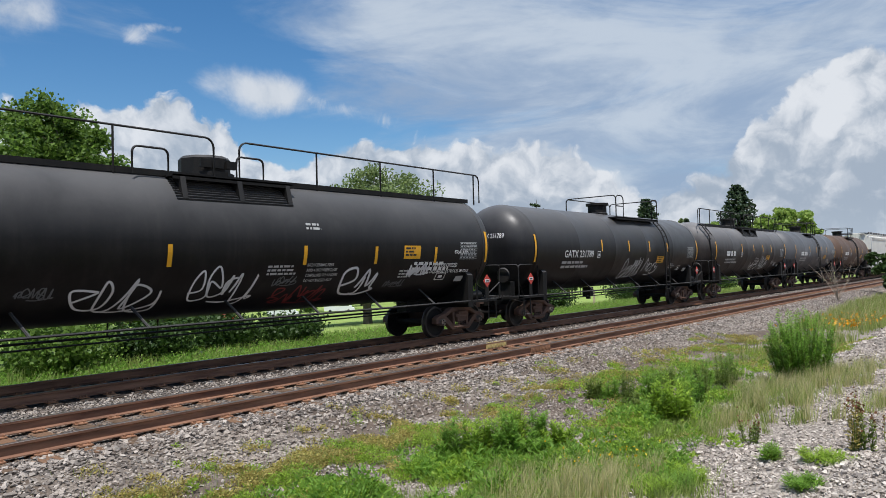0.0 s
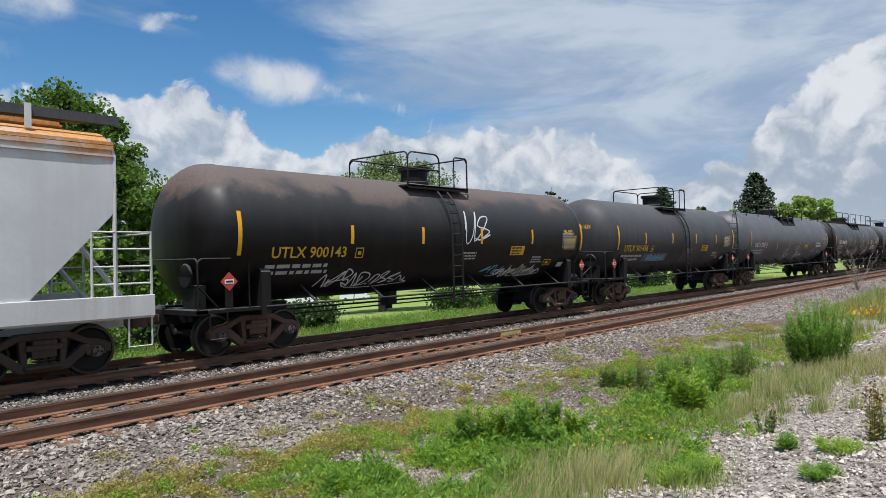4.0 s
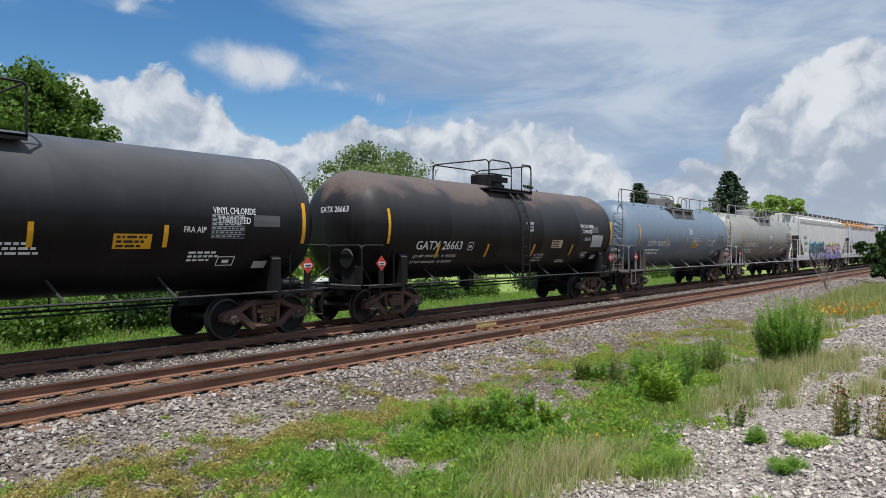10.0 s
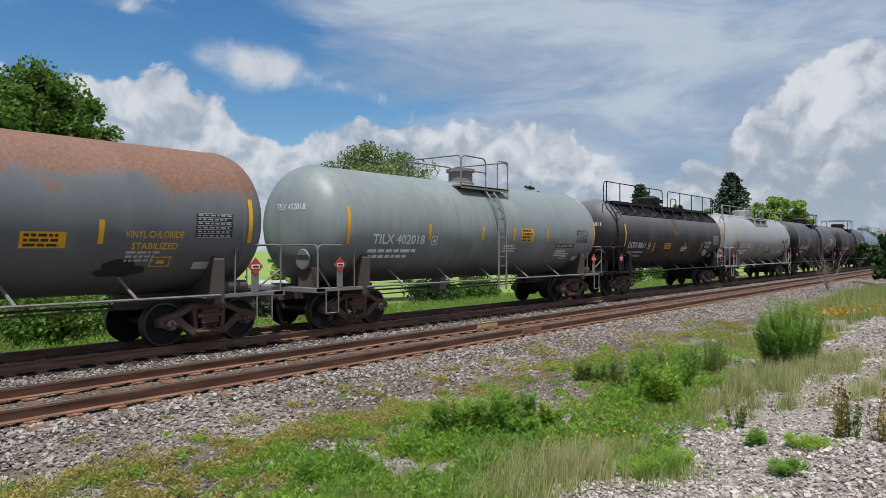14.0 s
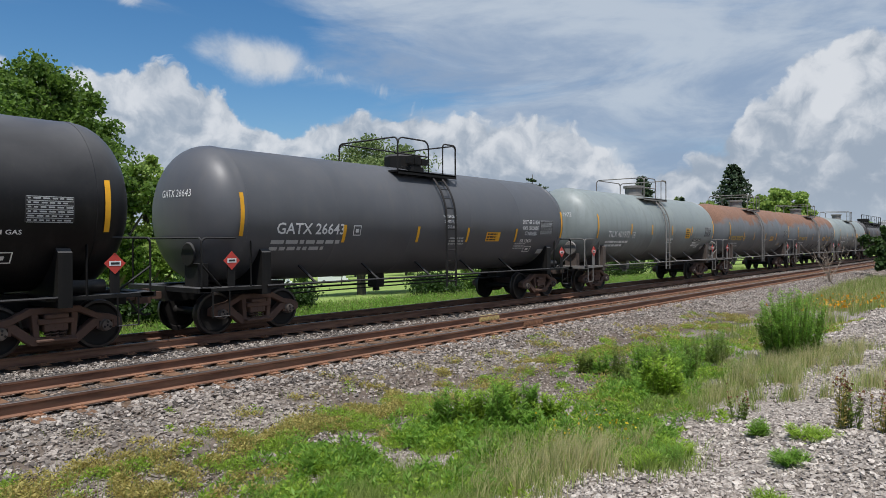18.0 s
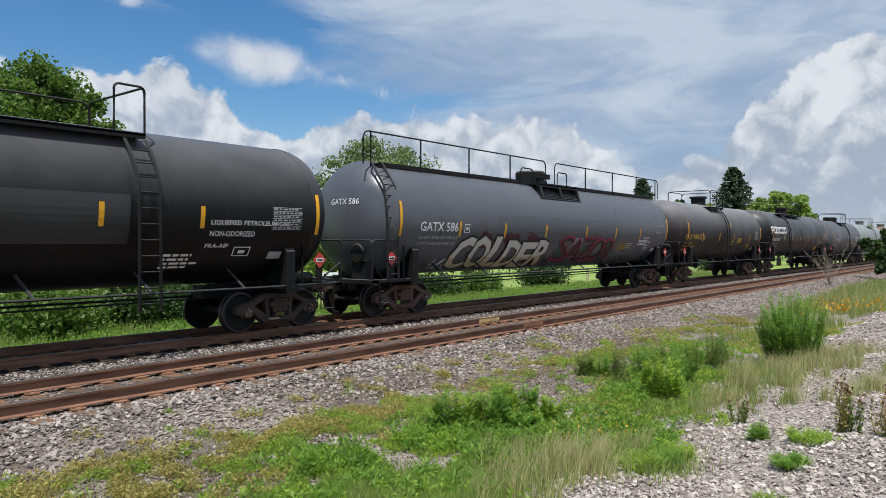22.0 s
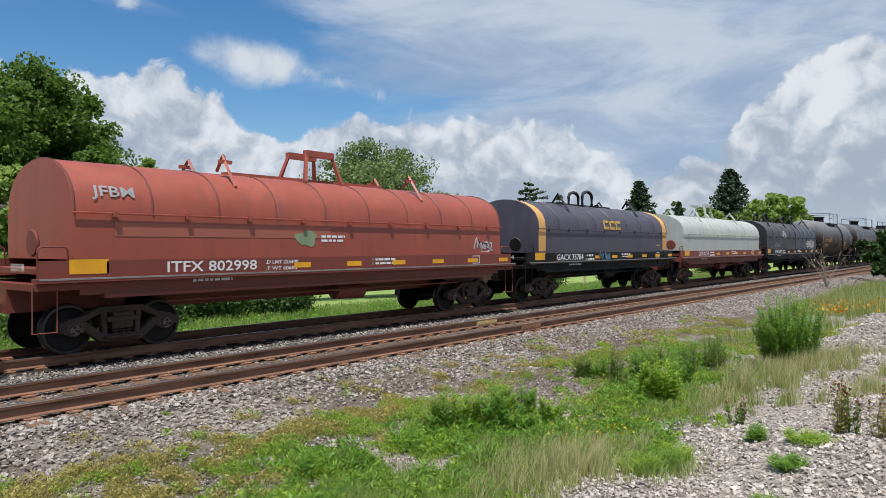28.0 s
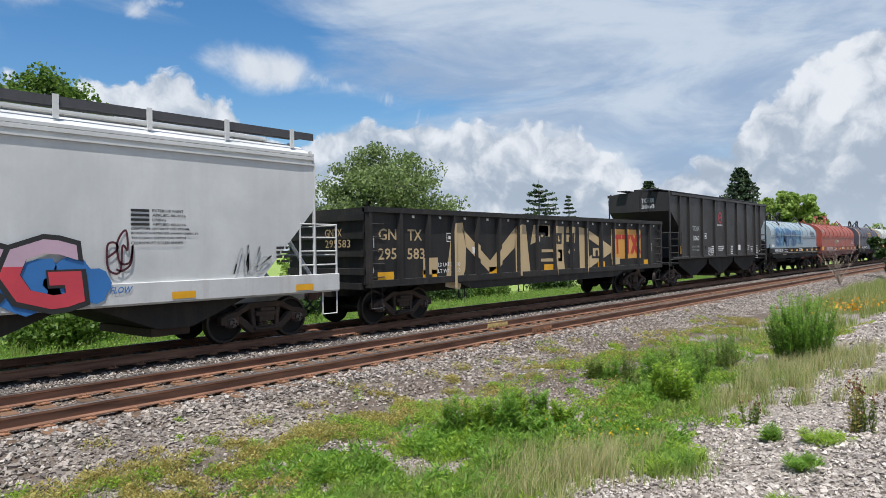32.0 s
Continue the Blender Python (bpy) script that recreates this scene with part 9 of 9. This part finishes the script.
    poly_shape(car, [(-5.22, 2.6), (-5.05, 2.05), (-3.9, 1.26), (-3.7, 1.28), (-2.5, 2.0), (-2.4, 2.7), (-3.85, 1.62)], G_TAN, skin)
    poly_shape(car, [(-2.45, 2.68), (-2.44, 1.13), (-1.54, 0.94), (-1.82, 2.76), (-2.19, 2.78)], G_TAN, skin)
    poly_shape(car, [(-0.08, 2.75), (-0.09, 1.82), (0.04, 1.02), (0.75, 0.85), (0.6, 1.81), (0.66, 2.74)], G_TAN, skin)
    poly_shape(car, [(1.75, 2.74), (1.8, 1.05), (2.15, 0.82), (2.3, 1.27), (2.25, 2.7)], G_TAN, skin)
    poly_shape(car, [(2.24, 2.72), (2.24, 2.4), (3.55, 1.95), (2.26, 1.55), (2.28, 1.12), (4.3, 1.75), (4.4, 1.98)], G_TAN, skin)
    poly_shape(car, [(-0.95, 1.52), (0.5, 1.5), (0.52, 1.92), (-0.85, 1.94), (-0.85, 1.84), (0.38, 1.83), (0.38, 1.62), (-0.95, 1.62)], G_TAN, skin)
    poly_shape(car, [(-1.55, 2.1), (-1.35, 2.76), (-0.42, 2.78), (-0.42, 2.4)], G_TAN, skin)
    poly_shape(car, [(0.74, 2.2), (0.86, 2.74), (1.5, 2.74), (1.44, 2.16)], G_TAN, skin)
    for t, x, z, w, h in (("r", -1.03, 2.2, 0.3, 0.25), ("a", -0.07, 2.2, 0.45, 0.24), ("n", 0.82, 2.2, 0.48, 0.26), ("g", 0.9, 1.52, 0.5, 0.42), ("n", 2.8, 1.64, 0.6, 0.32)):
        poly_shape(car, [(x - 0.1, z - 0.08), (x + w + 0.1, z - 0.08), (x + w + 0.12, z + h + 0.06), (x - 0.08, z + h + 0.06)], G_BLACK, skin, 0.009)
        letters(car, t, x, z, h, G_TAN, skin, w, 0.014, 0.03)
    letters(car, "LD LMT 210800", -6.35, 1.5, 0.11, M_WHITE, skin, 1.0, 0.012), letters(car, "LT WT 75200", -6.35, 1.32, 0.11, M_WHITE, skin, 1.0, 0.012)
    poly_shape(car, [(4.35, 1.5), (7.0, 1.5), (7.0, 2.7), (4.35, 2.7)], plain("logo_orange", (0.62, 0.30, 0.06), 0.55, 0, 0.15, 3, 0), skin, 0.004)
    red = plain("logo_red", (0.42, 0.035, 0.02), 0.55, 0, 0.15, 3, 0)
    for a in (4.5, 5.3):
        poly_shape(car, [(a, 2.48), (a + 0.75, 2.48), (a + 0.75, 2.3), (a + 0.48, 2.3), (a + 0.48, 1.7), (a + 0.27, 1.7), (a + 0.27, 2.3), (a, 2.3)], red, skin, 0.008)
    poly_shape(car, [(6.05, 2.48), (6.35, 2.48), (6.9, 1.7), (6.62, 1.7)], red, skin, 0.008)
    poly_shape(car, [(6.6, 2.48), (6.9, 2.48), (6.35, 1.7), (6.08, 1.7)], red, skin, 0.010)
    for x in (-8.75, -7.0, -3.9, -0.7, 3.2, 7.4):
        patch(car, x, 1.22, 0.6, 0.2, M_REFLECT, skin, 0.006, "reflector", "yellow retroreflective strip")
    letters(car, "21", -9.1, 2.05, 0.3, G_WHITE, skin, 0.24)
    blob_patch(car, -9.12, 1.3, 0.24, 0.45, G_WHITE, skin, 92)
    frame_box(car, -5.95, 2.2, 0.26, M_WHITE, skin)
    patch(car, -4.75, 1.85, 0.3, 0.2, M_WHITE, skin, 0.012, "notice")
    frame_box(car, 7.9, 1.8, 0.35, M_WHITE, skin)
    end_letters(car, "GNTX", "295583", -(span(28) / 2 - 0.55) - 0.175, 2.35, G_TAN)
    add(28, car)
    # 29: clean grey hopper with a red and blue piece
    car, skin = hopper_car(span(29), P_WHITE3, P_SILL, "clean light grey covered hopper car with red and blue graffiti")
    for i, tx in enumerate(("EXTERIOR PAINT", "APPLIED 08-2016", "LINING", "APPLIED 08-2016", "CAUTION: DO NOT USE STEAM,", "BOILING WATER OR SHARP OBJECTS", "TO CLEAN, ENTER CAR WITH", "CLEAN SOFT SOLED SHOES.")):
        lead = 0.0 if i > 3 else 0.42
        letters(car, tx, 4.72 + lead, 2.78 - 0.088 * i, 0.055, M_BLACKINK, skin, 0.046 * len(tx), name="small_lettering")
        if lead:
            patch(car, 4.72, 2.78 - 0.088 * i, 0.36, 0.05, M_BLACKINK, skin, 0.005, "small_lettering")
    bars(car, 8.0, 2.05, 0.5, 4, 0.1, M_BLACKINK, skin, 8)
    for x, w, m, sd in ((2.0, 1.6, G_RBLUE, 95), (3.1, 1.25, G_RBLUE, 96)):
        blob_patch(car, x, 1.0, w, 0.95, m, flat_skin(1.6), sd)
    bold_piece(car, "OSG", 0.1, 1.06, 3.6, 1.2, G_PINK, G_RRED, G_BLACK, flat_skin(1.6), 0.62, 0.09, 0.03, 9)
    letters(car, "FLOW", 4.3, 1.27, 0.12, G_RBLUE, flat_skin(1.6), 0.42, slant=0.3)
    tag(car, 4.3, 1.75, 0.4, 0.6, G_MAROON, skin, 98, n=2), tag(car, 7.0, 1.6, 0.8, 0.5, M_STENCIL, skin, 99, n=2)
    for x in (5.5, 8.5, -6, -2):
        patch(car, x, 1.1, 0.5, 0.14, M_REFLECT, flat_skin(1.6), 0.005, "reflector", "yellow retroreflective strip")
    add(29, car)


def end_letters(car, a, b, x, z, ink=None):
    """Mark and number on a rear end wall."""
    for t, dz in ((a, 0.0), (b, -0.28)):
        bm = text_bm(t, 0.2, 0.16 * len(t))
        for v in bm.verts:
            v.co = (x, 1.25 - 0.4 - v.co.x - 1.0, z + dz + v.co.y)
        part("end_lettering", bm, ink or M_BLACKINK, car)


def poly_shape(car, pts, mat, skin, eps=0.006):
    bm = bmesh.new()
    bm.faces.new([bm.verts.new((a, b, 0)) for a, b in pts])
    if car in RIBS:
        # the same paint on the outer faces of the side posts
        xs, out = RIBS[car]
        for x in xs:
            b = bm.copy()
            for q, n in ((x + 0.055, 1), (x - 0.055, -1)):
                bmesh.ops.bisect_plane(b, geom=list(b.verts) + list(b.edges) + list(b.faces), plane_co=(q, 0, 0), plane_no=(n, 0, 0), clear_outer=True)
            if not b.faces:
                b.free()
                continue
            for v in b.verts:
                v.co = (v.co.x, -(out + eps), v.co.y)
            part("graffiti", b, mat, car, "broad painted graffiti shape")
    for v in bm.verts:
        v.co = skin(v.co.x, v.co.y, 0, eps)
    part("graffiti", bm, mat, car, "broad painted graffiti shape")


def logo_bars(car, x, z, w, h, skin):
    """A company mark as six plain white blocks."""
    n = 6
    for k in range(n):
        u = x + w * k / n
        cw = w / n * 0.9
        bm = bmesh.new()
        t = 0.12
        quad_uv(bm, 0, t, 0, h), quad_uv(bm, t, cw, h - 0.12, h), quad_uv(bm, t, cw, 0.0 if k not in (0,) else 0.14, 0.11 if k not in (0,) else 0.25)
        if k not in (3,):
            quad_uv(bm, cw - t, cw, 0.11 if k not in (0,) else 0.25, h - 0.12)
        part("logo_block", fit_mesh(bm, skin, u, z, 0.006, h), M_WHITE, car, "white company mark block")


def logo_shape(car, skin):
    """Three faded yellow logo blocks."""
    m = plain("logo_yellow", (0.52, 0.31, 0.06), 0.6, 0, 0.3, 5, 0)
    for k in range(3):
        u = -0.75 + 0.55 * k
        bm = bmesh.new()
        quad_uv(bm, 0, 0.14, 0, 0.36), quad_uv(bm, 0.14, 0.46, 0.26, 0.36), quad_uv(bm, 0.14, 0.46, 0, 0.1)
        for v in bm.verts:
            v.co = skin(u + v.co.x, 2.66, v.co.y, 0.01)
        part("logo_block", bm, m, car, "faded yellow company mark block")


def coil_marks(car, skin, mark, num, x, z, L, ink, ground, w, lines=()):
    h = L / 2
    if ground:
        patch(car, x - 0.1, z - 0.04, w + 0.2, 0.3, ground, skin, 0.004, "number_panel")
    letters(car, mark + " " + num, x, z, 0.22, ink, skin, w, 0.008)
    if lines:
        for i, line in enumerate(lines):
            letters(car, line, x + w + 0.2, z + 0.12 - 0.14 * i, 0.085, ink, skin, 0.95 - 0.04 * i)
    else:
        bars(car, x + w + 0.2, z + 0.12, 0.8, 2, 0.14, ink, skin, 3)
    for k in range(9):
        u = -h + 1.0 + k * (L - 2.2) / 8
        if x - 0.6 < u < x + w + 0.9:
            continue
        patch(car, u, 1.5, 0.5 if k else 0.7, 0.12 if k else 0.26, M_REFLECT, skin, 0.006, "reflector", "yellow retroreflective strip")
    frame_box(car, h - 2.6, 1.46, 0.24, ink, skin, 0.36)
    bars(car, -h + 3.4, 1.28, 1.2, 1, 0.1, ink, skin, 4), bars(car, 0.8, 1.62, 1.0, 2, 0.1, ink, skin, 5)
    end = text_bm(num, 0.14, 0.6)
    for v in end.verts:
        v.co = (-h + 0.46, -0.4 - v.co.x, 1.55 + v.co.y)
    part("end_lettering", end, ink, car)


train()
near_track = build_track("track_near", NEAR_Y, "empty railway track with rusty rails and wooden ties", (-8, 125), 250)
build_joints(near_track)
build_track("track_far", FAR_Y, "railway track under the moving train, its ties coloured dark for shade", (-8, 125), 110, "tie_shaded")
def fence_post(x, y, h=1.25):
    z = float(ground_z(x, y))
    t = tagged(new("fence_post"), "weathered pale wooden post in the grass", "post")
    t.matrix_basis = pose(x, y, z - 0.1)
    bm = bmesh.new()
    prism(bm, [(-0.07, -0.07), (0.07, -0.07), (0.075, 0.07), (-0.07, 0.07)], 0, h, "z")
    bmesh.ops.bevel(bm, geom=list(bm.edges), offset=0.012, segments=1, affect="EDGES")
    part("post", bm, plain("post_wood", (0.50, 0.42, 0.28), 0.85, 0, 0.3, 14), t)
    bm = bmesh.new()
    prism(bm, [(-0.085, -0.085), (0.085, -0.085), (0.085, 0.085), (-0.085, 0.085)], h, h + 0.04, "z")
    part("cap", bm, MATS["post_wood"], t)


fence_post(46.5, 24.5)

def parked_car(x, y, turn, mat, label, van=False):
    z = float(ground_z(x, y))
    t = tagged(new("parked_van" if van else "parked_car"), label, "van" if van else "car")
    t.matrix_basis = pose(x, y, z, 0, 0, turn)
    L, H = (6.4, 2.5) if van else (4.4, 1.45)
    bm = bmesh.new()
    side = [(-L / 2, 0.35), (L / 2, 0.35), (L / 2, 0.9), (L / 2 - (0.5 if van else 1.1), 1.0), (L / 2 - (0.9 if van else 1.7), H), (-L / 2 + (0.1 if van else 0.8), H), (-L / 2, 1.0)]
    prism(bm, side, -0.88, 0.88)
    bmesh.ops.bevel(bm, geom=list(bm.edges), offset=0.06, segments=1, affect="EDGES")
    part("body", bm, mat, t)
    glass = plain("car_glass", (0.02, 0.025, 0.03), 0.1, 0, 0.1, 4, 0)
    for sy in (-1, 1):
        bm = bmesh.new()
        box(bm, -0.2 if van else -1.2, L / 2 - (1.2 if van else 1.8), sy * 0.875, sy * 0.9, 1.0 if not van else 1.4, H - 0.12 if not van else 2.1)
        part("side_window", bm, glass, t)
        for sx in (-1, 1):
            bm = bmesh.new()
            lathe(bm, [(-0.1, 0.05), (-0.1, 0.32), (0.1, 0.32), (0.1, 0.05)], "y", 14)
            bmesh.ops.translate(bm, verts=bm.verts, vec=(sx * L * 0.3, sy * 0.8, 0.32))
            part("wheel", bm, M_BLACK, t)


parked_car(79.0, 121.0, 20, plain("car_red", (0.45, 0.02, 0.02), 0.3, 0, 0.1, 3, 0), "small red car parked beyond the field")
parked_car(74.0, 124.0, 35, plain("car_silver", (0.35, 0.36, 0.38), 0.3, 0.3, 0.1, 3, 0), "silver car parked beyond the field")
parked_car(90.5, 118.5, -38, plain("van_white", (0.72, 0.73, 0.74), 0.35, 0, 0.08, 3, 0), "white van parked beyond the field", True)
parked_car(101.0, 113.0, -40, plain("van_white", (0.72, 0.73, 0.74), 0.35, 0, 0.08, 3, 0), "white van parked beyond the field", True)

build_stones()


def motions():
    """The train rolls along the far track; its wheels turn with it."""
    def travel(t):
        u = t / 16
        return 243.038 * u + 0.52947 * u * u + 2.9162 * u ** 3 - 1.79025 * u ** 4
    for car, front, length in TRAIN:
        walk(car, [(t, pose(front - length / 2 + travel(t), FAR_Y, 0)) for t in range(0, 33)])
    place = {car: front - length / 2 for car, front, length in TRAIN}
    for w, car, a in WHEELS:
        c = place[car]
        near = [f for f in range(0, 961) if -14 < c + travel(f / 30) < 62]
        steps = sorted(set([0, 960] + near))
        walk(w, [(f / 30, pose(a, 0, 0.457, 0, math.degrees(((travel(f / 30) - (travel(near[0] / 30) if near else 0)) if near and near[0] <= f <= near[-1] else (0 if not near or f < near[0] else travel(near[-1] / 30) - travel(near[0] / 30))) / 0.457) % 360, 0)) for f in steps])


motions()
